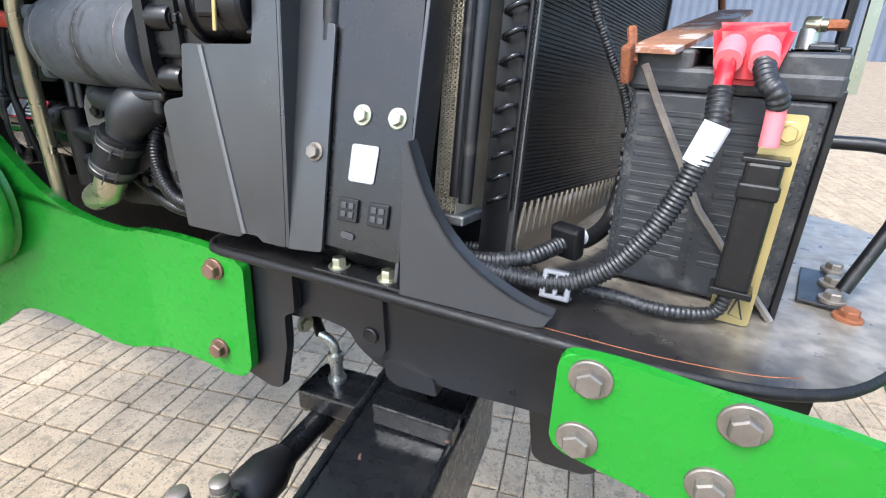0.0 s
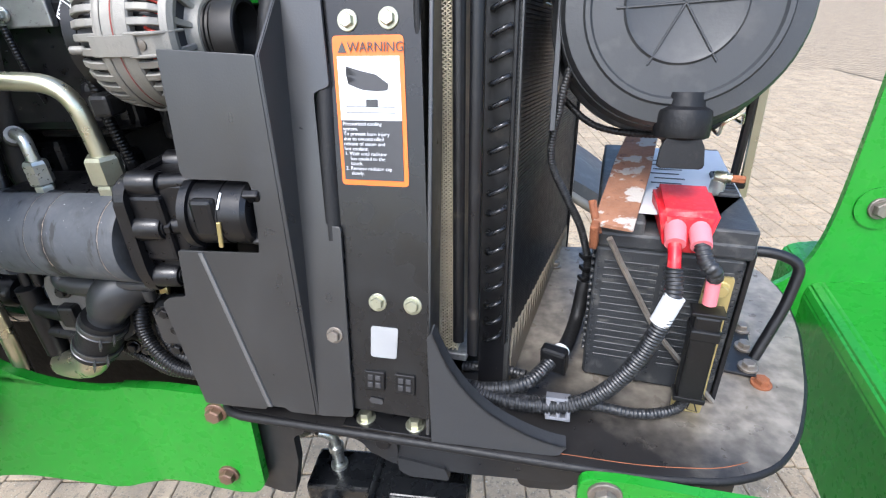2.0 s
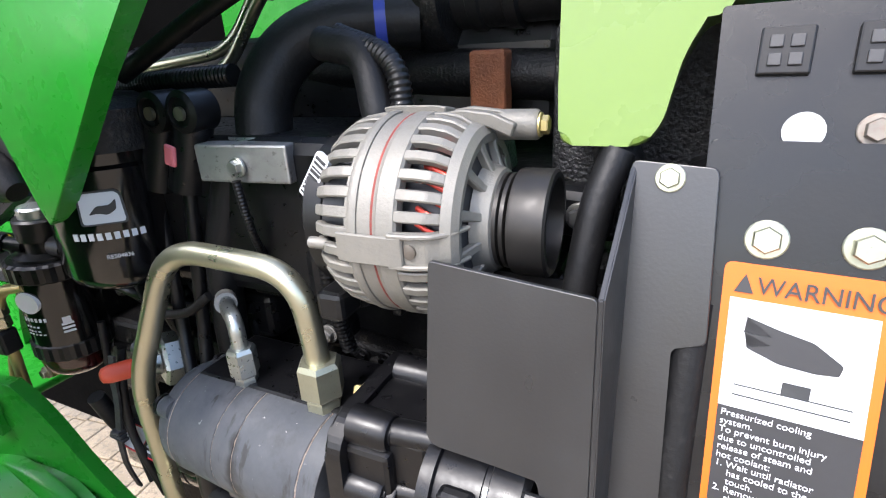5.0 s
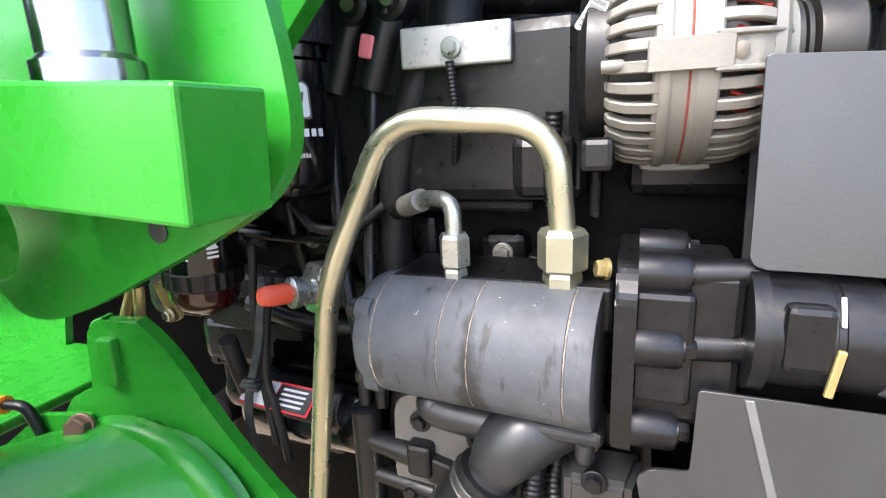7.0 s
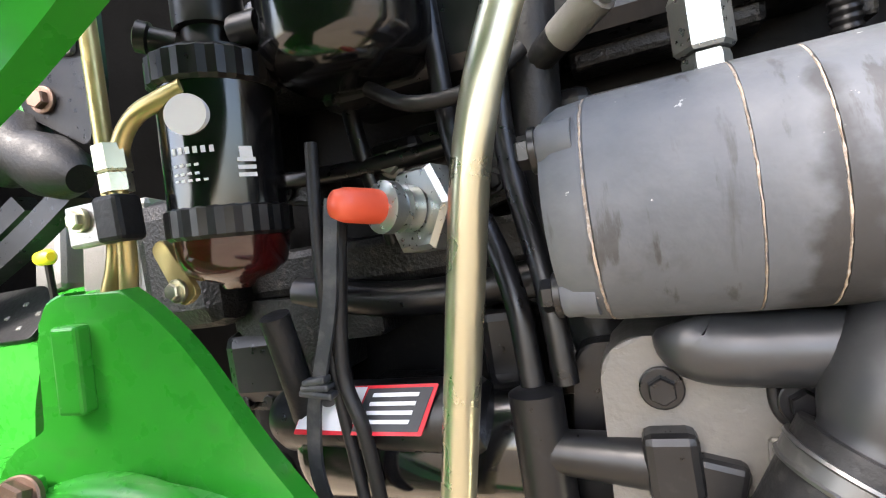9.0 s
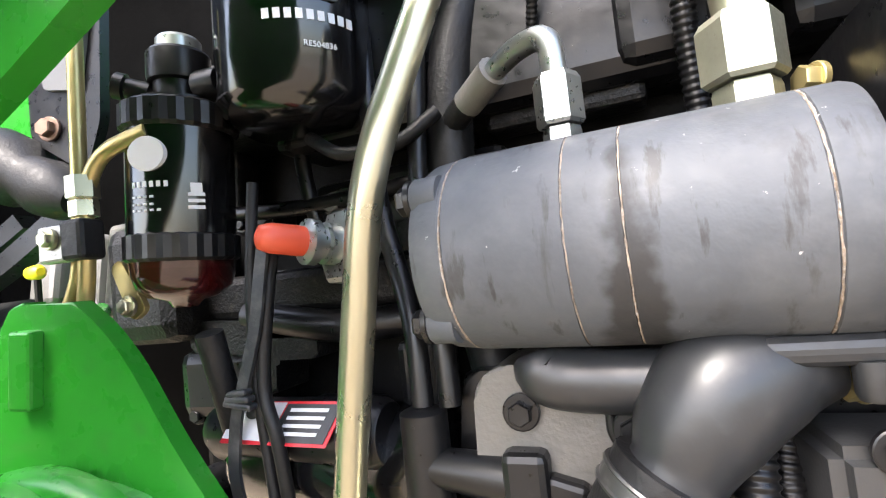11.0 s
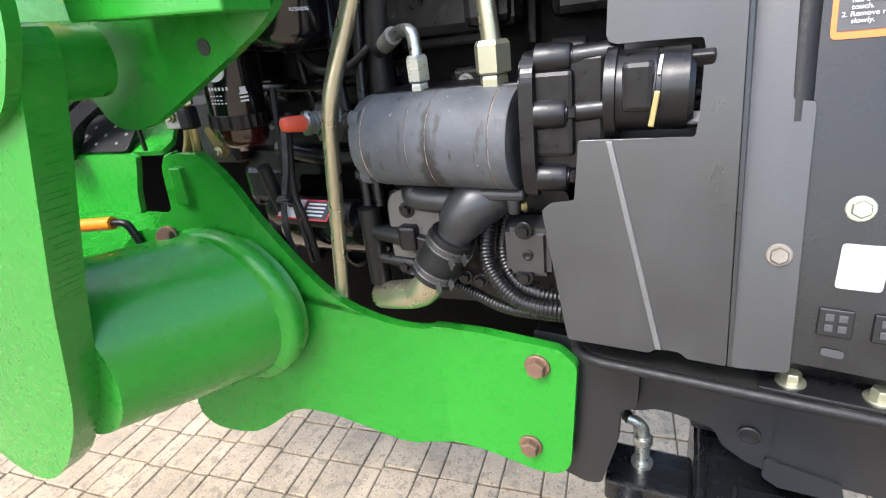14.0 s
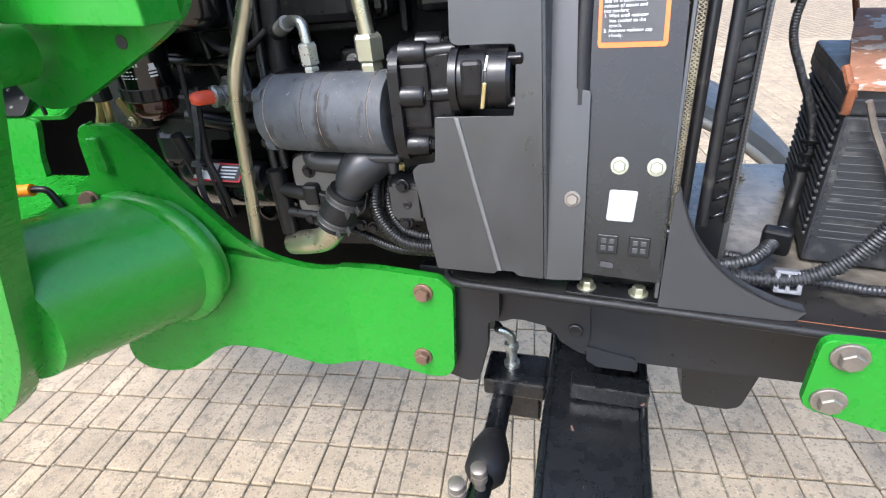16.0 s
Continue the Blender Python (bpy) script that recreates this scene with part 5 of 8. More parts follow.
# ---- front axle ----
axle = thing("front_axle", "glossy black front axle beam with chipped paint and welds", "axle", (0.0, 0.0, 0.95))
AXLE = material("chipped_gloss_black", (0.0055, 0.0062, 0.0075), 0.27, vary=0.3, scale=20, bump=0.22, bump_scale=60, dust=0.0, coat=0.2)
worn(AXLE, [(55, (1, 0.35, 1), 0.69, 0.71, 0.85, (0.15, 0.085, 0.065)), (120, (1, 1, 1), 0.70, 0.73, 0.5, (0.2, 0.18, 0.16))])
bm = bmesh.new()
lo_ = [(-0.075, -0.62, 0.70), (0.070, -0.62, 0.70), (0.070, 0.30, 0.80), (-0.075, 0.30, 0.80)]
hi_ = [(-0.075, -0.62, 0.87), (0.070, -0.62, 0.87), (0.070, 0.30, 1.015), (-0.075, 0.30, 1.015)]
v = [bm.verts.new(q) for q in lo_ + hi_]
for f in ((3, 2, 1, 0), (4, 5, 6, 7), (0, 1, 5, 4), (1, 2, 6, 5), (2, 3, 7, 6), (3, 0, 4, 7)):
    bm.faces.new([v[k] for k in f])
bmesh.ops.bevel(bm, geom=list(bm.edges), offset=0.006, segments=2, affect="EDGES")
part("beam", bm, AXLE, axle)
bm = bmesh.new()
box(bm, at(0.020, 0.078, 1.000, rx=8, ry=2), 0.112, 0.030, 0.034, 0.003)
part("stop_block", bm, AXLE, axle)
for x_ in (-0.068, 0.072):
    bm = sweep(bmesh.new(), catmull([(x_, 0.30, 1.012), (x_ + 0.003, 0.16, 0.994), (x_ - 0.002, 0.0, 0.969), (x_, -0.3, 0.922)], 6), 0.006, 8)
    part("weld_bead", bm, AXLE, axle, smooth=60)
bm = bmesh.new()
box(bm, at(0.0, 0.235, 1.085), 0.17, 0.13, 0.14, 0.012)
part("pivot_housing", bm, RAILPAINT, axle)
bm = bmesh.new()
box(bm, at(-0.128, 0.135, 0.952), 0.105, 0.075, 0.036, 0.005)
part("cylinder_mount", bm, AXLE, axle)
bm = bmesh.new()
box(bm, at(-0.128, 0.150, 0.895), 0.085, 0.05, 0.080, 0.005)
part("mount_cheek", bm, AXLE, axle)

ram = thing("steering_cylinder", "black steering cylinder with a rubber gaiter and hose fittings", "hydraulic cylinder", (-0.16, 0.0, 0.92))
part("barrel", sweep(bmesh.new(), [Vector((-0.150, 0.150, 0.915)), Vector((-0.150, -0.02, 0.925))], 0.018, 18), AXLE, ram, smooth=60)
part("gaiter", sweep(bmesh.new(), [Vector((-0.149, 0.02, 0.925)), Vector((-0.150, -0.005, 0.926)), Vector((-0.150, -0.012, 0.926)), Vector((-0.151, -0.05, 0.928)), Vector((-0.152, -0.062, 0.929))], [0.020, 0.029, 0.031, 0.031, 0.022], 20), RUBBER, ram, smooth=60)
part("rod_end", sweep(bmesh.new(), [Vector((-0.151, -0.055, 0.929)), Vector((-0.160, -0.20, 0.935))], 0.017, 16), AXLE, ram, smooth=60)
for q in ((-0.150, -0.085, 0.975), (-0.172, -0.120, 0.985)):
    bm = bmesh.new()
    lathe(bm, at(*q), [(0.008, -0.045), (0.008, -0.012), (0.012, -0.011), (0.012, 0.0), (0.008, 0.001), (0.0115, 0.003), (0.0115, 0.012), (0.009, 0.014)], 12)
    part("hose_fitting", bm, DULL, ram, smooth=40)
bm = bmesh.new()
lathe(bm, at(-0.137, 0.140, 0.970), [(0.014, 0), (0.014, 0.006), (0.0095, 0.007), (0.0095, 0.036), (0.012, 0.037), (0.012, 0.048), (0.009, 0.050)], 14)
part("steel_fitting", bm, ZINC, ram, smooth=30)
part("fitting_elbow", sweep(bmesh.new(), rounded([Vector(q) for q in ((-0.137, 0.140, 1.015), (-0.137, 0.139, 1.034), (-0.147, 0.136, 1.046), (-0.158, 0.134, 1.050))], 0.008), 0.0075, 10), ZINC, ram, smooth=60)
part("line", hose([(-0.156, 0.134, 1.050), (-0.180, 0.16, 1.07), (-0.2, 0.22, 1.13)], 0.008), RUBBER, ram, smooth=60)

# ---- engine ----
engine = thing("engine_block", "black diesel engine block crowded with castings, bolts and shadowed gaps", "engine", (-0.5, 0.3, 1.05))
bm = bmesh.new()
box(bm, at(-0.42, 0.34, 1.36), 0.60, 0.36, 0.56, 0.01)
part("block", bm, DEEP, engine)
bm = bmesh.new()
box(bm, at(-0.42, 0.175, 1.60, rz=1), 0.30, 0.14, 0.14, 0.012)
part("head", bm, CASTSMOOTH, engine)
bm = bmesh.new()
box(bm, at(-0.42, 0.36, 1.70), 0.56, 0.24, 0.10, 0.02)
part("valve_cover", bm, CASTSMOOTH, engine)
bm = bmesh.new()
plate(bm, at(0, 0.048, 0), fillet([(-0.412, 1.372), (-0.40, 1.382), (-0.315, 1.382), (-0.305, 1.345), (-0.318, 1.300), (-0.345, 1.285), (-0.40, 1.275), (-0.415, 1.30)], 0.010), 0.05, 0.002)
cov = part("timing_cover", bm, COVERGREY, engine)
bm = bmesh.new()
for q in ((-0.3475, 0.0475, 1.3365, 0.0075, 0.0022), (-0.3475, 0.0475, 1.311, 0.0095, 0.0022)):
    box(bm, at(q[0], q[1], q[2]), q[3], 0.004, q[4], 0.0008, 1)
for x_ in (-0.3515, -0.3435):
    box(bm, at(x_, 0.0475, 1.324, ry=4), 0.0022, 0.004, 0.026, 0.0008, 1)
part("raised_frame", bm, COVERGREY, cov)
part("gasket_bead", sweep(bmesh.new(), catmull([(-0.346, 0.0475, 1.380), (-0.347, 0.0475, 1.362), (-0.347, 0.0475, 1.350), (-0.342, 0.0475, 1.343), (-0.330, 0.0475, 1.342), (-0.318, 0.0475, 1.343)], 5), 0.0024, 8), RUBBER, cov, "black gasket bead", smooth=60)
bm = bmesh.new()
plate(bm, at(0, 0.070, 0), fillet([(-0.425, 1.375), (-0.215, 1.380), (-0.205, 1.245), (-0.41, 1.235), (-0.435, 1.30)], 0.010), 0.04, 0.002)
part("front_casting", bm, CASTSMOOTH, engine)
bm = bmesh.new()
for v_ in bmesh.ops.create_cube(bm, size=1.0)["verts"]:
    k_ = 0.70 if v_.co.y < 0 else 1.0
    v_.co = Vector((-0.248 + v_.co.x * 0.062 * k_, 0.046 + v_.co.y * 0.036, 1.325 + v_.co.z * 0.062 * (0.8 if v_.co.y < 0 else 1.0)))
bmesh.ops.bevel(bm, geom=list(bm.edges), offset=0.005, segments=2, affect="EDGES")
part("access_cover", bm, SATIN, engine)
for p in ((-0.388, 0.046, 1.360), (-0.338, 0.046, 1.352), (-0.250, 0.028, 1.350), (-0.252, 0.030, 1.298), (-0.307, 0.046, 1.280), (-0.325, 0.046, 1.283), (-0.400, 0.046, 1.290), (-0.395, 0.046, 1.250)):
    bolt(engine, p, (0, -1, 0), 0.0105, CASTSMOOTH, flange=1.5)
bm = bmesh.new()
lathe(bm, Matrix.Translation((-0.247, 0.0275, 1.324)) @ pose(0, 0, 0, 90), [(0.0055, -0.002), (0.0055, 0.001), (0.004, 0.0015), (0.002, 0.0005)], 16)
part("plug", bm, CASTSMOOTH, engine, smooth=40)
for k, (x, y, z, sx, sy, sz) in enumerate(((-0.50, 0.14, 1.40, 0.20, 0.05, 0.012), (-0.55, 0.15, 1.43, 0.24, 0.05, 0.035), (-0.47, 0.13, 1.36, 0.03, 0.05, 0.06), (-0.36, 0.138, 1.53, 0.10, 0.03, 0.02), (-0.30, 0.125, 1.56, 0.05, 0.05, 0.05), (-0.62, 0.13, 1.58, 0.10, 0.08, 0.06), (-0.46, 0.15, 1.49, 0.12, 0.04, 0.05), (-0.22, 0.16, 1.42, 0.16, 0.06, 0.10), (-0.18, 0.14, 1.56, 0.12, 0.05, 0.05), (-0.70, 0.14, 1.45, 0.08, 0.10, 0.10), (-0.66, 0.16, 1.36, 0.10, 0.06, 0.06), (-0.24, 0.12, 1.25, 0.2, 0.06, 0.05))):
    bm = bmesh.new()
    box(bm, at(x, y, z, rz=2 * (k % 3)), sx, sy, sz, min(sx, sy, sz) * 0.2)
    part("casting_rib", bm, CAST if k % 2 else CASTSMOOTH, engine)

rng = random.Random(11)
spots = [(-0.70 + 0.085 * i + rng.uniform(-0.02, 0.02), 1.26 + 0.075 * j + rng.uniform(-0.02, 0.02)) for i in range(8) for j in range(6)]
for k, (x_, z_) in enumerate(spots):
    y_ = 0.155 + rng.uniform(-0.015, 0.005)
    bm = bmesh.new()
    kind_ = k % 4
    if kind_ == 0:
        lathe(bm, Matrix.Translation((x_, y_, z_)) @ pose(0, 0, 0, 90), [(0.022, -0.02), (0.020, 0.012), (0.014, 0.014), (0.013, 0.006), (0.006, 0.006)], 22)
        part("core_plug", bm, CASTSMOOTH, engine, smooth=40)
    elif kind_ == 1:
        box(bm, at(x_, y_, z_, rz=rng.uniform(-4, 4), ry=rng.uniform(-12, 12)), rng.uniform(0.03, 0.07), 0.03, rng.uniform(0.012, 0.03), 0.004)
        part("casting_pad", bm, CAST, engine)
        for d_ in (-0.012, 0.012):
            bolt(engine, (x_ + d_, y_ - 0.016, z_), (0, -1, 0), 0.010, CASTSMOOTH)
    elif kind_ == 2:
        box(bm, at(x_, y_, z_, ry=rng.uniform(-8, 8)), 0.010, 0.032, rng.uniform(0.05, 0.09), 0.003)
        part("casting_rib", bm, CAST, engine)
    else:
        box(bm, at(x_, y_ - 0.004, z_, ry=rng.uniform(-6, 6)), 0.042, 0.028, 0.036, 0.008)
        part("cover_box", bm, CASTSMOOTH, engine)
        bolt(engine, (x_, y_ - 0.019, z_), (0, -1, 0), 0.012, GREYCAST)
for k, (x0_, z0_, x1_, z1_, r_) in enumerate(((-0.62, 1.415, -0.44, 1.405, 0.012), (-0.66, 1.50, -0.42, 1.50, 0.006), (-0.50, 1.56, -0.28, 1.545, 0.007), (-0.30, 1.58, -0.12, 1.57, 0.009), (-0.40, 1.30, -0.18, 1.27, 0.010), (-0.56, 1.60, -0.54, 1.44, 0.006))):
    part("steel_tube", sweep(bmesh.new(), catmull([(x0_, 0.125, z0_), ((x0_ + x1_) / 2, 0.118, (z0_ + z1_) / 2 - 0.008), (x1_, 0.128, z1_)], 8), r_, 12), CASTSMOOTH, engine, smooth=60)
bm = bmesh.new()
plate(bm, at(0, 0.122, 0), fillet([(-0.445, 1.665), (-0.335, 1.665), (-0.325, 1.58), (-0.345, 1.545), (-0.44, 1.55)], 0.01), 0.05, 0.004)
part("thermostat_cover", bm, CAST, engine)
bm = bmesh.new()
plate(bm, at(0, 0.115, 0), fillet([(-0.675, 1.415), (-0.552, 1.408), (-0.552, 1.380), (-0.590, 1.380), (-0.592, 1.355), (-0.615, 1.355), (-0.618, 1.385), (-0.675, 1.390)], 0.004), 0.04, 0.003)
part("cast_flange", bm, CAST, engine)

# hydraulic pump
pump = thing("hydraulic_pump", "grey painted cylindrical hydraulic pump with scuffs and rust seams", "hydraulic pump", (-0.33, 0.04, 1.39))
PUX = basis((-0.240, 0.039, 1.437), (0.01, 0, 1), (-1, 0.06, 0.012))
bm = bmesh.new()
lathe(bm, PUX, [(0.040, 0.008), (0.047, 0.009), (0.048, 0.012), (0.048, 0.024), (0.0472, 0.0245), (0.0472, 0.0255), (0.048, 0.026), (0.048, 0.0868), (0.0473, 0.0870), (0.0473, 0.0878), (0.048, 0.0880), (0.048, 0.1086), (0.0473, 0.1088), (0.0473, 0.1096), (0.048, 0.1098), (0.0475, 0.160), (0.0467, 0.1605), (0.0467, 0.162), (0.0470, 0.1625), (0.0462, 0.172), (0.0435, 0.1775), (0.020, 0.178)], 64)
part("barrel", bm, PUMP, pump, smooth=35)
bm = bmesh.new()
box(bm, at(-0.322, 0.074, 1.471), 0.160, 0.066, 0.032, 0.003)
part("port_block", bm, CASTSMOOTH, pump)
for z, rr in ((0.0874, 0.0476), (0.1092, 0.0476), (0.0250, 0.0477), (0.1612, 0.0471)):
    bm = bmesh.new()
    lathe(bm, PUX, [(rr - 0.0008, z - 0.0006), (rr + 0.00015, z - 0.0002), (rr + 0.00015, z + 0.0002), (rr - 0.0008, z + 0.0006)], 96, close=False)
    rs_ = random.Random(int(z * 9000))
    for v_ in bm.verts:
        v_.co += Vector((rs_.uniform(-0.00035, 0.00035), rs_.uniform(-0.0002, 0.0002), rs_.uniform(-0.0002, 0.0002)))
    part("seam", bm, SEAM, pump)
bm = bmesh.new()
box(bm, at(-0.268, 0.040, 1.388), 0.048, 0.046, 0.012, 0.005, 3)
part("outlet_flange", bm, ELBOWGREY, pump)
bm = bmesh.new()
lathe(bm, at(-0.256, 0.022, 1.370), [(0.0055, 0), (0.0065, 0.002), (0.0065, 0.014)], 16)
part("flange_screw", bm, ELBOWGREY, pump, smooth=40)
for k in range(4):
    a = radians(40 + 90 * k)
    bm = bmesh.new()
    lathe(bm, PUX @ at(0.041 * math.cos(a), 0.041 * math.sin(a), 0.164), [(0.0095, 0), (0.0095, 0.012), (0.008, 0.014)], 20)
    part("bolt_ear", bm, PUMP, pump, smooth=40)
    bolt(pump, PUX @ Vector((0.041 * math.cos(a), 0.041 * math.sin(a), 0.179)), (-1, 0, 0), 0.012, CASTSMOOTH)

drive = thing("pump_drive_housing", "black painted pump drive housing with bolt bosses and a domed end", "gear housing", (-0.18, 0.04, 1.40))
bm = bmesh.new()
plate(bm, basis((-0.240, 0.050, 1.450), (0, -1, 0), (0, 0, 1)), fillet([(-0.05, -0.055), (0.045, -0.058), (0.052, -0.03), (0.050, 0.048), (0.035, 0.062), (-0.05, 0.062)], 0.008), 0.012, 0.002)
part("flange", bm, CASTSMOOTH, drive)
bm = bmesh.new()
box(bm, at(-0.203, 0.052, 1.460), 0.062, 0.076, 0.096, 0.005, 2)
part("neck", bm, CASTSMOOTH, drive)
bm = bmesh.new()
box(bm, at(-0.214, 0.050, 1.462), 0.034, 0.086, 0.070, 0.004, 2)
part("stepped_web", bm, CASTSMOOTH, drive)
for y_, z_ in ((0.021, 1.504), (0.017, 1.462)):
    part("rib", sweep(bmesh.new(), [Vector((-0.215, y_, z_)), Vector((-0.168, y_ + 0.003, z_ + 0.002))], 0.0090, 16), CASTSMOOTH, drive, smooth=60)
for y, z, l in ((0.020, 1.505, 0.028), (0.011, 1.463, 0.025), (0.014, 1.408, 0.025), (0.080, 1.506, 0.03)):
    bm = bmesh.new()
    lathe(bm, basis((-0.228, y, z), (0, 0, 1), (1, 0, 0)), [(0.0128, 0), (0.0122, l - 0.003), (0.0108, l)], 24)
    part("bolt_boss", bm, CASTSMOOTH, drive, smooth=40)
    bolt(drive, (-0.228 + l, y, z), (1, 0, 0), 0.0105, CASTSMOOTH, flange=1.25, height=0.7)
bm = bmesh.new()
lathe(bm, basis((-0.172, 0.024, 1.476), (0, 0, 1), (1, 0, 0)), [(0.035, 0), (0.035, 0.008), (0.031, 0.0085), (0.031, 0.036), (0.0302, 0.0365), (0.0302, 0.0395), (0.031, 0.040), (0.031, 0.058), (0.028, 0.062), (0.012, 0.063), (0.012, 0.058)], 48)
part("end_drum", bm, CASTSMOOTH, drive, smooth=35)
bm = bmesh.new()
box(bm, at(-0.148, -0.003, 1.482), 0.022, 0.012, 0.036, 0.004)
part("flat_boss", bm, CASTSMOOTH, drive)
bm = bmesh.new()
box(bm, at(-0.136, -0.0075, 1.466, ry=8), 0.0042, 0.003, 0.026, 0.001)
part("yellow_strap", bm, YPLATE, drive, "small yellow plated strap")
bm = bmesh.new()
box(bm, at(-0.1335, 0.0, 1.496, ry=6, rx=-38), 0.0022, 0.0012, 0.016, 0.0004, 1)
part("paint_mark", bm, WHITE, drive, "pale paint tick")
for a in (35, 145, 250):
    bm = bmesh.new()
    box(bm, basis((-0.110, 0.024, 1.476), (0, 0, 1), (1, 0, 0)) @ pose(0, 0, 0, 0, 0, a) @ at(0.026, 0, 0.004), 0.012, 0.008, 0.016, 0.002)
    part("end_lug", bm, PLASTIC, drive)

for p_, n_ in (((-0.248, 0.060, 1.494), (-1, -0.4, 0.1)), ((-0.253, 0.046, 1.370), (-1, -0.5, 0))):
    bolt(drive, p_, n_, 0.011, YPLATE, flange=1.2, height=0.7, label="yellow plated bolt")

# pump fittings and the steel pipe
def nut_fitting(name, p, r, h, mat, label):
    th = thing(name, label, "hydraulic fitting", (p[0], p[1], p[2]))
    bm = bmesh.new()
    lathe(bm, at(*p), [(r * 0.80, 0), (r * 0.80, h * 0.30), (r * 0.75, h * 0.36)], 6)
    part("adapter_hex", bm, mat, th)
    bm = bmesh.new()
    lathe(bm, at(*p), [(r * 0.9, h * 0.38), (r, h * 0.42), (r, h * 0.92), (r * 0.85, h), (r * 0.5, h)], 6)
    part("nut", bm, mat, th)
    return th


big = nut_fitting("large_pipe_union", (-0.276, 0.048, 1.478), 0.0168, 0.046, ZBOLT, "large yellow-plated hexagon union on the pump")
small = nut_fitting("small_hose_union", (-0.353, 0.048, 1.478), 0.0115, 0.040, ZINC, "small plated hexagon union with an elbow on the pump")
pts = [Vector(q) for q in ((-0.353, 0.048, 1.512), (-0.354, 0.049, 1.540), (-0.372, 0.060, 1.542), (-0.400, 0.082, 1.535))]
part("elbow", sweep(bmesh.new(), rounded(pts, 0.018), 0.0062, 12), ZINC, small, smooth=60)
part("crimp", sweep(bmesh.new(), [Vector((-0.388, 0.072, 1.538)), Vector((-0.410, 0.090, 1.530))], 0.0092, 14), GREYCAST, small, smooth=60)
part("hose", hose([(-0.408, 0.088, 1.531), (-0.43, 0.105, 1.520), (-0.45, 0.12, 1.50)], 0.0085), RUBBER, small, smooth=60)

pipe = thing("hydraulic_pipe", "thick yellow zinc-plated bent steel hydraulic pipe", "hydraulic pipe", (-0.48, 0.03, 1.25))
pts = [Vector(q) for q in ((-0.276, 0.048, 1.522), (-0.282, 0.047, 1.592), (-0.396, 0.038, 1.600), (-0.444, 0.018, 1.482), (-0.507, 0.050, 1.225), (-0.516, 0.060, 1.200))]
part("tube", sweep(bmesh.new(), rounded(pts, 0.034, 8), 0.0088, 16), YZINC, pipe, smooth=60)

# outlet hose under the pump
outlet = thing("suction_hose", "black rubber elbow hose with wire clamps on a plated pipe", "hose", (-0.33, 0.05, 1.25))
line = catmull([(-0.266, 0.046, 1.384), (-0.284, 0.042, 1.380), (-0.302, 0.034, 1.372), (-0.314, 0.029, 1.358), (-0.322, 0.026, 1.344), (-0.332, 0.024, 1.326)], 8)
radii = [0.019 + 0.0075 * math.sin(math.pi * min(1, k / (len(line) - 1) * 1.25)) for k in range(len(line))]
part("elbow", sweep(bmesh.new(), line, radii, 24), ELBOWGREY, outlet, smooth=60)
line = catmull([(-0.376, 0.046, 1.388), (-0.372, 0.044, 1.378), (-0.352, 0.042, 1.375), (-0.310, 0.040, 1.374)], 6)
part("side_branch", sweep(bmesh.new(), line, [0.011, 0.0125, 0.0135, 0.014] + [0.0145] * (len(line) - 4), 18), ELBOWGREY, outlet, smooth=60)
a, b = Vector((-0.324, 0.025, 1.342)), Vector((-0.353, 0.022, 1.294))
part("sleeve", sweep(bmesh.new(), [a, b], 0.024, 24), RUBBER, outlet, smooth=60)
cd_ = (b - a).normalized()
for t in (0.20, 0.80):
    q = a.lerp(b, t)
    mm = basis(q, cd_.orthogonal(), cd_)
    bm = bmesh.new()
    lathe(bm, mm, [(0.0240, -0.0046), (0.0256, -0.0046), (0.0260, -0.0034), (0.0251, -0.0026), (0.0251, 0.0026), (0.0260, 0.0034), (0.0256, 0.0046), (0.0240, 0.0046)], 36, close=False)
    band = part("spring_clamp", bm, BAND, outlet, "dark spring band clamp", smooth=40)
    side = (Vector((0.72, -0.66, 0.0)) - cd_ * Vector((0.72, -0.66, 0.0)).dot(cd_)).normalized()
    for s_ in (-0.0036, 0.0036):
        bm = bmesh.new()
        box(bm, basis(q + side * 0.0300 + cd_.cross(side) * s_ * 1.6 + cd_ * s_, side, cd_), 0.012, 0.0014, 0.008, 0.0004, 1)
        part("ear", bm, BAND, band)
pts = [b + (a - b) * 0.2, b + Vector((-0.007, 0.0, -0.012)), Vector((-0.378, 0.030, 1.266)), Vector((-0.410, 0.040, 1.254)), Vector((-0.446, 0.058, 1.240))]
part("plated_pipe", hose(pts, 0.0175, 18), YZINC, outlet, smooth=60)

# loom behind the pump outlet
loom = thing("engine_loom", "black ribbed engine wiring loom looping under the pump", "wiring loom", (-0.28, 0.05, 1.25))
part("loom", corrugated([(-0.284, 0.070, 1.378), (-0.293, 0.044, 1.345), (-0.291, 0.034, 1.304), (-0.260, 0.024, 1.274), (-0.217, 0.022, 1.268), (-0.17, 0.04, 1.262)], 0.0088), PLASTIC, loom, smooth=60)
part("second_loom", corrugated([(-0.276, 0.066, 1.36), (-0.281, 0.050, 1.320), (-0.268, 0.040, 1.290), (-0.236, 0.03, 1.280), (-0.19, 0.04, 1.272)], 0.0070), PLASTIC, loom, smooth=60)
part("branch", corrugated([(-0.365, 0.062, 1.275), (-0.32, 0.050, 1.262), (-0.27, 0.036, 1.254), (-0.20, 0.04, 1.250)], 0.0066), PLASTIC, loom, smooth=60)

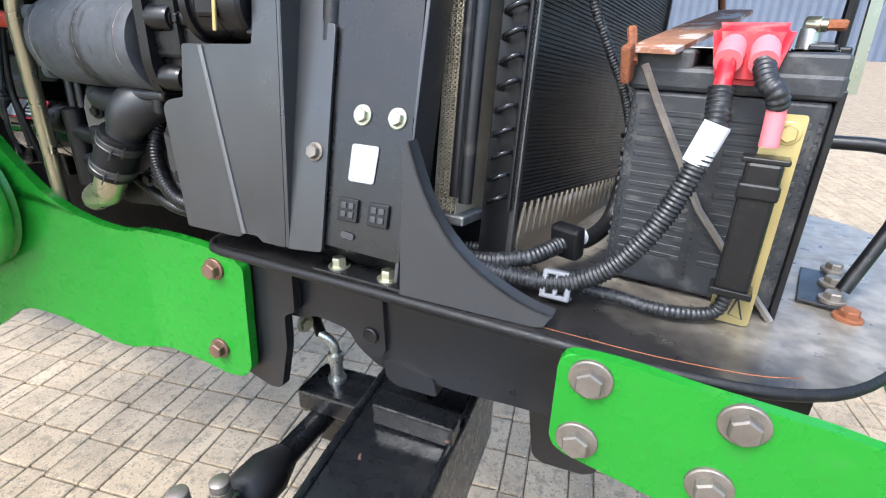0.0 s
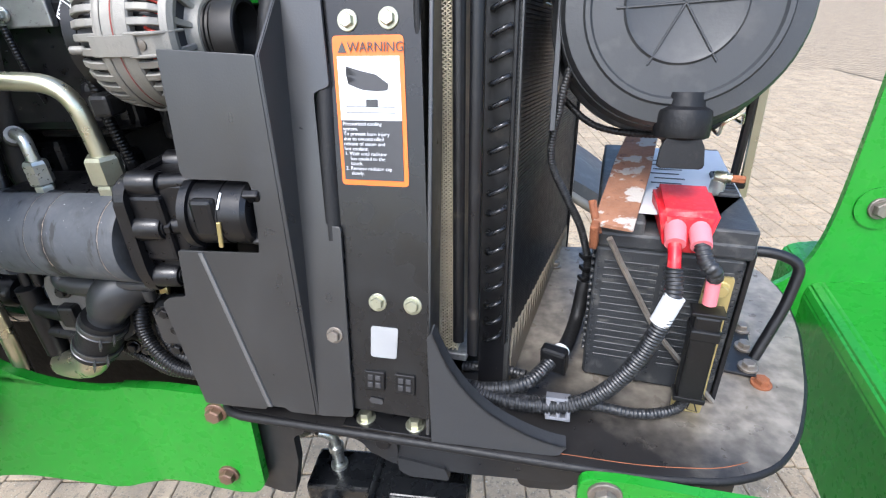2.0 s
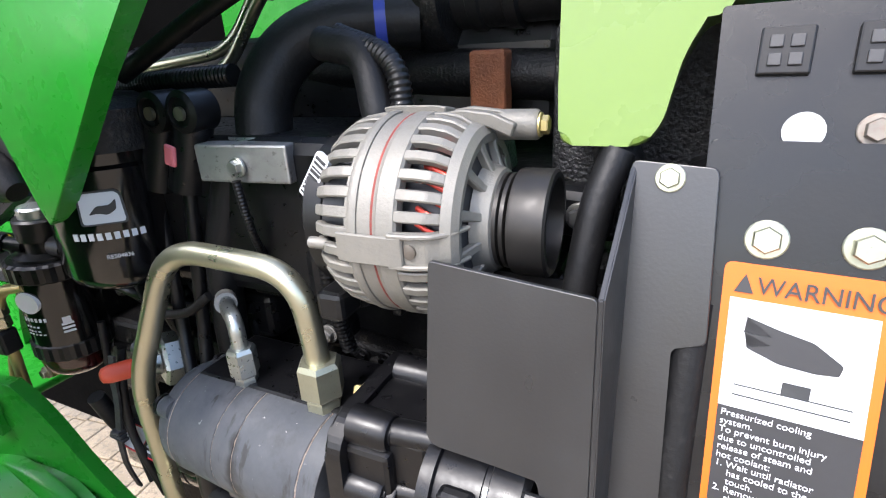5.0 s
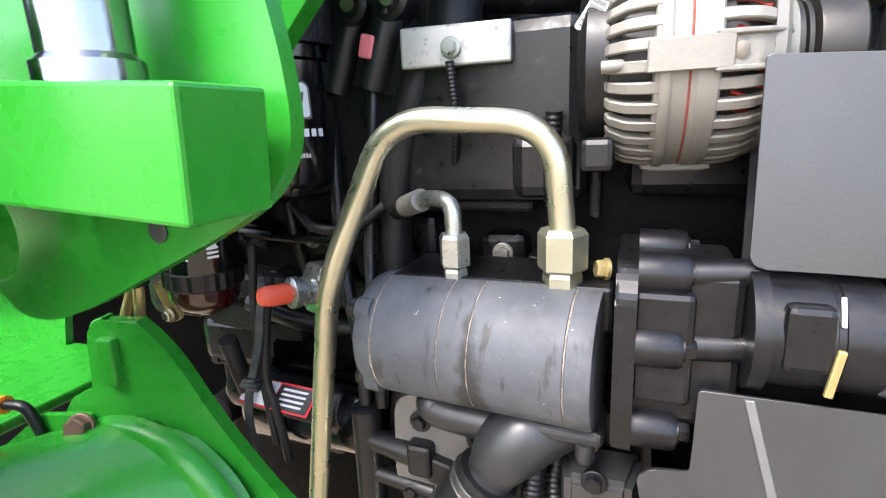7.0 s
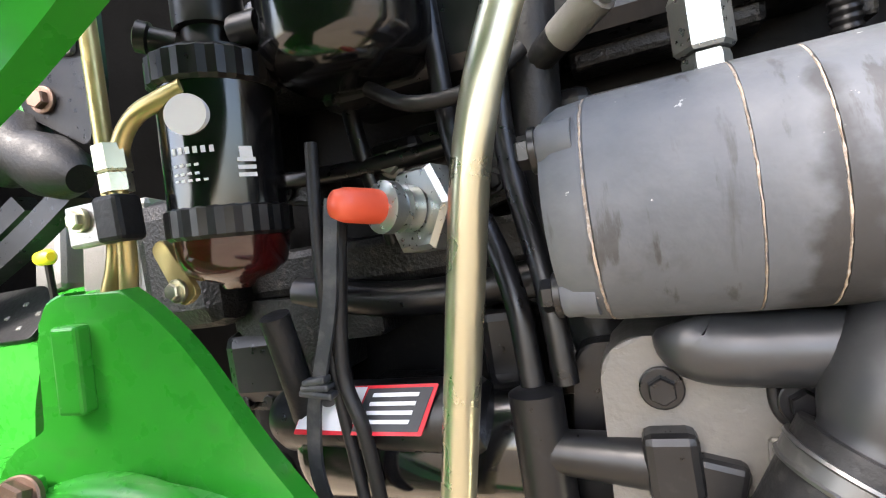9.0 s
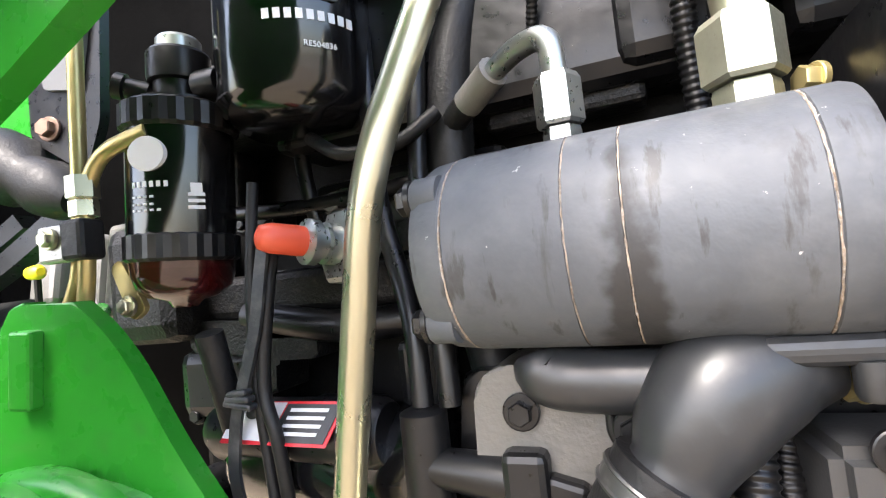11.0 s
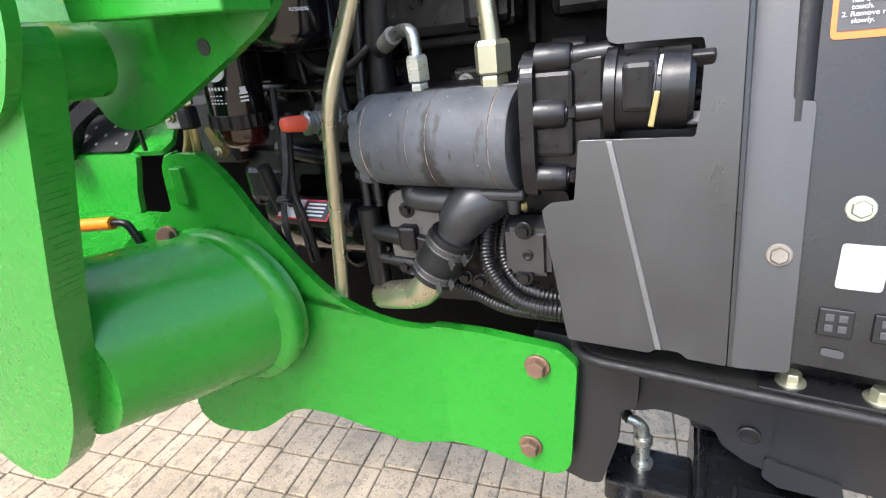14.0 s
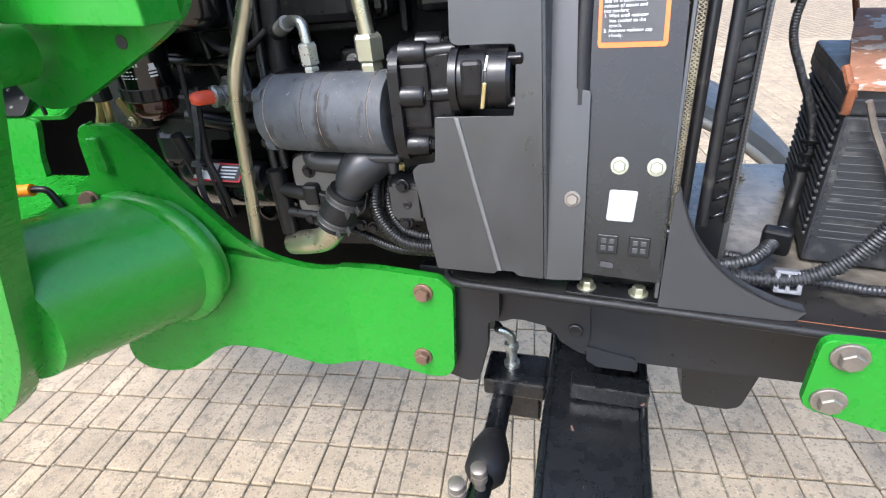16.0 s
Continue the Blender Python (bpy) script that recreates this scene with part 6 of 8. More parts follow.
# oil filter
oilf = thing("oil_filter", "glossy black canister oil filter with white printing", "oil filter", (-0.525, 0.085, 1.55))
OF = at(-0.531, 0.092, 1.540, ry=2) @ Matrix.Diagonal((1.17, 1.17, 1.05, 1))
bm = bmesh.new()
lathe(bm, OF, [(0.012, -0.004), (0.030, -0.003), (0.041, 0.004), (0.0455, 0.014), (0.0455, 0.105), (0.043, 0.108), (0.043, 0.120)], 56)
part("canister", bm, GLOSS, oilf, smooth=40)
bm = bmesh.new()
plate(bm, OF @ pose(0, 0, 0, 0, 0, 48) @ at(0, -0.0462, 0.0), fillet([(-0.016, 0.062), (0.014, 0.062), (0.013, 0.086), (0.010, 0.090), (-0.012, 0.090), (-0.015, 0.086)], 0.003), 0.001)
part("badge", bm, AIR, oilf, "pale printed emblem as a plain shape")
bm = bmesh.new()
plate(bm, OF @ pose(0, 0, 0, 0, 0, 48) @ at(0, -0.0468, 0.0), fillet([(-0.0145, 0.0635), (0.0125, 0.0635), (0.0115, 0.0855), (0.009, 0.0885), (-0.011, 0.0885), (-0.0135, 0.0855)], 0.003), 0.0005)
part("badge_field", bm, WHITE, oilf)
bm = bmesh.new()
plate(bm, OF @ pose(0, 0, 0, 0, 0, 48) @ at(0, -0.0472, 0.0), fillet([(-0.010, 0.071), (-0.004, 0.078), (0.004, 0.078), (0.009, 0.083), (0.008, 0.074), (0.002, 0.070), (-0.004, 0.072)], 0.002), 0.0003)
part("badge_shape", bm, INK, oilf)
for k in range(9):
    bm = bmesh.new()
    an = radians(-42 - 30 + 7.0 * k)
    q = OF @ Vector((0.0458 * math.cos(an), 0.0458 * math.sin(an), 0.052))
    box(bm, basis(q, (-math.sin(an), math.cos(an), 0), (0, 0, 1)), 0.0042, 0.0006, 0.0062)
    part("print_bar", bm, WHITE, oilf)
text(oilf, "RE504836", flat(OF @ pose(0, 0, 0, 0, 0, 52) @ at(-0.0095, -0.0458, 0.033)), 0.0048, WHITE, name="number_print", width=0.9)
bm = bmesh.new()
lathe(bm, OF, [(0.050, 0.118), (0.050, 0.150), (0.03, 0.16)], 32)
part("filter_head", bm, CAST, oilf, smooth=40)

# fuel filter
fuelf = thing("fuel_filter", "black fuel filter with ribbed collars and a clear red-tinted bowl", "fuel filter", (-0.573, 0.035, 1.44))
FF = at(-0.613, 0.060, 1.452, ry=4) @ Matrix.Diagonal((1.16, 1.16, 1.04, 1))
bm = bmesh.new()
lathe(bm, FF, [(0.029, 0.022), (0.029, 0.090)], 40)
part("cartridge", bm, GLOSS, fuelf, smooth=40)
for z0, z1, r in ((0.006, 0.024, 0.031), (0.088, 0.106, 0.032)):
    bm = bmesh.new()
    seg = 48
    prof = [(r - 0.002, z0), (r, z0 + 0.002), (r, z1 - 0.002), (r - 0.003, z1)]
    lathe(bm, FF, prof, seg)
    for i, v in enumerate(bm.verts):
        if i % 2:
            c = FF @ Vector((0, 0, 0))
            v.co.x += (c.x - v.co.x) * 0.03
            v.co.y += (c.y - v.co.y) * 0.03
    part("ribbed_collar", bm, PLASTIC, fuelf)
bm = bmesh.new()
lathe(bm, FF, [(0.007, -0.023), (0.010, -0.019), (0.020, -0.016), (0.0255, -0.010), (0.0275, -0.003), (0.0285, 0.008)], 32)
bowl = material("tinted_bowl", (0.030, 0.004, 0.004), 0.08, vary=0.3, scale=30, coat=0.5)
bowl.node_tree.nodes["Principled BSDF"].inputs["Transmission Weight"].default_value = 0.25
part("bowl", bm, bowl, fuelf, "clear bowl with a red glint", smooth=50)
bm = bmesh.new()
lathe(bm, FF, [(0.024, 0.104), (0.024, 0.109), (0.014, 0.111), (0.014, 0.122), (0.017, 0.123), (0.0175, 0.126), (0.0175, 0.141), (0.016, 0.143)], 28)
part("cap", bm, PLASTIC, fuelf, smooth=35)
bm = bmesh.new()
lathe(bm, FF, [(0.0125, 0.142), (0.0125, 0.151), (0.011, 0.153), (0.004, 0.154)], 24)
part("vent_plug", bm, ZINC, fuelf, "plated vent plug", smooth=35)
bm = bmesh.new()
lathe(bm, FF @ at(-0.012, -0.010, 0.116) @ pose(0, 0, 0, 70, 0, 0) @ pose(0, 0, 0, 0, -50), [(0.0065, 0), (0.0065, 0.012), (0.0085, 0.013), (0.0085, 0.018), (0.006, 0.019)], 18)
part("side_port", bm, PLASTIC, fuelf, smooth=40)
bm = bmesh.new()
lathe(bm, FF @ at(0.018, 0.0, 0.118) @ pose(0, 0, 0, 0, 90), [(0.010, 0), (0.010, 0.016)], 12)
part("side_port", bm, PLASTIC, fuelf, smooth=40)
bm = bmesh.new()
lathe(bm, FF @ pose(0, 0, 0, 0, 0, 14) @ at(0, -0.0290, 0.070, rx=90), [(0.0105, -0.003), (0.0105, 0.0012)], 24)
part("badge", bm, WHITE, fuelf, "white round emblem as a plain shape")
for k, (z, wd) in enumerate(((0.052, 0.022), (0.0445, 0.014), (0.040, 0.017), (0.0365, 0.020))):
    for s in range(int(wd / 0.0035)):
        an = radians(-94 + 7.4 * s)
        bm = bmesh.new()
        q = FF @ Vector((0.0292 * math.cos(an), 0.0292 * math.sin(an), z))
        box(bm, basis(q, (-math.sin(an), math.cos(an), 0), (0, 0, 1)), 0.0023, 0.0005, 0.0036 if k == 0 else 0.0014)
        part("print_bar", bm, WHITE, fuelf)
for k in range(4):
    an = radians(-28)
    bm = bmesh.new()
    q = FF @ Vector((0.0292 * math.cos(an), 0.0292 * math.sin(an), 0.050 - 0.004 * k))
    box(bm, basis(q, (-math.sin(an), math.cos(an), 0), (0, 0, 1)), 0.010 if k else 0.007, 0.0005, 0.0022 if k else 0.006)
    part("print_bar", bm, WHITE, fuelf)

clampth = thing("pipe_clamp", "plated pipe clamp holding two yellow fuel pipes", "pipe clamp", (-0.665, 0.03, 1.46))
bm = bmesh.new()
box(bm, at(-0.675, 0.020, 1.477, rz=5), 0.026, 0.010, 0.024, 0.002)
part("plate", bm, ALUPLATE, clampth)
bm = bmesh.new()
box(bm, at(-0.652, 0.020, 1.477, rz=5), 0.018, 0.018, 0.026, 0.003)
part("cushion", bm, RUBBER, clampth)
bolt(clampth, (-0.675, 0.014, 1.480), (0, -1, 0), 0.009, YZINC)
for k, pts in enumerate(([(-0.668, 0.035, 1.66), (-0.668, 0.030, 1.50), (-0.672, 0.030, 1.455), (-0.692, 0.030, 1.425), (-0.70, 0.03, 1.33)],
                         [(-0.600, 0.030, 1.540), (-0.640, 0.026, 1.532), (-0.652, 0.022, 1.505), (-0.652, 0.022, 1.462), (-0.662, 0.024, 1.425), (-0.68, 0.03, 1.38)])):
    fp = thing("fuel_pipe", "thin yellow zinc-plated fuel pipe", "fuel pipe", pts[-1], "fuel pipes")
    part("tube", sweep(bmesh.new(), rounded([Vector(q) for q in pts], 0.02), 0.0052, 10), YPLATE, fp, smooth=60)
    if k:
        bm = bmesh.new()
        lathe(bm, at(-0.652, 0.022, 1.492), [(0.0085, 0), (0.0085, 0.010), (0.0075, 0.011), (0.0095, 0.012), (0.0095, 0.026)], 6)
        part("union_nut", bm, YZINC, fp)
lug = thing("filter_bracket", "small yellow plated bracket under the fuel filter", "bracket", (-0.64, 0.05, 1.43))
bm = bmesh.new()
plate(bm, at(-0.637, 0.040, 1.432, ry=-28), fillet([(-0.008, -0.008), (0.008, -0.008), (0.006, 0.034), (-0.006, 0.034)], 0.006, 3), 0.004, 0.0006)
part("strap", bm, YPLATE, lug)
bolt(lug, (-0.637, 0.036, 1.432), (0, -1, 0), 0.009, YZINC)

# red capped coupler
coupler = thing("capped_coupler", "plated hydraulic coupler with an orange-red rubber cap", "coupler", (-0.52, 0.07, 1.46))
cd = Vector((-0.42, -0.90, 0.12)).normalized()
c0 = Vector((-0.498, 0.075, 1.4555))
bm = bmesh.new()
Cm = Matrix.Translation(c0) @ cd.to_track_quat("Z", "Y").to_matrix().to_4x4()
lathe(bm, Cm, [(0.0265, -0.014), (0.0265, 0.000), (0.0235, 0.003)], 6)
part("hex", bm, ZINC, coupler)
bm = bmesh.new()
lathe(bm, Cm, [(0.013, 0.004), (0.013, 0.012), (0.010, 0.013), (0.010, 0.017), (0.014, 0.018), (0.014, 0.024), (0.010, 0.026)], 24)
part("collar", bm, ZINC, coupler, smooth=40)
bm = bmesh.new()
lathe(bm, Cm, [(0.0085, 0.022), (0.0092, 0.030), (0.0088, 0.046), (0.0070, 0.052), (0.003, 0.054)], 20)
part("cap", bm, ORANGE_CAP, coupler, smooth=60)

# starter motor with warning sticker
starter = thing("starter_motor", "black starter motor with a red-edged white sticker", "starter motor", (-0.55, 0.1, 1.27))
SX = basis((-0.44, 0.098, 1.318), (0, 0, 1), (-1, 0, 0.0))
bm = bmesh.new()
lathe(bm, SX, [(0.030, 0), (0.036, 0.006), (0.036, 0.06), (0.037, 0.061), (0.037, 0.15), (0.03, 0.16)], 40)
part("motor", bm, GLOSS, starter, smooth=40)
bm = bmesh.new()
lathe(bm, basis((-0.475, 0.074, 1.340), (0, 0, 1), (-1, 0.06, 0)), [(0.018, 0), (0.021, 0.005), (0.021, 0.13), (0.016, 0.14)], 28)
part("solenoid", bm, CASTSMOOTH, starter, smooth=40)
SL = basis((-0.543, 0.0575, 1.351), (1, -0.06, 0), (0, 0.62, 1)) @ Matrix.Diagonal((1.3, 1, 0.95, 1))
bm = bmesh.new()
plate(bm, SL, fillet([(-0.034, -0.014), (0.030, -0.014), (0.036, 0.014), (-0.030, 0.014)], 0.001), 0.0008)
st = part("sticker", bm, REDINK, starter, "red-bordered sticker")
bm = bmesh.new()
plate(bm, SL @ at(0, -0.0006, 0), [(-0.033, -0.011), (-0.004, -0.012), (0.002, 0.013), (-0.029, 0.013)], 0.0004)
part("white_field", bm, WHITE, st)
bm = bmesh.new()
plate(bm, SL @ at(0, -0.0006, 0), [(-0.003, -0.012), (0.0285, -0.012), (0.034, 0.012), (0.003, 0.012)], 0.0004)
part("black_field", bm, INK, st)
for k in range(4):
    bm = bmesh.new()
    plate(bm, SL @ at(0.002 * k * 0.6, -0.0012, -0.008 + 0.005 * k), [(0.002, 0), (0.024, 0), (0.0245, 0.0022), (0.0025, 0.0022)], 0.0004)
    part("print_bar", bm, WHITE, st)
bm = bmesh.new()
lathe(bm, SL @ at(-0.017, -0.0012, 0.006, rx=90), [(0.0045, 0), (0.0045, 0.0004)], 16)
part("symbol", bm, INK, st)

# alternator
alt = thing("alternator", "cast aluminium alternator with cooling slots, red windings and a black pulley", "alternator", (-0.23, 0.11, 1.57))
AL = basis((-0.262, 0.092, 1.626), (0, 0, 1), (1, 0.02, -0.03)) @ Matrix.Diagonal((1.05, 1.05, 0.93, 1))


def fin(bm, R, prof, wid, thick):
    """A flat bar that follows a profile of (radius, height), its outer face on the profile."""
    rings = []
    for i, (r, z) in enumerate(prof):
        (r0, z0), (r1, z1) = prof[max(i - 1, 0)], prof[min(i + 1, len(prof) - 1)]
        d = Vector((r1 - r0, z1 - z0)).normalized()
        ir, iz = (-abs(d.y), d.x * (1 if d.y > 0 else -1))
        w_ = wid * (0.55 + 0.45 * r / prof[0][0]) if prof[-1][0] < prof[0][0] else wid
        rings.append([bm.verts.new(R @ Vector(q)) for q in ((r, -w_ / 2, z), (r, w_ / 2, z), (r + ir * thick, w_ / 2 * 0.8, z + iz * thick), (r + ir * thick, -w_ / 2 * 0.8, z + iz * thick))])
    for a_, b_ in zip(rings, rings[1:]):
        for k in range(4):
            bm.faces.new((a_[k], a_[(k + 1) % 4], b_[(k + 1) % 4], b_[k]))
    bm.faces.new(rings[0]), bm.faces.new(rings[-1][::-1])
    bmesh.ops.recalc_face_normals(bm, faces=bm.faces)
    bmesh.ops.bevel(bm, geom=list(bm.edges), offset=0.0009, segments=1, affect="EDGES")
    return bm


bm = bmesh.new()
lathe(bm, AL, [(0.030, 0.006), (0.049, 0.012), (0.049, 0.103), (0.03, 0.108)], 40)
part("core", bm, INK, alt, smooth=40)
bm = bmesh.new()
lathe(bm, AL, [(0.0600, 0.038), (0.0612, 0.039), (0.0618, 0.054), (0.0612, 0.0562), (0.0612, 0.0598), (0.0625, 0.062), (0.0622, 0.073), (0.0605, 0.0745), (0.054, 0.0745), (0.054, 0.038)], 72)
part("housing_ring", bm, ALU, alt, smooth=35)
bm = bmesh.new()
lathe(bm, AL, [(0.0611, 0.0570), (0.0616, 0.0580), (0.0611, 0.0590)], 72, close=False)
part("seam", bm, SEAMRED, alt)
NF = 34
for k in range(NF):
    an = 360 * k / NF
    R = AL @ pose(0, 0, 0, 0, 0, an)
    part("rear_fin", fin(bmesh.new(), R, [(0.0615, 0.044), (0.0618, 0.034), (0.0600, 0.022), (0.0545, 0.012), (0.044, 0.0065), (0.034, 0.006)], 0.0066, 0.006), ALU, alt)
    if min(abs((an - q + 180) % 360 - 180) for q in (91, 264)) > 8:
        part("front_fin", fin(bmesh.new(), R, [(0.0618, 0.070), (0.0618, 0.082), (0.0600, 0.092), (0.0560, 0.100), (0.0500, 0.1055)], 0.0064, 0.006), ALU, alt)
bm = bmesh.new()
lathe(bm, AL, [(0.0625, 0.0415), (0.0632, 0.043), (0.0632, 0.0465), (0.0625, 0.048), (0.058, 0.048), (0.058, 0.0415)], 72)
part("raised_band", bm, ALU, alt, smooth=35)
bm = bmesh.new()
lathe(bm, AL, [(0.040, 0.0035), (0.046, 0.0055), (0.047, 0.010), (0.040, 0.012)], 56)
part("rear_ring", bm, ALU, alt, smooth=35)
for an in (91, 264, 178, 352):
    R = AL @ pose(0, 0, 0, 0, 0, an)
    bm = fin(bmesh.new(), R, [(0.0640, 0.034), (0.0652, 0.042), (0.0652, 0.072), (0.0640, 0.080)], 0.017, 0.006)
    part("through_bolt_rib", bm, ALU, alt)
for an in (91, 264):
    R = AL @ pose(0, 0, 0, 0, 0, an)
    bm = fin(bmesh.new(), R, [(0.0622, 0.072), (0.0615, 0.082), (0.0595, 0.093), (0.0555, 0.101), (0.047, 0.107)], 0.021, 0.005)
    pad = part("bolt_pad", bm, ALU, alt)
    for dy in (-0.0085, 0.0085):
        part("web", fin(bmesh.new(), R @ at(0, dy, 0), [(0.0650, 0.070), (0.0640, 0.084), (0.0605, 0.097), (0.0520, 0.108), (0.040, 0.113)], 0.0030, 0.007), ALU, pad)
    bm = bmesh.new()
    lathe(bm, R @ at(0.0610, 0, 0.083) @ pose(0, 0, 0, 0, 90), [(0.0042, -0.004), (0.0042, 0.001), (0.0022, 0.0015)], 14)
    part("plug", bm, DULL, pad, smooth=40)
bm = bmesh.new()
lathe(bm, AL, [(0.0565, 0.1000), (0.0545, 0.1060), (0.050, 0.1092), (0.045, 0.1085), (0.046, 0.1040), (0.052, 0.100)], 64)
part("front_ring", bm, ALU, alt, smooth=35)
for k in range(12):
    R = AL @ pose(0, 0, 0, 0, 0, 11 + 30 * k)
    part("spoke", fin(bmesh.new(), R, [(0.050, 0.108), (0.042, 0.110), (0.033, 0.114), (0.026, 0.119)], 0.0065, 0.006), ALU, alt)
for k in range(40):
    R = AL @ pose(0, 0, 0, 0, 0, 9 * k)
    bm = sweep(bmesh.new(), [R @ Vector(q) for q in ((0.0505, -0.003, 0.082), (0.0525, 0.0, 0.090), (0.0505, 0.003, 0.099))], 0.0017, 6)
    part("winding", bm, COPPER, alt, "red copper winding", smooth=60)
bm = bmesh.new()
lathe(bm, AL, [(0.034, 0.108), (0.030, 0.119), (0.024, 0.122), (0.018, 0.126)], 32)
part("front_boss", bm, ALU, alt, smooth=35)
bm = bmesh.new()
lathe(bm, AL, [(0.018, 0.118), (0.028, 0.120), (0.028, 0.1225), (0.025, 0.1235), (0.028, 0.1245), (0.028, 0.127), (0.025, 0.128), (0.0305, 0.130), (0.0310, 0.132), (0.0310, 0.152), (0.0295, 0.1535), (0.026, 0.1535), (0.023, 0.134), (0.010, 0.134)], 56)
part("pulley", bm, PULLEY, alt, smooth=35)
bm = bmesh.new()
lathe(bm, AL, [(0.020, -0.010), (0.044, -0.008), (0.050, -0.002), (0.050, 0.012), (0.044, 0.016)], 40)
rc = part("rear_cover", bm, PLASTIC, alt, smooth=35)
bm = bmesh.new()
TG = basis(AL @ Vector((0.030, 0.0405, 0.004)), (0.55, 0.1, 0.85), (-0.85, 0.25, 0.5))
plate(bm, TG, fillet([(-0.0155, -0.0055), (0.0155, -0.0055), (0.0155, 0.0065), (-0.0155, 0.0065)], 0.002), 0.003)
part("tag", bm, WHITE, rc, "white barcode tag")
for k in range(9):
    bm = bmesh.new()
    plate(bm, TG @ at(-0.0135 + 0.003 * k, -0.0005, 0), [(0, -0.004), (0.0012 + 0.0005 * (k % 3), -0.004), (0.0012 + 0.0005 * (k % 3), 0.005), (0, 0.005)], 0.0004)
    part("print_bar", bm, INK, rc)
bm = bmesh.new()
box(bm, AL @ at(-0.052, 0.035, 0.006), 0.020, 0.024, 0.022, 0.004)
part("plug_connector", bm, PLASTIC, alt)
bm = bmesh.new()
lathe(bm, AL @ at(-0.004, 0.056, 0.010), [(0.0035, -0.002), (0.0035, 0.010), (0.002, 0.012)], 16)
part("mount_lug", bm, ALU, alt, smooth=40)
bm = bmesh.new()
lathe(bm, AL @ at(0.052, -0.022, 0.124), [(0.009, -0.03), (0.009, 0.010), (0.008, 0.012)], 20)
part("mount_lug", bm, ALU, alt, smooth=40)
for dy in (-0.006, 0.010):
    part("bracket_arm", fin(bmesh.new(), AL @ at(0, dy - 0.014, 0), [(0.060, 0.070), (0.063, 0.090), (0.061, 0.110), (0.055, 0.126)], 0.007, 0.008), ALU, alt)
bolt(alt, AL @ Vector((0.052, -0.022, 0.136)), AL.to_3x3() @ Vector((0, 0, 1)), 0.010, YPLATE, flange=1.3)
bm = bmesh.new()
box(bm, at(-0.085, 0.175, 1.665), 0.11, 0.02, 0.15, 0.006)
foam = whole("fan_cowl_foam", bm, PEBBLE, "pebbled black foam seal on the fan cowl", "foam seal")

# aluminium bracket and upright intake hose
abr = thing("aluminium_bracket", "bright aluminium block bracket with a plated bolt", "bracket", (-0.36, 0.11, 1.64))
bm = bmesh.new()
box(bm, at(-0.365, 0.104, 1.652, rz=6), 0.086, 0.02, 0.030, 0.002)
part("block", bm, ALUPLATE, abr)
bolt(abr, (-0.366, 0.092, 1.650), (0, -1, 0), 0.010, ZINC)
part("lead", corrugated([(-0.366, 0.088, 1.640), (-0.364, 0.092, 1.60), (-0.372, 0.11, 1.56)], 0.0036, 0.003), PLASTIC, abr, smooth=60)

boost = thing("intake_hose", "thick black rubber intake elbow with a blue-edged clamp", "hose", (-0.35, 0.15, 1.66))
part("elbow", hose([(-0.380, 0.140, 1.660), (-0.379, 0.150, 1.700), (-0.362, 0.172, 1.735), (-0.323, 0.196, 1.752), (-0.268, 0.225, 1.752)], 0.0235, 22, 12), RUBBER, boost, smooth=60)
part("clamp_band", sweep(bmesh.new(), [Vector((-0.300, 0.209, 1.753)), Vector((-0.292, 0.213, 1.753))], 0.0246, 24), BLUEHOSE, boost, smooth=60)
bm = bmesh.new()
lathe(bm, at(-0.380, 0.140, 1.657), [(0.029, 0), (0.031, 0.002), (0.031, 0.010), (0.029, 0.012)], 28)
part("hose_clamp", bm, ZINC, boost, smooth=40)

turbo = thing("turbocharger", "dark cast turbocharger behind the intake hose", "turbocharger", (-0.14, 0.3, 1.75))
TB = basis((-0.240, 0.250, 1.768), (0, 0, 1), (1, -0.1, -0.08)) @ Matrix.Scale(0.8, 4)
bm = bmesh.new()
lathe(bm, TB, [(0.03, -0.05), (0.055, -0.04), (0.060, -0.02), (0.055, 0.0), (0.032, 0.004)], 36)
part("compressor_housing", bm, CAST, turbo, smooth=50)
bm = bmesh.new()
lathe(bm, TB, [(0.033, 0.0), (0.033, 0.02), (0.036, 0.022), (0.036, 0.034), (0.033, 0.036), (0.033, 0.06), (0.036, 0.062), (0.036, 0.074), (0.030, 0.076), (0.030, 0.16)], 32)
part("inlet_pipe", bm, RUBBER, turbo, smooth=35)
bm = bmesh.new()
lathe(bm, TB @ at(0, 0, -0.16), [(0.05, 0), (0.06, 0.03), (0.055, 0.08)], 32)
part("turbine_housing", bm, RUST, turbo, smooth=50)

rodgrp = thing("exhaust_manifold", "dark exhaust manifold with rusty brackets behind the alternator", "manifold", (-0.15, 0.25, 1.68))
part("log", sweep(bmesh.new(), [Vector((-0.42, 0.26, 1.715)), Vector((-0.06, 0.22, 1.70))], 0.020, 18), CAST, rodgrp, smooth=60)
for x in (-0.20, -0.08):
    bm = bmesh.new()
    box(bm, at(x, 0.21, 1.70), 0.030, 0.02, 0.05, 0.003)
    part("clamp_plate", bm, RUST, rodgrp)

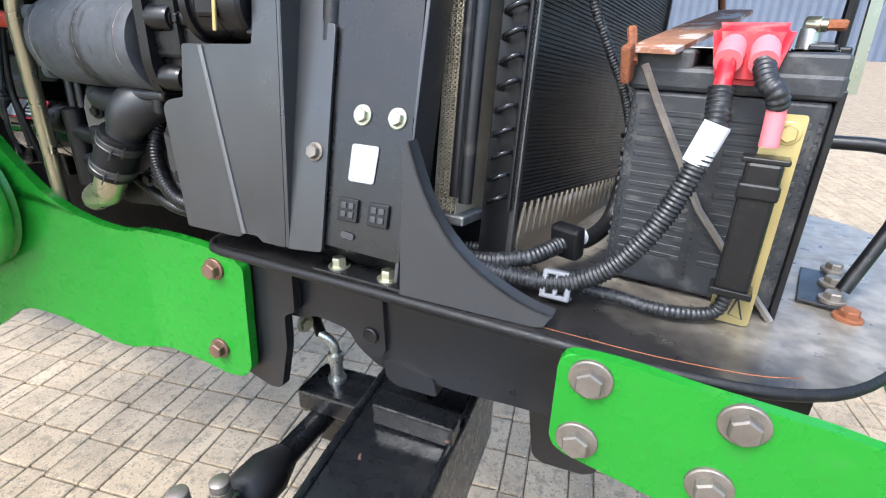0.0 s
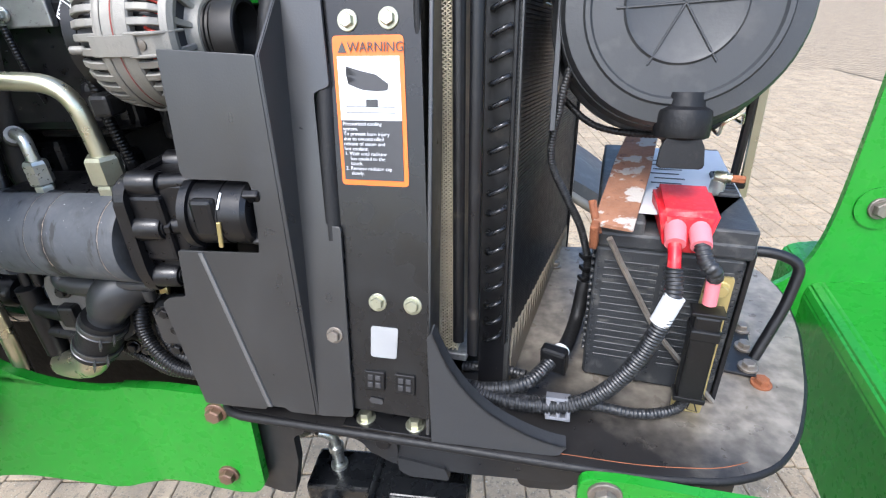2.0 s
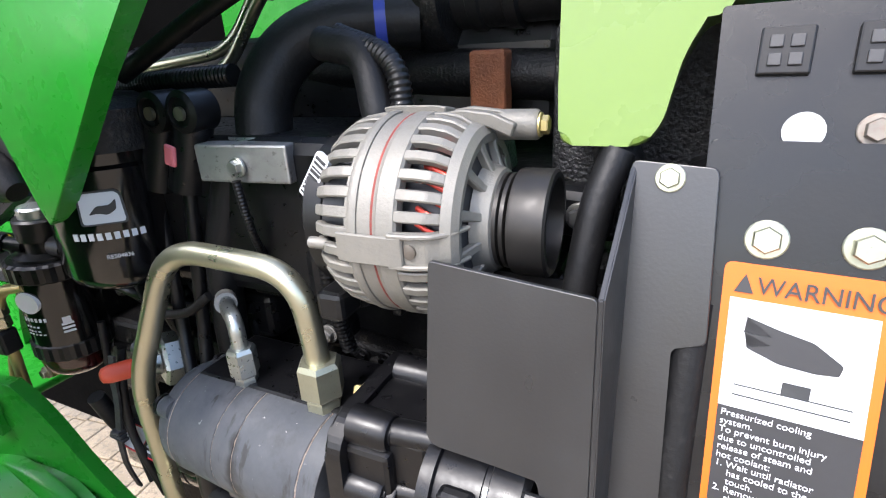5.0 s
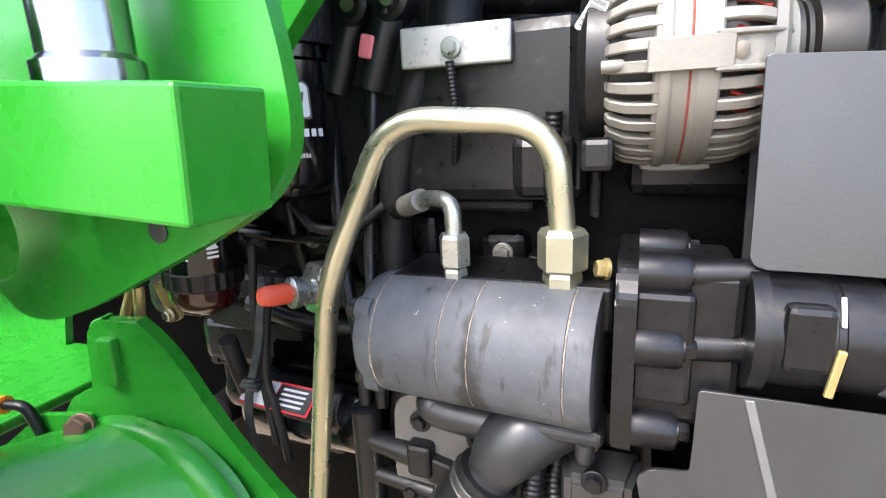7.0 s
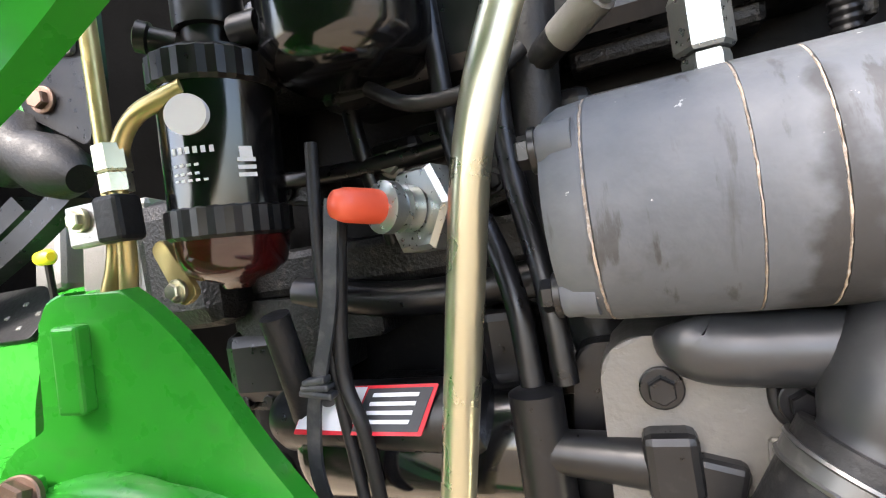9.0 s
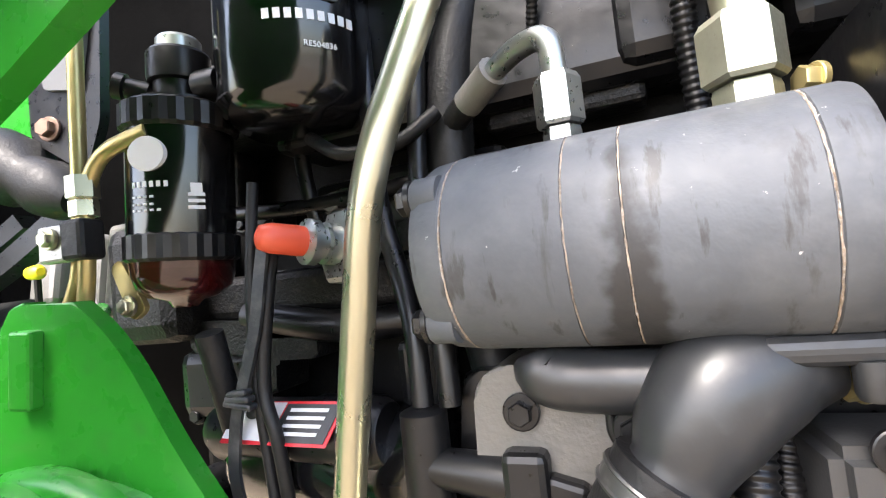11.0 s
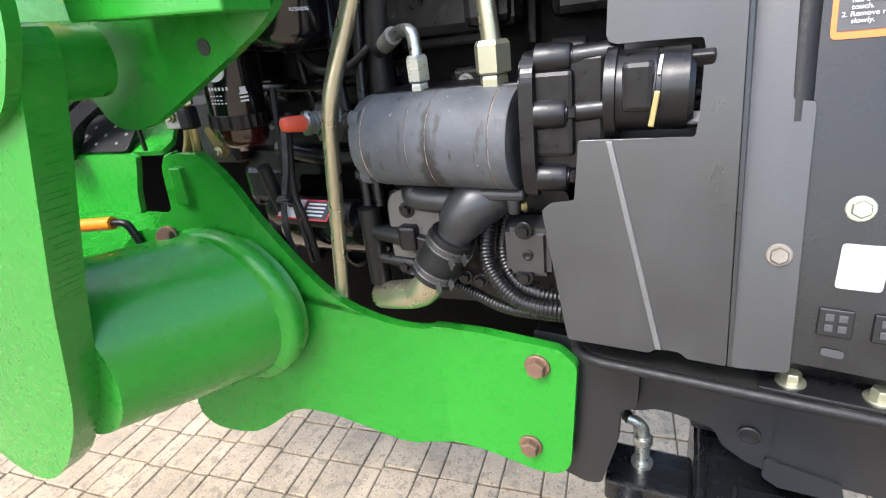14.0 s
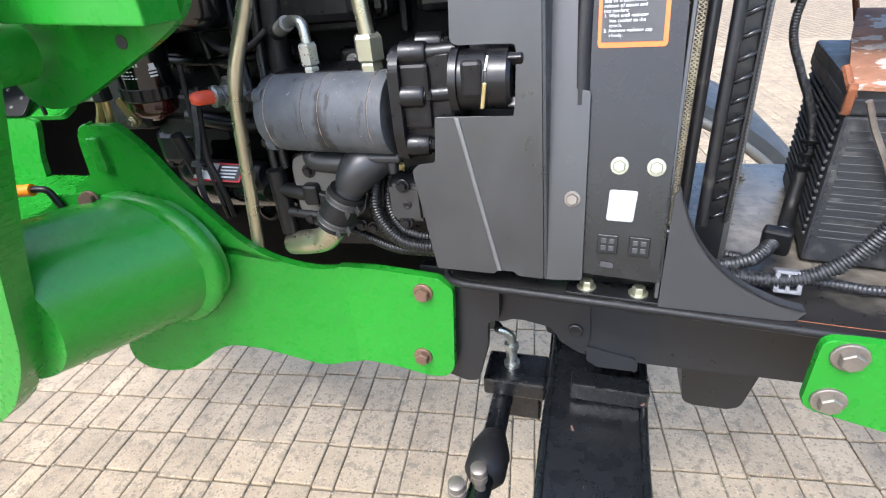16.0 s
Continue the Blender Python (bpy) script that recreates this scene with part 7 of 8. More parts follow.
# ribbed and plain hoses over the engine
hs = [("ribbed_hose", "corrugated", [(-0.62, 0.14, 1.70), (-0.50, 0.13, 1.712), (-0.40, 0.14, 1.716)], 0.0095),
      ("heater_hose", "plain", [(-0.395, 0.12, 1.66), (-0.425, 0.11, 1.56), (-0.430, 0.105, 1.46), (-0.415, 0.10, 1.38), (-0.40, 0.10, 1.30)], 0.0155),
      ("coolant_hose", "plain", [(-0.30, 0.13, 1.735), (-0.26, 0.12, 1.725), (-0.245, 0.11, 1.69), (-0.24, 0.11, 1.66)], 0.012),
      ("ribbed_lead", "corrugated", [(-0.285, 0.13, 1.74), (-0.235, 0.115, 1.72), (-0.225, 0.11, 1.68)], 0.008),
      ("ribbed_lead", "corrugated", [(-0.288, 0.085, 1.60), (-0.290, 0.09, 1.55), (-0.288, 0.10, 1.50)], 0.0065),
      ("breather_hose", "plain", [(-0.50, 0.11, 1.72), (-0.393, 0.12, 1.765), (-0.314, 0.125, 1.790), (-0.25, 0.15, 1.80), (-0.16, 0.24, 1.81)], 0.0075),
      ("drain_hose", "plain", [(-0.580, 0.045, 1.41), (-0.583, 0.06, 1.36), (-0.60, 0.09, 1.30)], 0.0085),
      ("wire_lead", "plain", [(-0.545, 0.055, 1.50), (-0.548, 0.050, 1.44), (-0.552, 0.052, 1.38), (-0.548, 0.055, 1.30)], 0.0036),
      ("wire_lead", "plain", [(-0.535, 0.060, 1.47), (-0.538, 0.052, 1.43), (-0.545, 0.050, 1.375), (-0.538, 0.05, 1.34), (-0.54, 0.06, 1.28)], 0.0042),
      ("curved_lead", "plain", [(-0.52, 0.085, 1.53), (-0.49, 0.075, 1.512), (-0.455, 0.08, 1.513), (-0.43, 0.09, 1.53)], 0.0045)]
for nm, kind_, pts, r in hs:
    t = thing(nm, {"corrugated": "black ribbed plastic loom over the engine", "plain": "black rubber hose beside the engine"}[kind_], "hose", pts[0])
    part("tube", corrugated(pts, r) if kind_ == "corrugated" else hose(pts, r), PLASTIC if kind_ == "corrugated" else RUBBER, t, smooth=60)

tie = thing("flat_lead", "grey flat rubber lead tied in a knot", "lead", (-0.56, 0.045, 1.37))
for pts in ([(-0.533, 0.048, 1.468), (-0.537, 0.045, 1.440), (-0.543, 0.044, 1.410), (-0.556, 0.044, 1.375)], [(-0.558, 0.044, 1.372), (-0.566, 0.046, 1.350), (-0.570, 0.047, 1.320), (-0.566, 0.050, 1.290)]):
    bm = bmesh.new()
    rr_ = []
    for p in catmull(pts, 6):
        rr_.append([bm.verts.new(p + Vector(q)) for q in ((-0.0042, -0.0012, 0), (0.0042, -0.0012, 0), (0.0042, 0.0012, 0), (-0.0042, 0.0012, 0))])
    for a_, b_ in zip(rr_, rr_[1:]):
        for k in range(4):
            bm.faces.new((a_[k], a_[(k + 1) % 4], b_[(k + 1) % 4], b_[k]))
    bm.faces.new(rr_[0]), bm.faces.new(rr_[-1][::-1])
    part("ribbon", bm, BATT, tie)
for k in range(3):
    bm = bmesh.new()
    box(bm, at(-0.558, 0.043, 1.366 + 0.0035 * k, ry=8 - 7 * k), 0.021 - 0.003 * k, 0.008, 0.004, 0.0015)
    part("knot_turn", bm, BATT, tie)

# twin black tubes running down into a coolant fitting
tubes = thing("coolant_tubes", "pair of glossy black steel tubes in a moulded fitting", "coolant tubes", (-0.44, 0.05, 1.28))
for dx in (0.0, 0.020):
    pts = [Vector(q) for q in ((-0.484 + dx * 2.2, 0.104, 1.63), (-0.476 + dx * 1.4, 0.088, 1.48), (-0.447 + dx * 0.8, 0.062, 1.405), (-0.445 + dx * 0.8, 0.058, 1.36))]
    part("tube", sweep(bmesh.new(), rounded(pts, 0.03), 0.0062, 12), CASTSMOOTH, tubes, smooth=60)
bm = bmesh.new()
lathe(bm, at(-0.444, 0.055, 1.262), [(0.013, 0), (0.013, 0.096), (0.009, 0.098)], 24)
part("moulded_body", bm, PLASTIC, tubes, smooth=40)
part("side_arm", sweep(bmesh.new(), [Vector((-0.440, 0.053, 1.330)), Vector((-0.395, 0.050, 1.326))], [0.010, 0.012], 18), PLASTIC, tubes, smooth=60)
bm = bmesh.new()
box(bm, at(-0.388, 0.048, 1.328), 0.022, 0.024, 0.030, 0.004)
box(bm, at(-0.372, 0.046, 1.318, ry=15), 0.020, 0.012, 0.024, 0.003)
part("connector", bm, PLASTIC, tubes)
part("lower_arm", sweep(bmesh.new(), [Vector((-0.435, 0.053, 1.296)), Vector((-0.380, 0.050, 1.292))], 0.008, 14), PLASTIC, tubes, smooth=60)

# injector-line ports
ports = thing("return_line_ports", "pair of round black rubber line ports with brass centres", "line ports", (-0.45, 0.11, 1.66))
for x in (-0.452, -0.417):
    bm = bmesh.new()
    lathe(bm, Matrix.Translation((x, 0.098, 1.691)) @ pose(0, 0, 0, 90), [(0.017, -0.02), (0.017, 0.004), (0.012, 0.006), (0.011, 0.003), (0.006, 0.003)], 24)
    b_ = part("port", bm, PLASTIC, ports, smooth=40)
    bm = bmesh.new()
    lathe(bm, Matrix.Translation((x, 0.094, 1.690)) @ pose(0, 0, 0, 90), [(0.0055, 0), (0.0055, 0.003)], 14)
    part("brass_centre", bm, YZINC, b_)
    part("drop_tube", sweep(bmesh.new(), [Vector((x - 0.004, 0.110, 1.688)), Vector((x - 0.026, 0.104, 1.625))], 0.0155, 18), PLASTIC, ports, smooth=60)
bm = bmesh.new()
box(bm, at(-0.436, 0.090, 1.657, ry=15), 0.012, 0.004, 0.018, 0.002)
part("torn_label", bm, PINK, ports, "torn pale label")

# yellow pipes behind the mast
for k, (dy, dz) in enumerate(((0.0, 0.0), (0.012, 0.022))):
    t = thing("steel_line", "long yellow-plated steel line above the engine", "steel line", (-0.40, 0.2, 1.80), "steel lines")
    pts = [Vector(q) for q in ((-0.60, 0.17 + dy, 1.70 + dz), (-0.475, 0.20 + dy, 1.715 + dz), (-0.400, 0.20 + dy, 1.795 + dz), (-0.31, 0.22 + dy, 1.810 + dz), (-0.10, 0.40 + dy, 1.835 + dz), (0.0, 0.42, 1.82))]
    part("tube", sweep(bmesh.new(), rounded(pts, 0.03), 0.006, 10), YZINC, t, smooth=60)
    bolt(t, (-0.395 + 0.035 * k, 0.192, 1.782 + 0.012 * k), (0, -1, 0), 0.010, YZINC)

# ---- coolant expansion tank ----
tank = thing("coolant_tank", "translucent coolant tank half full of green coolant with a green cap", "coolant tank", (-0.05, 0.12, 1.67))
TK = basis((-0.094, 0.098, 1.672), (1, 0.02, 0), (-0.02, 0.16, 1))
low_o = fillet([(-0.026, 0.0), (0.018, 0.0), (0.027, 0.012), (0.034, 0.046), (0.046, 0.070), (0.100, 0.072), (0.150, 0.084), (0.152, 0.098), (-0.030, 0.104), (-0.028, 0.03)], 0.008, 4)
bm = bmesh.new()
plate(bm, TK, low_o, 0.10, 0.004)
part("filled_part", bm, COOLANT, tank, "lower part filled with green coolant")
bm = bmesh.new()
plate(bm, TK @ at(0, -0.002, 0), fillet([(-0.032, 0.104), (0.153, 0.098), (0.153, 0.150), (0.05, 0.158), (0.048, 0.118), (-0.032, 0.120)], 0.006, 3), 0.11, 0.004)
up_t = part("empty_part", bm, TANKTOP, tank, "milky upper part")
for k in range(8):
    bm = bmesh.new()
    box(bm, TK @ at(0.066 + 0.011 * k, 0.052, 0.155), 0.005, 0.095, 0.006, 0.002)
    part("rib", bm, TANKTOP, up_t)
bm = bmesh.new()
seg = 20
lathe(bm, TK @ at(0.006, 0.045, 0.112), [(0.034, 0.0), (0.034, 0.006), (0.031, 0.008), (0.024, 0.036), (0.020, 0.038), (0.008, 0.038)], 10)
part("cap", bm, CAPGREEN, tank)
bm = bmesh.new()
box(bm, TK @ at(0.006, 0.045, 0.152), 0.014, 0.008, 0.005, 0.001)
part("cap_mark", bm, RED, tank)
bm = bmesh.new()
lathe(bm, TK @ at(0.006, 0.02, -0.006), [(0.012, -0.012), (0.014, 0.0), (0.010, 0.008)], 18)
part("outlet", bm, RUBBER, tank, smooth=40)

bra = thing("cooler_top_bracket", "black bent bracket with bright worn edges above the radiator", "bracket", (0.06, 0.12, 1.72))
CK = basis((0.036, 0.100, 1.690), (0.42, 0.9, 0.02), (0, 0.06, 1))
bm = bmesh.new()
plate(bm, CK, fillet([(0, 0), (0.20, 0.01), (0.22, 0.155), (0.085, 0.150), (0.0, 0.105)], 0.006), 0.004, 0.001)
part("cheek", bm, SATIN, bra)
bm = sweep(bmesh.new(), [CK @ Vector(q) for q in ((0.0, -0.001, 0.105), (0.085, -0.001, 0.150), (0.16, -0.001, 0.153))], 0.0022, 6)
part("worn_edge", bm, ALUPLATE, bra, "bright worn edge")
bm = sweep(bmesh.new(), [CK @ Vector(q) for q in ((0.012, -0.002, 0.030), (0.10, -0.002, 0.085))], 0.0016, 6)
part("stiffening_rib", bm, ALUPLATE, bra, "bright worn rib")
bm = bmesh.new()
box(bm, at(0.095, 0.175, 1.785, rz=20), 0.016, 0.012, 0.060, 0.002)
part("terminal_strip", bm, YPLATE, bra)
for k in range(3):
    bolt(bra, (0.095, 0.168, 1.765 + 0.018 * k), (0, -1, 0), 0.007, ZINC)
bm = bmesh.new()
box(bm, CO @ at(0.000, 0.255, 0.545), 0.006, 0.31, 0.14, 0.002)
part("screen", bm, FINBLACK, bra)

# far side of the engine bay and cab
hood = thing("far_hood_panel", "green far-side hood panel behind the engine", "hood panel", (-0.2, 0.62, 1.4))
bm = bmesh.new()
box(bm, at(-0.40, 0.62, 1.70), 1.0, 0.012, 0.62, 0.003)
part("panel", bm, GREEN, hood)
for x_ in (-0.65, -0.2):
    part("stay", sweep(bmesh.new(), [Vector((x_, 0.50, 1.50)), Vector((x_, 0.62, 1.52))], 0.008, 8), BLACK, hood)

cab = thing("cab_floor", "green cab floor with a riser and drain holes behind the loader", "cab floor", (-1.2, 0.1, 1.27))
bm = bmesh.new()
box(bm, at(-1.42, 0.0, 1.268), 1.0, 0.42, 0.016, 0.004)
part("floor_plate", bm, GREEN, cab)
bm = bmesh.new()
plate(bm, at(-1.04, 0.195, 1.27), fillet([(-0.9, 0.0), (-0.045, 0.0), (-0.032, 0.05), (-0.012, 0.09), (0.0, 0.118), (-0.02, 0.124), (-0.9, 0.124)], 0.012, 4), 0.012, 0.002)
part("riser", bm, GREEN, cab)
bm = bmesh.new()
plate(bm, basis((-1.06, 0.21, 1.395), (1, 0.05, 0), (0, 0.6, 0.3)), fillet([(-0.9, 0.0), (0.07, 0.0), (0.075, 0.03), (0.02, 0.11), (-0.06, 0.13), (-0.9, 0.13)], 0.01, 3), 0.010, 0.001)
part("ledge", bm, GREEN, cab)
# Added sheet: stands in for the dark, shaded depth behind the cab.
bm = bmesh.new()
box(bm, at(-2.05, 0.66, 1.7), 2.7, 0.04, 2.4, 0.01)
part("dark_firewall", bm, DARKBACK, cab)
bm = bmesh.new()
box(bm, at(-1.43, 0.30, 1.80), 0.55, 0.02, 0.30, 0.006)
part("side_panel", bm, GREEN, cab)
bm = bmesh.new()
plate(bm, at(0, 0.205, 0), fillet([(-0.99, 1.715), (-0.925, 1.70), (-0.885, 1.86), (-0.99, 1.88)], 0.008), 0.006, 0.001)
part("grey_plate", bm, RIBGREY, cab, "pale grey access plate")
bm = bmesh.new()
plate(bm, at(0, 0.212, 0), fillet([(-1.03, 1.66), (-0.93, 1.60), (-0.90, 1.66), (-0.88, 1.88), (-1.03, 1.90)], 0.01), 0.012, 0.002)
part("column_bracket", bm, CASTSMOOTH, cab)
bolt(cab, (-0.985, 0.208, 1.665), (0.2, -1, 0), 0.020, BROWN)
bm = bmesh.new()
lathe(bm, basis((-0.935, 0.20, 1.565), (0, 1, 0), (-0.85, 0, 0.45)), [(0.016, 0), (0.030, 0.02), (0.036, 0.05), (0.030, 0.09), (0.045, 0.11), (0.045, 0.16)], 28)
part("rubber_boot", bm, RUBBER, cab, "black rubber steering boot", smooth=50)
for x_, z_, h_ in ((-1.10, 1.47, 0.12), (-1.03, 1.47, 0.14), (-1.20, 1.50, 0.14)):
    bm = bmesh.new()
    box(bm, at(x_, 0.34, z_ + 0.02, rx=-8), 0.062, 0.05, h_, 0.010)
    part("grey_housing", bm, GREYCAST, cab)
for k in range(8):
    bm = bmesh.new()
    lathe(bm, at(-1.34 + 0.045 * (k // 2), 0.03 + 0.06 * (k % 2), 1.2765), [(0.012, 0), (0.012, 0.0006)], 14)
    part("drain_hole", bm, INK, cab)
for dx in (0.0, 0.105):
    ped = thing("pedal", "black foot pedal arm bent from flat bar", "pedal", (-1.35 + dx, 0.2, 1.40), "pedals")
    bm = bmesh.new()
    line = catmull([(-1.06 + dx * 0.8, 0.22, 1.56), (-1.15 + dx * 0.9, 0.205, 1.512), (-1.275 + dx, 0.195, 1.462), (-1.305 + dx, 0.19, 1.43), (-1.34 + dx, 0.185, 1.395)], 6)
    rr_ = []
    for i, p in enumerate(line):
        rr_.append([bm.verts.new(p + Vector(q)) for q in ((-0.010, -0.012, 0.010), (-0.010, 0.012, 0.010), (0.010, 0.012, -0.010), (0.010, -0.012, -0.010))])
    for a_, b_ in zip(rr_, rr_[1:]):
        for k in range(4):
            bm.faces.new((a_[k], a_[(k + 1) % 4], b_[(k + 1) % 4], b_[k]))
    bm.faces.new(rr_[0]), bm.faces.new(rr_[-1][::-1])
    part("arm", bm, CASTSMOOTH, ped)
    bm = bmesh.new()
    box(bm, at(-1.335 + dx, 0.165, 1.402, rx=35), 0.070, 0.06, 0.014, 0.004)
    part("pad", bm, RUBBER, ped)
# Added wall: blocks sky light from the left and darkens the background there.
body = thing("light_block_wall", "added dark wall that blocks sky light left of the engine bay", "cab wall", (-1.85, 0.3, 0.4), kind="structure")
bm = bmesh.new()
box(bm, at(-1.96, 0.02, 2.10), 0.06, 1.22, 1.60, 0.01)
part("wall", bm, BLACK, body)

mat = thing("rubber_mat", "black perforated rubber mat on the cab ledge", "rubber mat", (-1.2, 0.22, 1.40))
bm = bmesh.new()
plate(bm, basis((-1.22, 0.200, 1.399), (1, 0, 0), (0, 0.45, 0.5)), fillet([(-0.22, 0.0), (0.15, 0.0), (0.155, 0.05), (0.10, 0.085), (-0.22, 0.085)], 0.01, 3), 0.006, 0.001)
part("sheet", bm, RUBBER, mat)
for k in range(14):
    bm = bmesh.new()
    box(bm, basis((-1.36 + 0.021 * k, 0.213 + 0.012 * (k % 3), 1.412 + 0.014 * (k % 3)), (1, 0, 0), (0, 0.45, 0.5)), 0.008, 0.004, 0.006, 0.001, 1)
    part("stud", bm, GREYCAST, mat)
lev = thing("orange_lever", "small lever with an orange grip beside the bracket", "lever", (-0.77, -0.03, 1.33))
part("grip", sweep(bmesh.new(), [Vector((-0.815, -0.055, 1.360)), Vector((-0.765, -0.045, 1.362))], 0.0085, 14), ORANGEKNOB, lev, smooth=60)
part("rod", sweep(bmesh.new(), rounded([Vector(q) for q in ((-0.77, -0.046, 1.362), (-0.745, -0.04, 1.362), (-0.738, -0.035, 1.325))], 0.01), 0.005, 10), PLASTIC, lev, smooth=60)

knob = thing("yellow_knob", "small yellow knob on a thin black stalk", "knob", (-1.0, 0.2, 1.4))
bm = bmesh.new()
lathe(bm, basis((-1.000, 0.19, 1.488), (0, 0, 1), (1, -0.1, -0.15)), [(0.005, -0.014), (0.008, -0.010), (0.009, 0.008), (0.005, 0.013)], 16)
part("grip", bm, YELLOW, knob, smooth=50)
part("stalk", sweep(bmesh.new(), [Vector((-1.0, 0.192, 1.482)), Vector((-1.012, 0.20, 1.40))], 0.004, 8), PLASTIC, knob)

# far front mudguard, seen past the battery
fender = thing("mudguard", "dark grey curved front mudguard with a pale rolled lip", "mudguard", (0.1, 0.95, 1.1))
bm = bmesh.new()
rows_ = []
for k in range(25):
    a_ = radians(10 + 85 * k / 24)
    rows_.append([bm.verts.new((-0.05 + r_ * math.cos(a_), y_, 0.55 + r_ * math.sin(a_))) for r_, y_ in ((0.690, 0.86), (0.73, 0.87), (0.75, 0.95), (0.75, 1.20), (0.73, 1.24), (0.722, 1.23), (0.735, 1.19), (0.735, 0.96), (0.715, 0.885))])
for a_, b_ in zip(rows_, rows_[1:]):
    for k in range(9):
        bm.faces.new((a_[k], a_[(k + 1) % 9], b_[(k + 1) % 9], b_[k]))
bm.faces.new(rows_[0]), bm.faces.new(rows_[-1][::-1])
part("guard", bm, AIR, fender, smooth=50)
bm = sweep(bmesh.new(), [Vector((-0.05 + 0.692 * math.cos(radians(q)), 0.86, 0.55 + 0.692 * math.sin(radians(q)))) for q in range(10, 96, 5)], 0.012, 10)
part("lip", bm, ALU, fender, "pale rolled lip", smooth=60)
part("stay", sweep(bmesh.new(), rounded([Vector(q) for q in ((0.15, 1.05, 1.262), (0.15, 0.90, 1.15), (0.22, 0.58, 1.08), (0.33, 0.44, 1.13))], 0.04), 0.016, 12), BLACK, fender, smooth=60)

# ---- distance ----
wallm = material("blue_grey_cladding", (0.085, 0.105, 0.145), 0.5, vary=0.15, scale=1.0)
shed = thing("shed", "long blue-grey profiled metal shed across the yard", "shed", (10, 62, 0))
bm = bmesh.new()
n = 300
va, vb = [], []
for k in range(n):
    x = -60 + 0.4 * k
    d = 0.10 if (k % 2) else 0.0
    va.append(bm.verts.new((x, 62 + d, 0)))
    vb.append(bm.verts.new((x, 62 + d, 12.0)))
for k in range(n - 1):
    bm.faces.new((va[k], va[k + 1], vb[k + 1], vb[k]))
part("cladding", bm, wallm, shed)
bm = bmesh.new()
box(bm, at(0, 65, 12.3, rx=6), 120, 6.4, 0.15)
part("roof", bm, wallm, shed)

# ---- pavers ----
cos3, sin3 = math.cos(radians(6.2)), math.sin(radians(6.2))
stones = []
for wid in (0.1455, 0.0805):
    pm = bpy.data.meshes.new("paver")
    bm = bmesh.new()
    box(bm, at(0, 0, -0.012), wid, 0.1765, 0.024, 0.004, 1)
    bm.to_mesh(pm)
    bm.free()
    pm.materials.append(PAVER)
    stones.append(pm)


def paver_pose(i, j):
    """Wide and narrow columns by turns; the cross joints keep roughly to rows."""
    rng = random.Random(i * 7919 + j * 104729)
    col = random.Random(i * 31 + 5).uniform(-0.010, 0.010)
    x, y = 0.2345 * (i // 2) + (0.1175 if i % 2 else 0.0), 0.183 * j + 0.06 + col
    return (cos3 * x - sin3 * y, sin3 * x + cos3 * y, rng.uniform(-0.0022, 0.0022)), rng.uniform(-0.9, 0.9)


near = []
for j in range(-11, 49):
    for i in range(-52, 58):
        (x, y, z), r = paver_pose(i, j)
        d = ((x + 0.8) ** 2 * 0.35 + (y - 0.45) ** 2)
        near.append((d, x, y, z, r, i % 2))
near.sort()
for d, x, y, z, r, narrow in near[:300]:
    o_ = new("paver", stones[narrow])
    o_.parent = ground
    o_.matrix_basis = at(x, y, z, rz=6.2 + r)
verts, faces = [], []
tmpl = [[v.co.copy() for v in pm.vertices] for pm in stones]
tf = [tuple(p.vertices) for p in stones[0].polygons]
for d, x, y, z, r, narrow in near[300:]:
    m = at(x, y, z, rz=6.2 + r)
    b0 = len(verts)
    verts += [tuple(m @ c) for c in tmpl[narrow]]
    faces += [tuple(b0 + k for k in f) for f in tf]
me = bpy.data.meshes.new("paving")
me.from_pydata(verts, [], faces)
me.materials.append(PAVER)
pv = new("paving", me)
pv.parent = ground
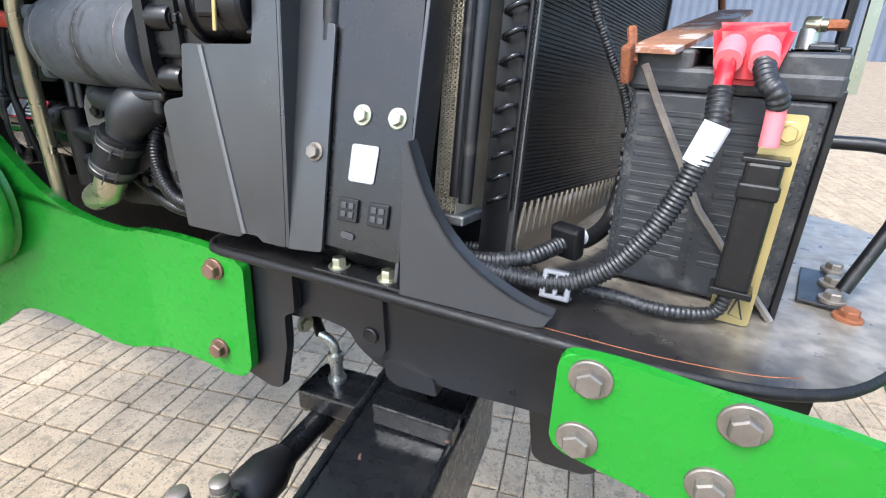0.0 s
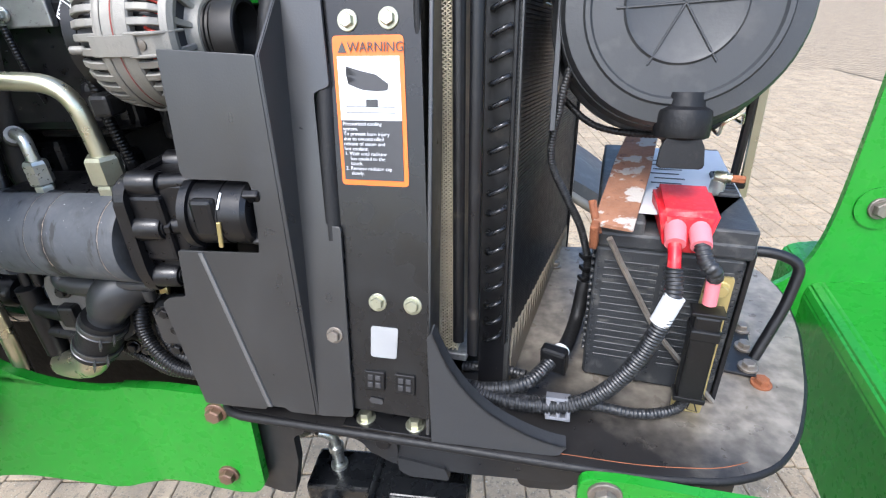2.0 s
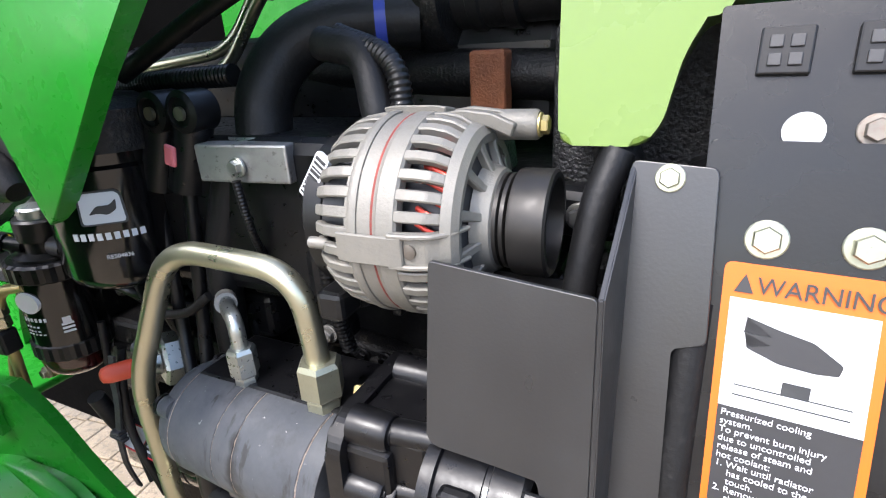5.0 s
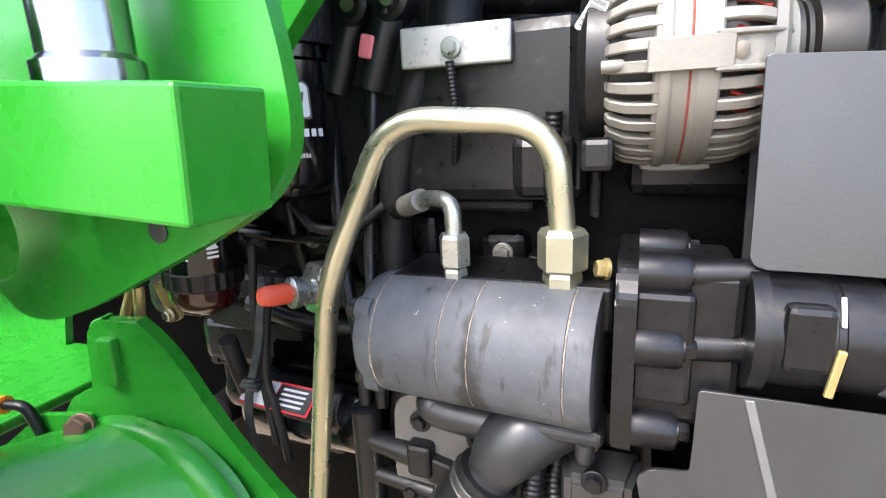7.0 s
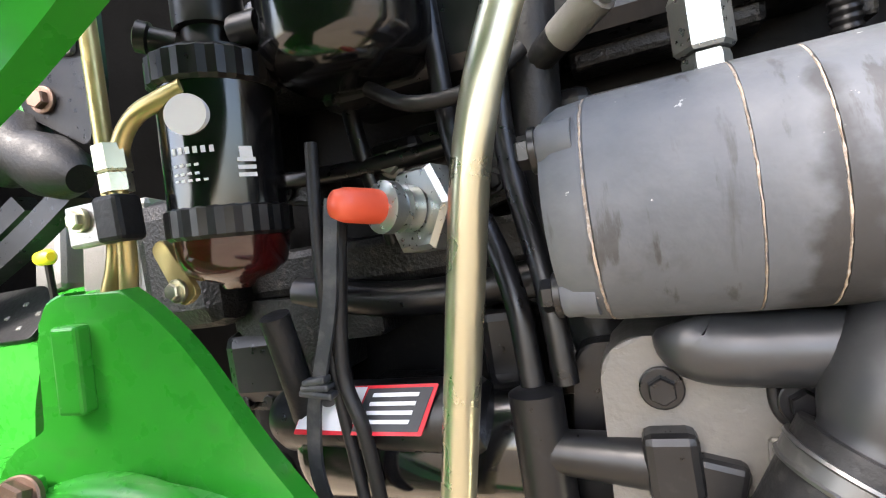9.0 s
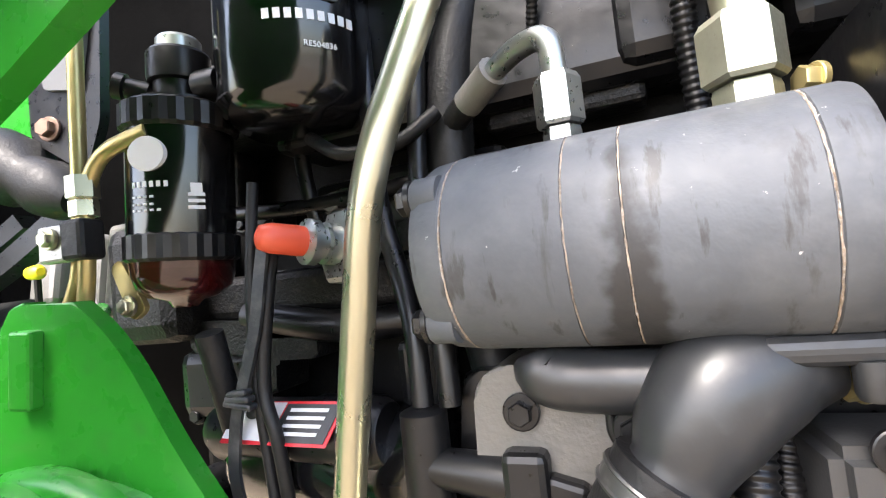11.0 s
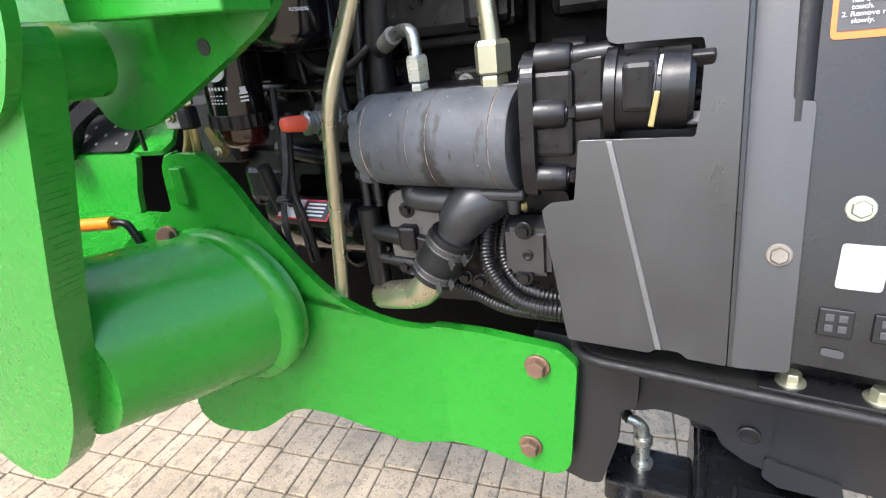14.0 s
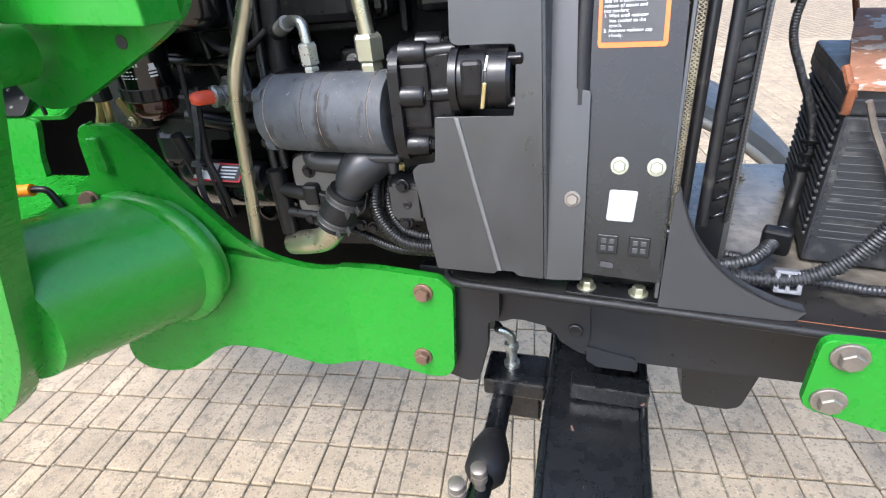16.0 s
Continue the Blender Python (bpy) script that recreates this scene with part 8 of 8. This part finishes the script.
tagged(pv, "pale concrete pavers further out", kind="stuff")
# outer paving as four sheets round the laid field
FAR = far_paving()
for k, (x0, x1, y0, y1) in enumerate(((-60, 60, 8.85, 60), (-60, 60, -60, -1.95), (-60, -6.2, -1.95, 8.85), (6.8, 60, -1.95, 8.85))):
    bm = bmesh.new()
    c = [(x0, y0), (x1, y0), (x1, y1), (x0, y1)]
    bm.faces.new([bm.verts.new((cos3 * x - sin3 * y, sin3 * x + cos3 * y, -0.0015 - 0.0005 * k)) for x, y in c])
    me = bpy.data.meshes.new("outer_paving")
    bm.to_mesh(me)
    bm.free()
    me.materials.append(FAR)
    ob = new("outer_paving", me)
    ob.parent = ground
    tagged(ob, "pale concrete paving stretching away", kind="stuff")

# small stones and grit lying in and beside the joints
rng = random.Random(5)
verts, faces = [], []
for k in range(2600):
    i_, j_ = rng.randint(-22, 10), rng.randint(-3, 13)
    (px_, py_, _), _ = paver_pose(i_, j_)
    x = px_ + ((0.041 if i_ % 2 else 0.074) if k % 2 else rng.uniform(-0.05, 0.05)) + rng.gauss(0, 0.006)
    y = py_ + (rng.uniform(-0.09, 0.09) if k % 2 else 0.0915) + rng.gauss(0, 0.006)
    q = rng.uniform(0.0012, 0.0038)
    b0 = len(verts)
    for dx, dy, dz in ((1, 0, 0.2), (0, 1, 0.1), (-1, 0, 0.3), (0, -1, 0), (0.1, 0.1, 0.9), (0, 0, -0.6)):
        verts.append((x + q * dx * rng.uniform(0.6, 1.3), y + q * dy * rng.uniform(0.6, 1.3), 0.001 + q * dz))
    for f in ((0, 1, 4), (1, 2, 4), (2, 3, 4), (3, 0, 4), (1, 0, 5), (2, 1, 5), (3, 2, 5), (0, 3, 5)):
        faces.append(tuple(b0 + v for v in f))
GRIT = material("pale_grit", (0.42, 0.38, 0.31), 0.9, vary=0.5, scale=60)
me = bpy.data.meshes.new("grit")
me.from_pydata(verts, [], faces)
me.materials.append(GRIT)
gr_ = new("grit", me)
tagged(gr_, "pale grit scattered along the paver joints", "grit", kind="stuff")
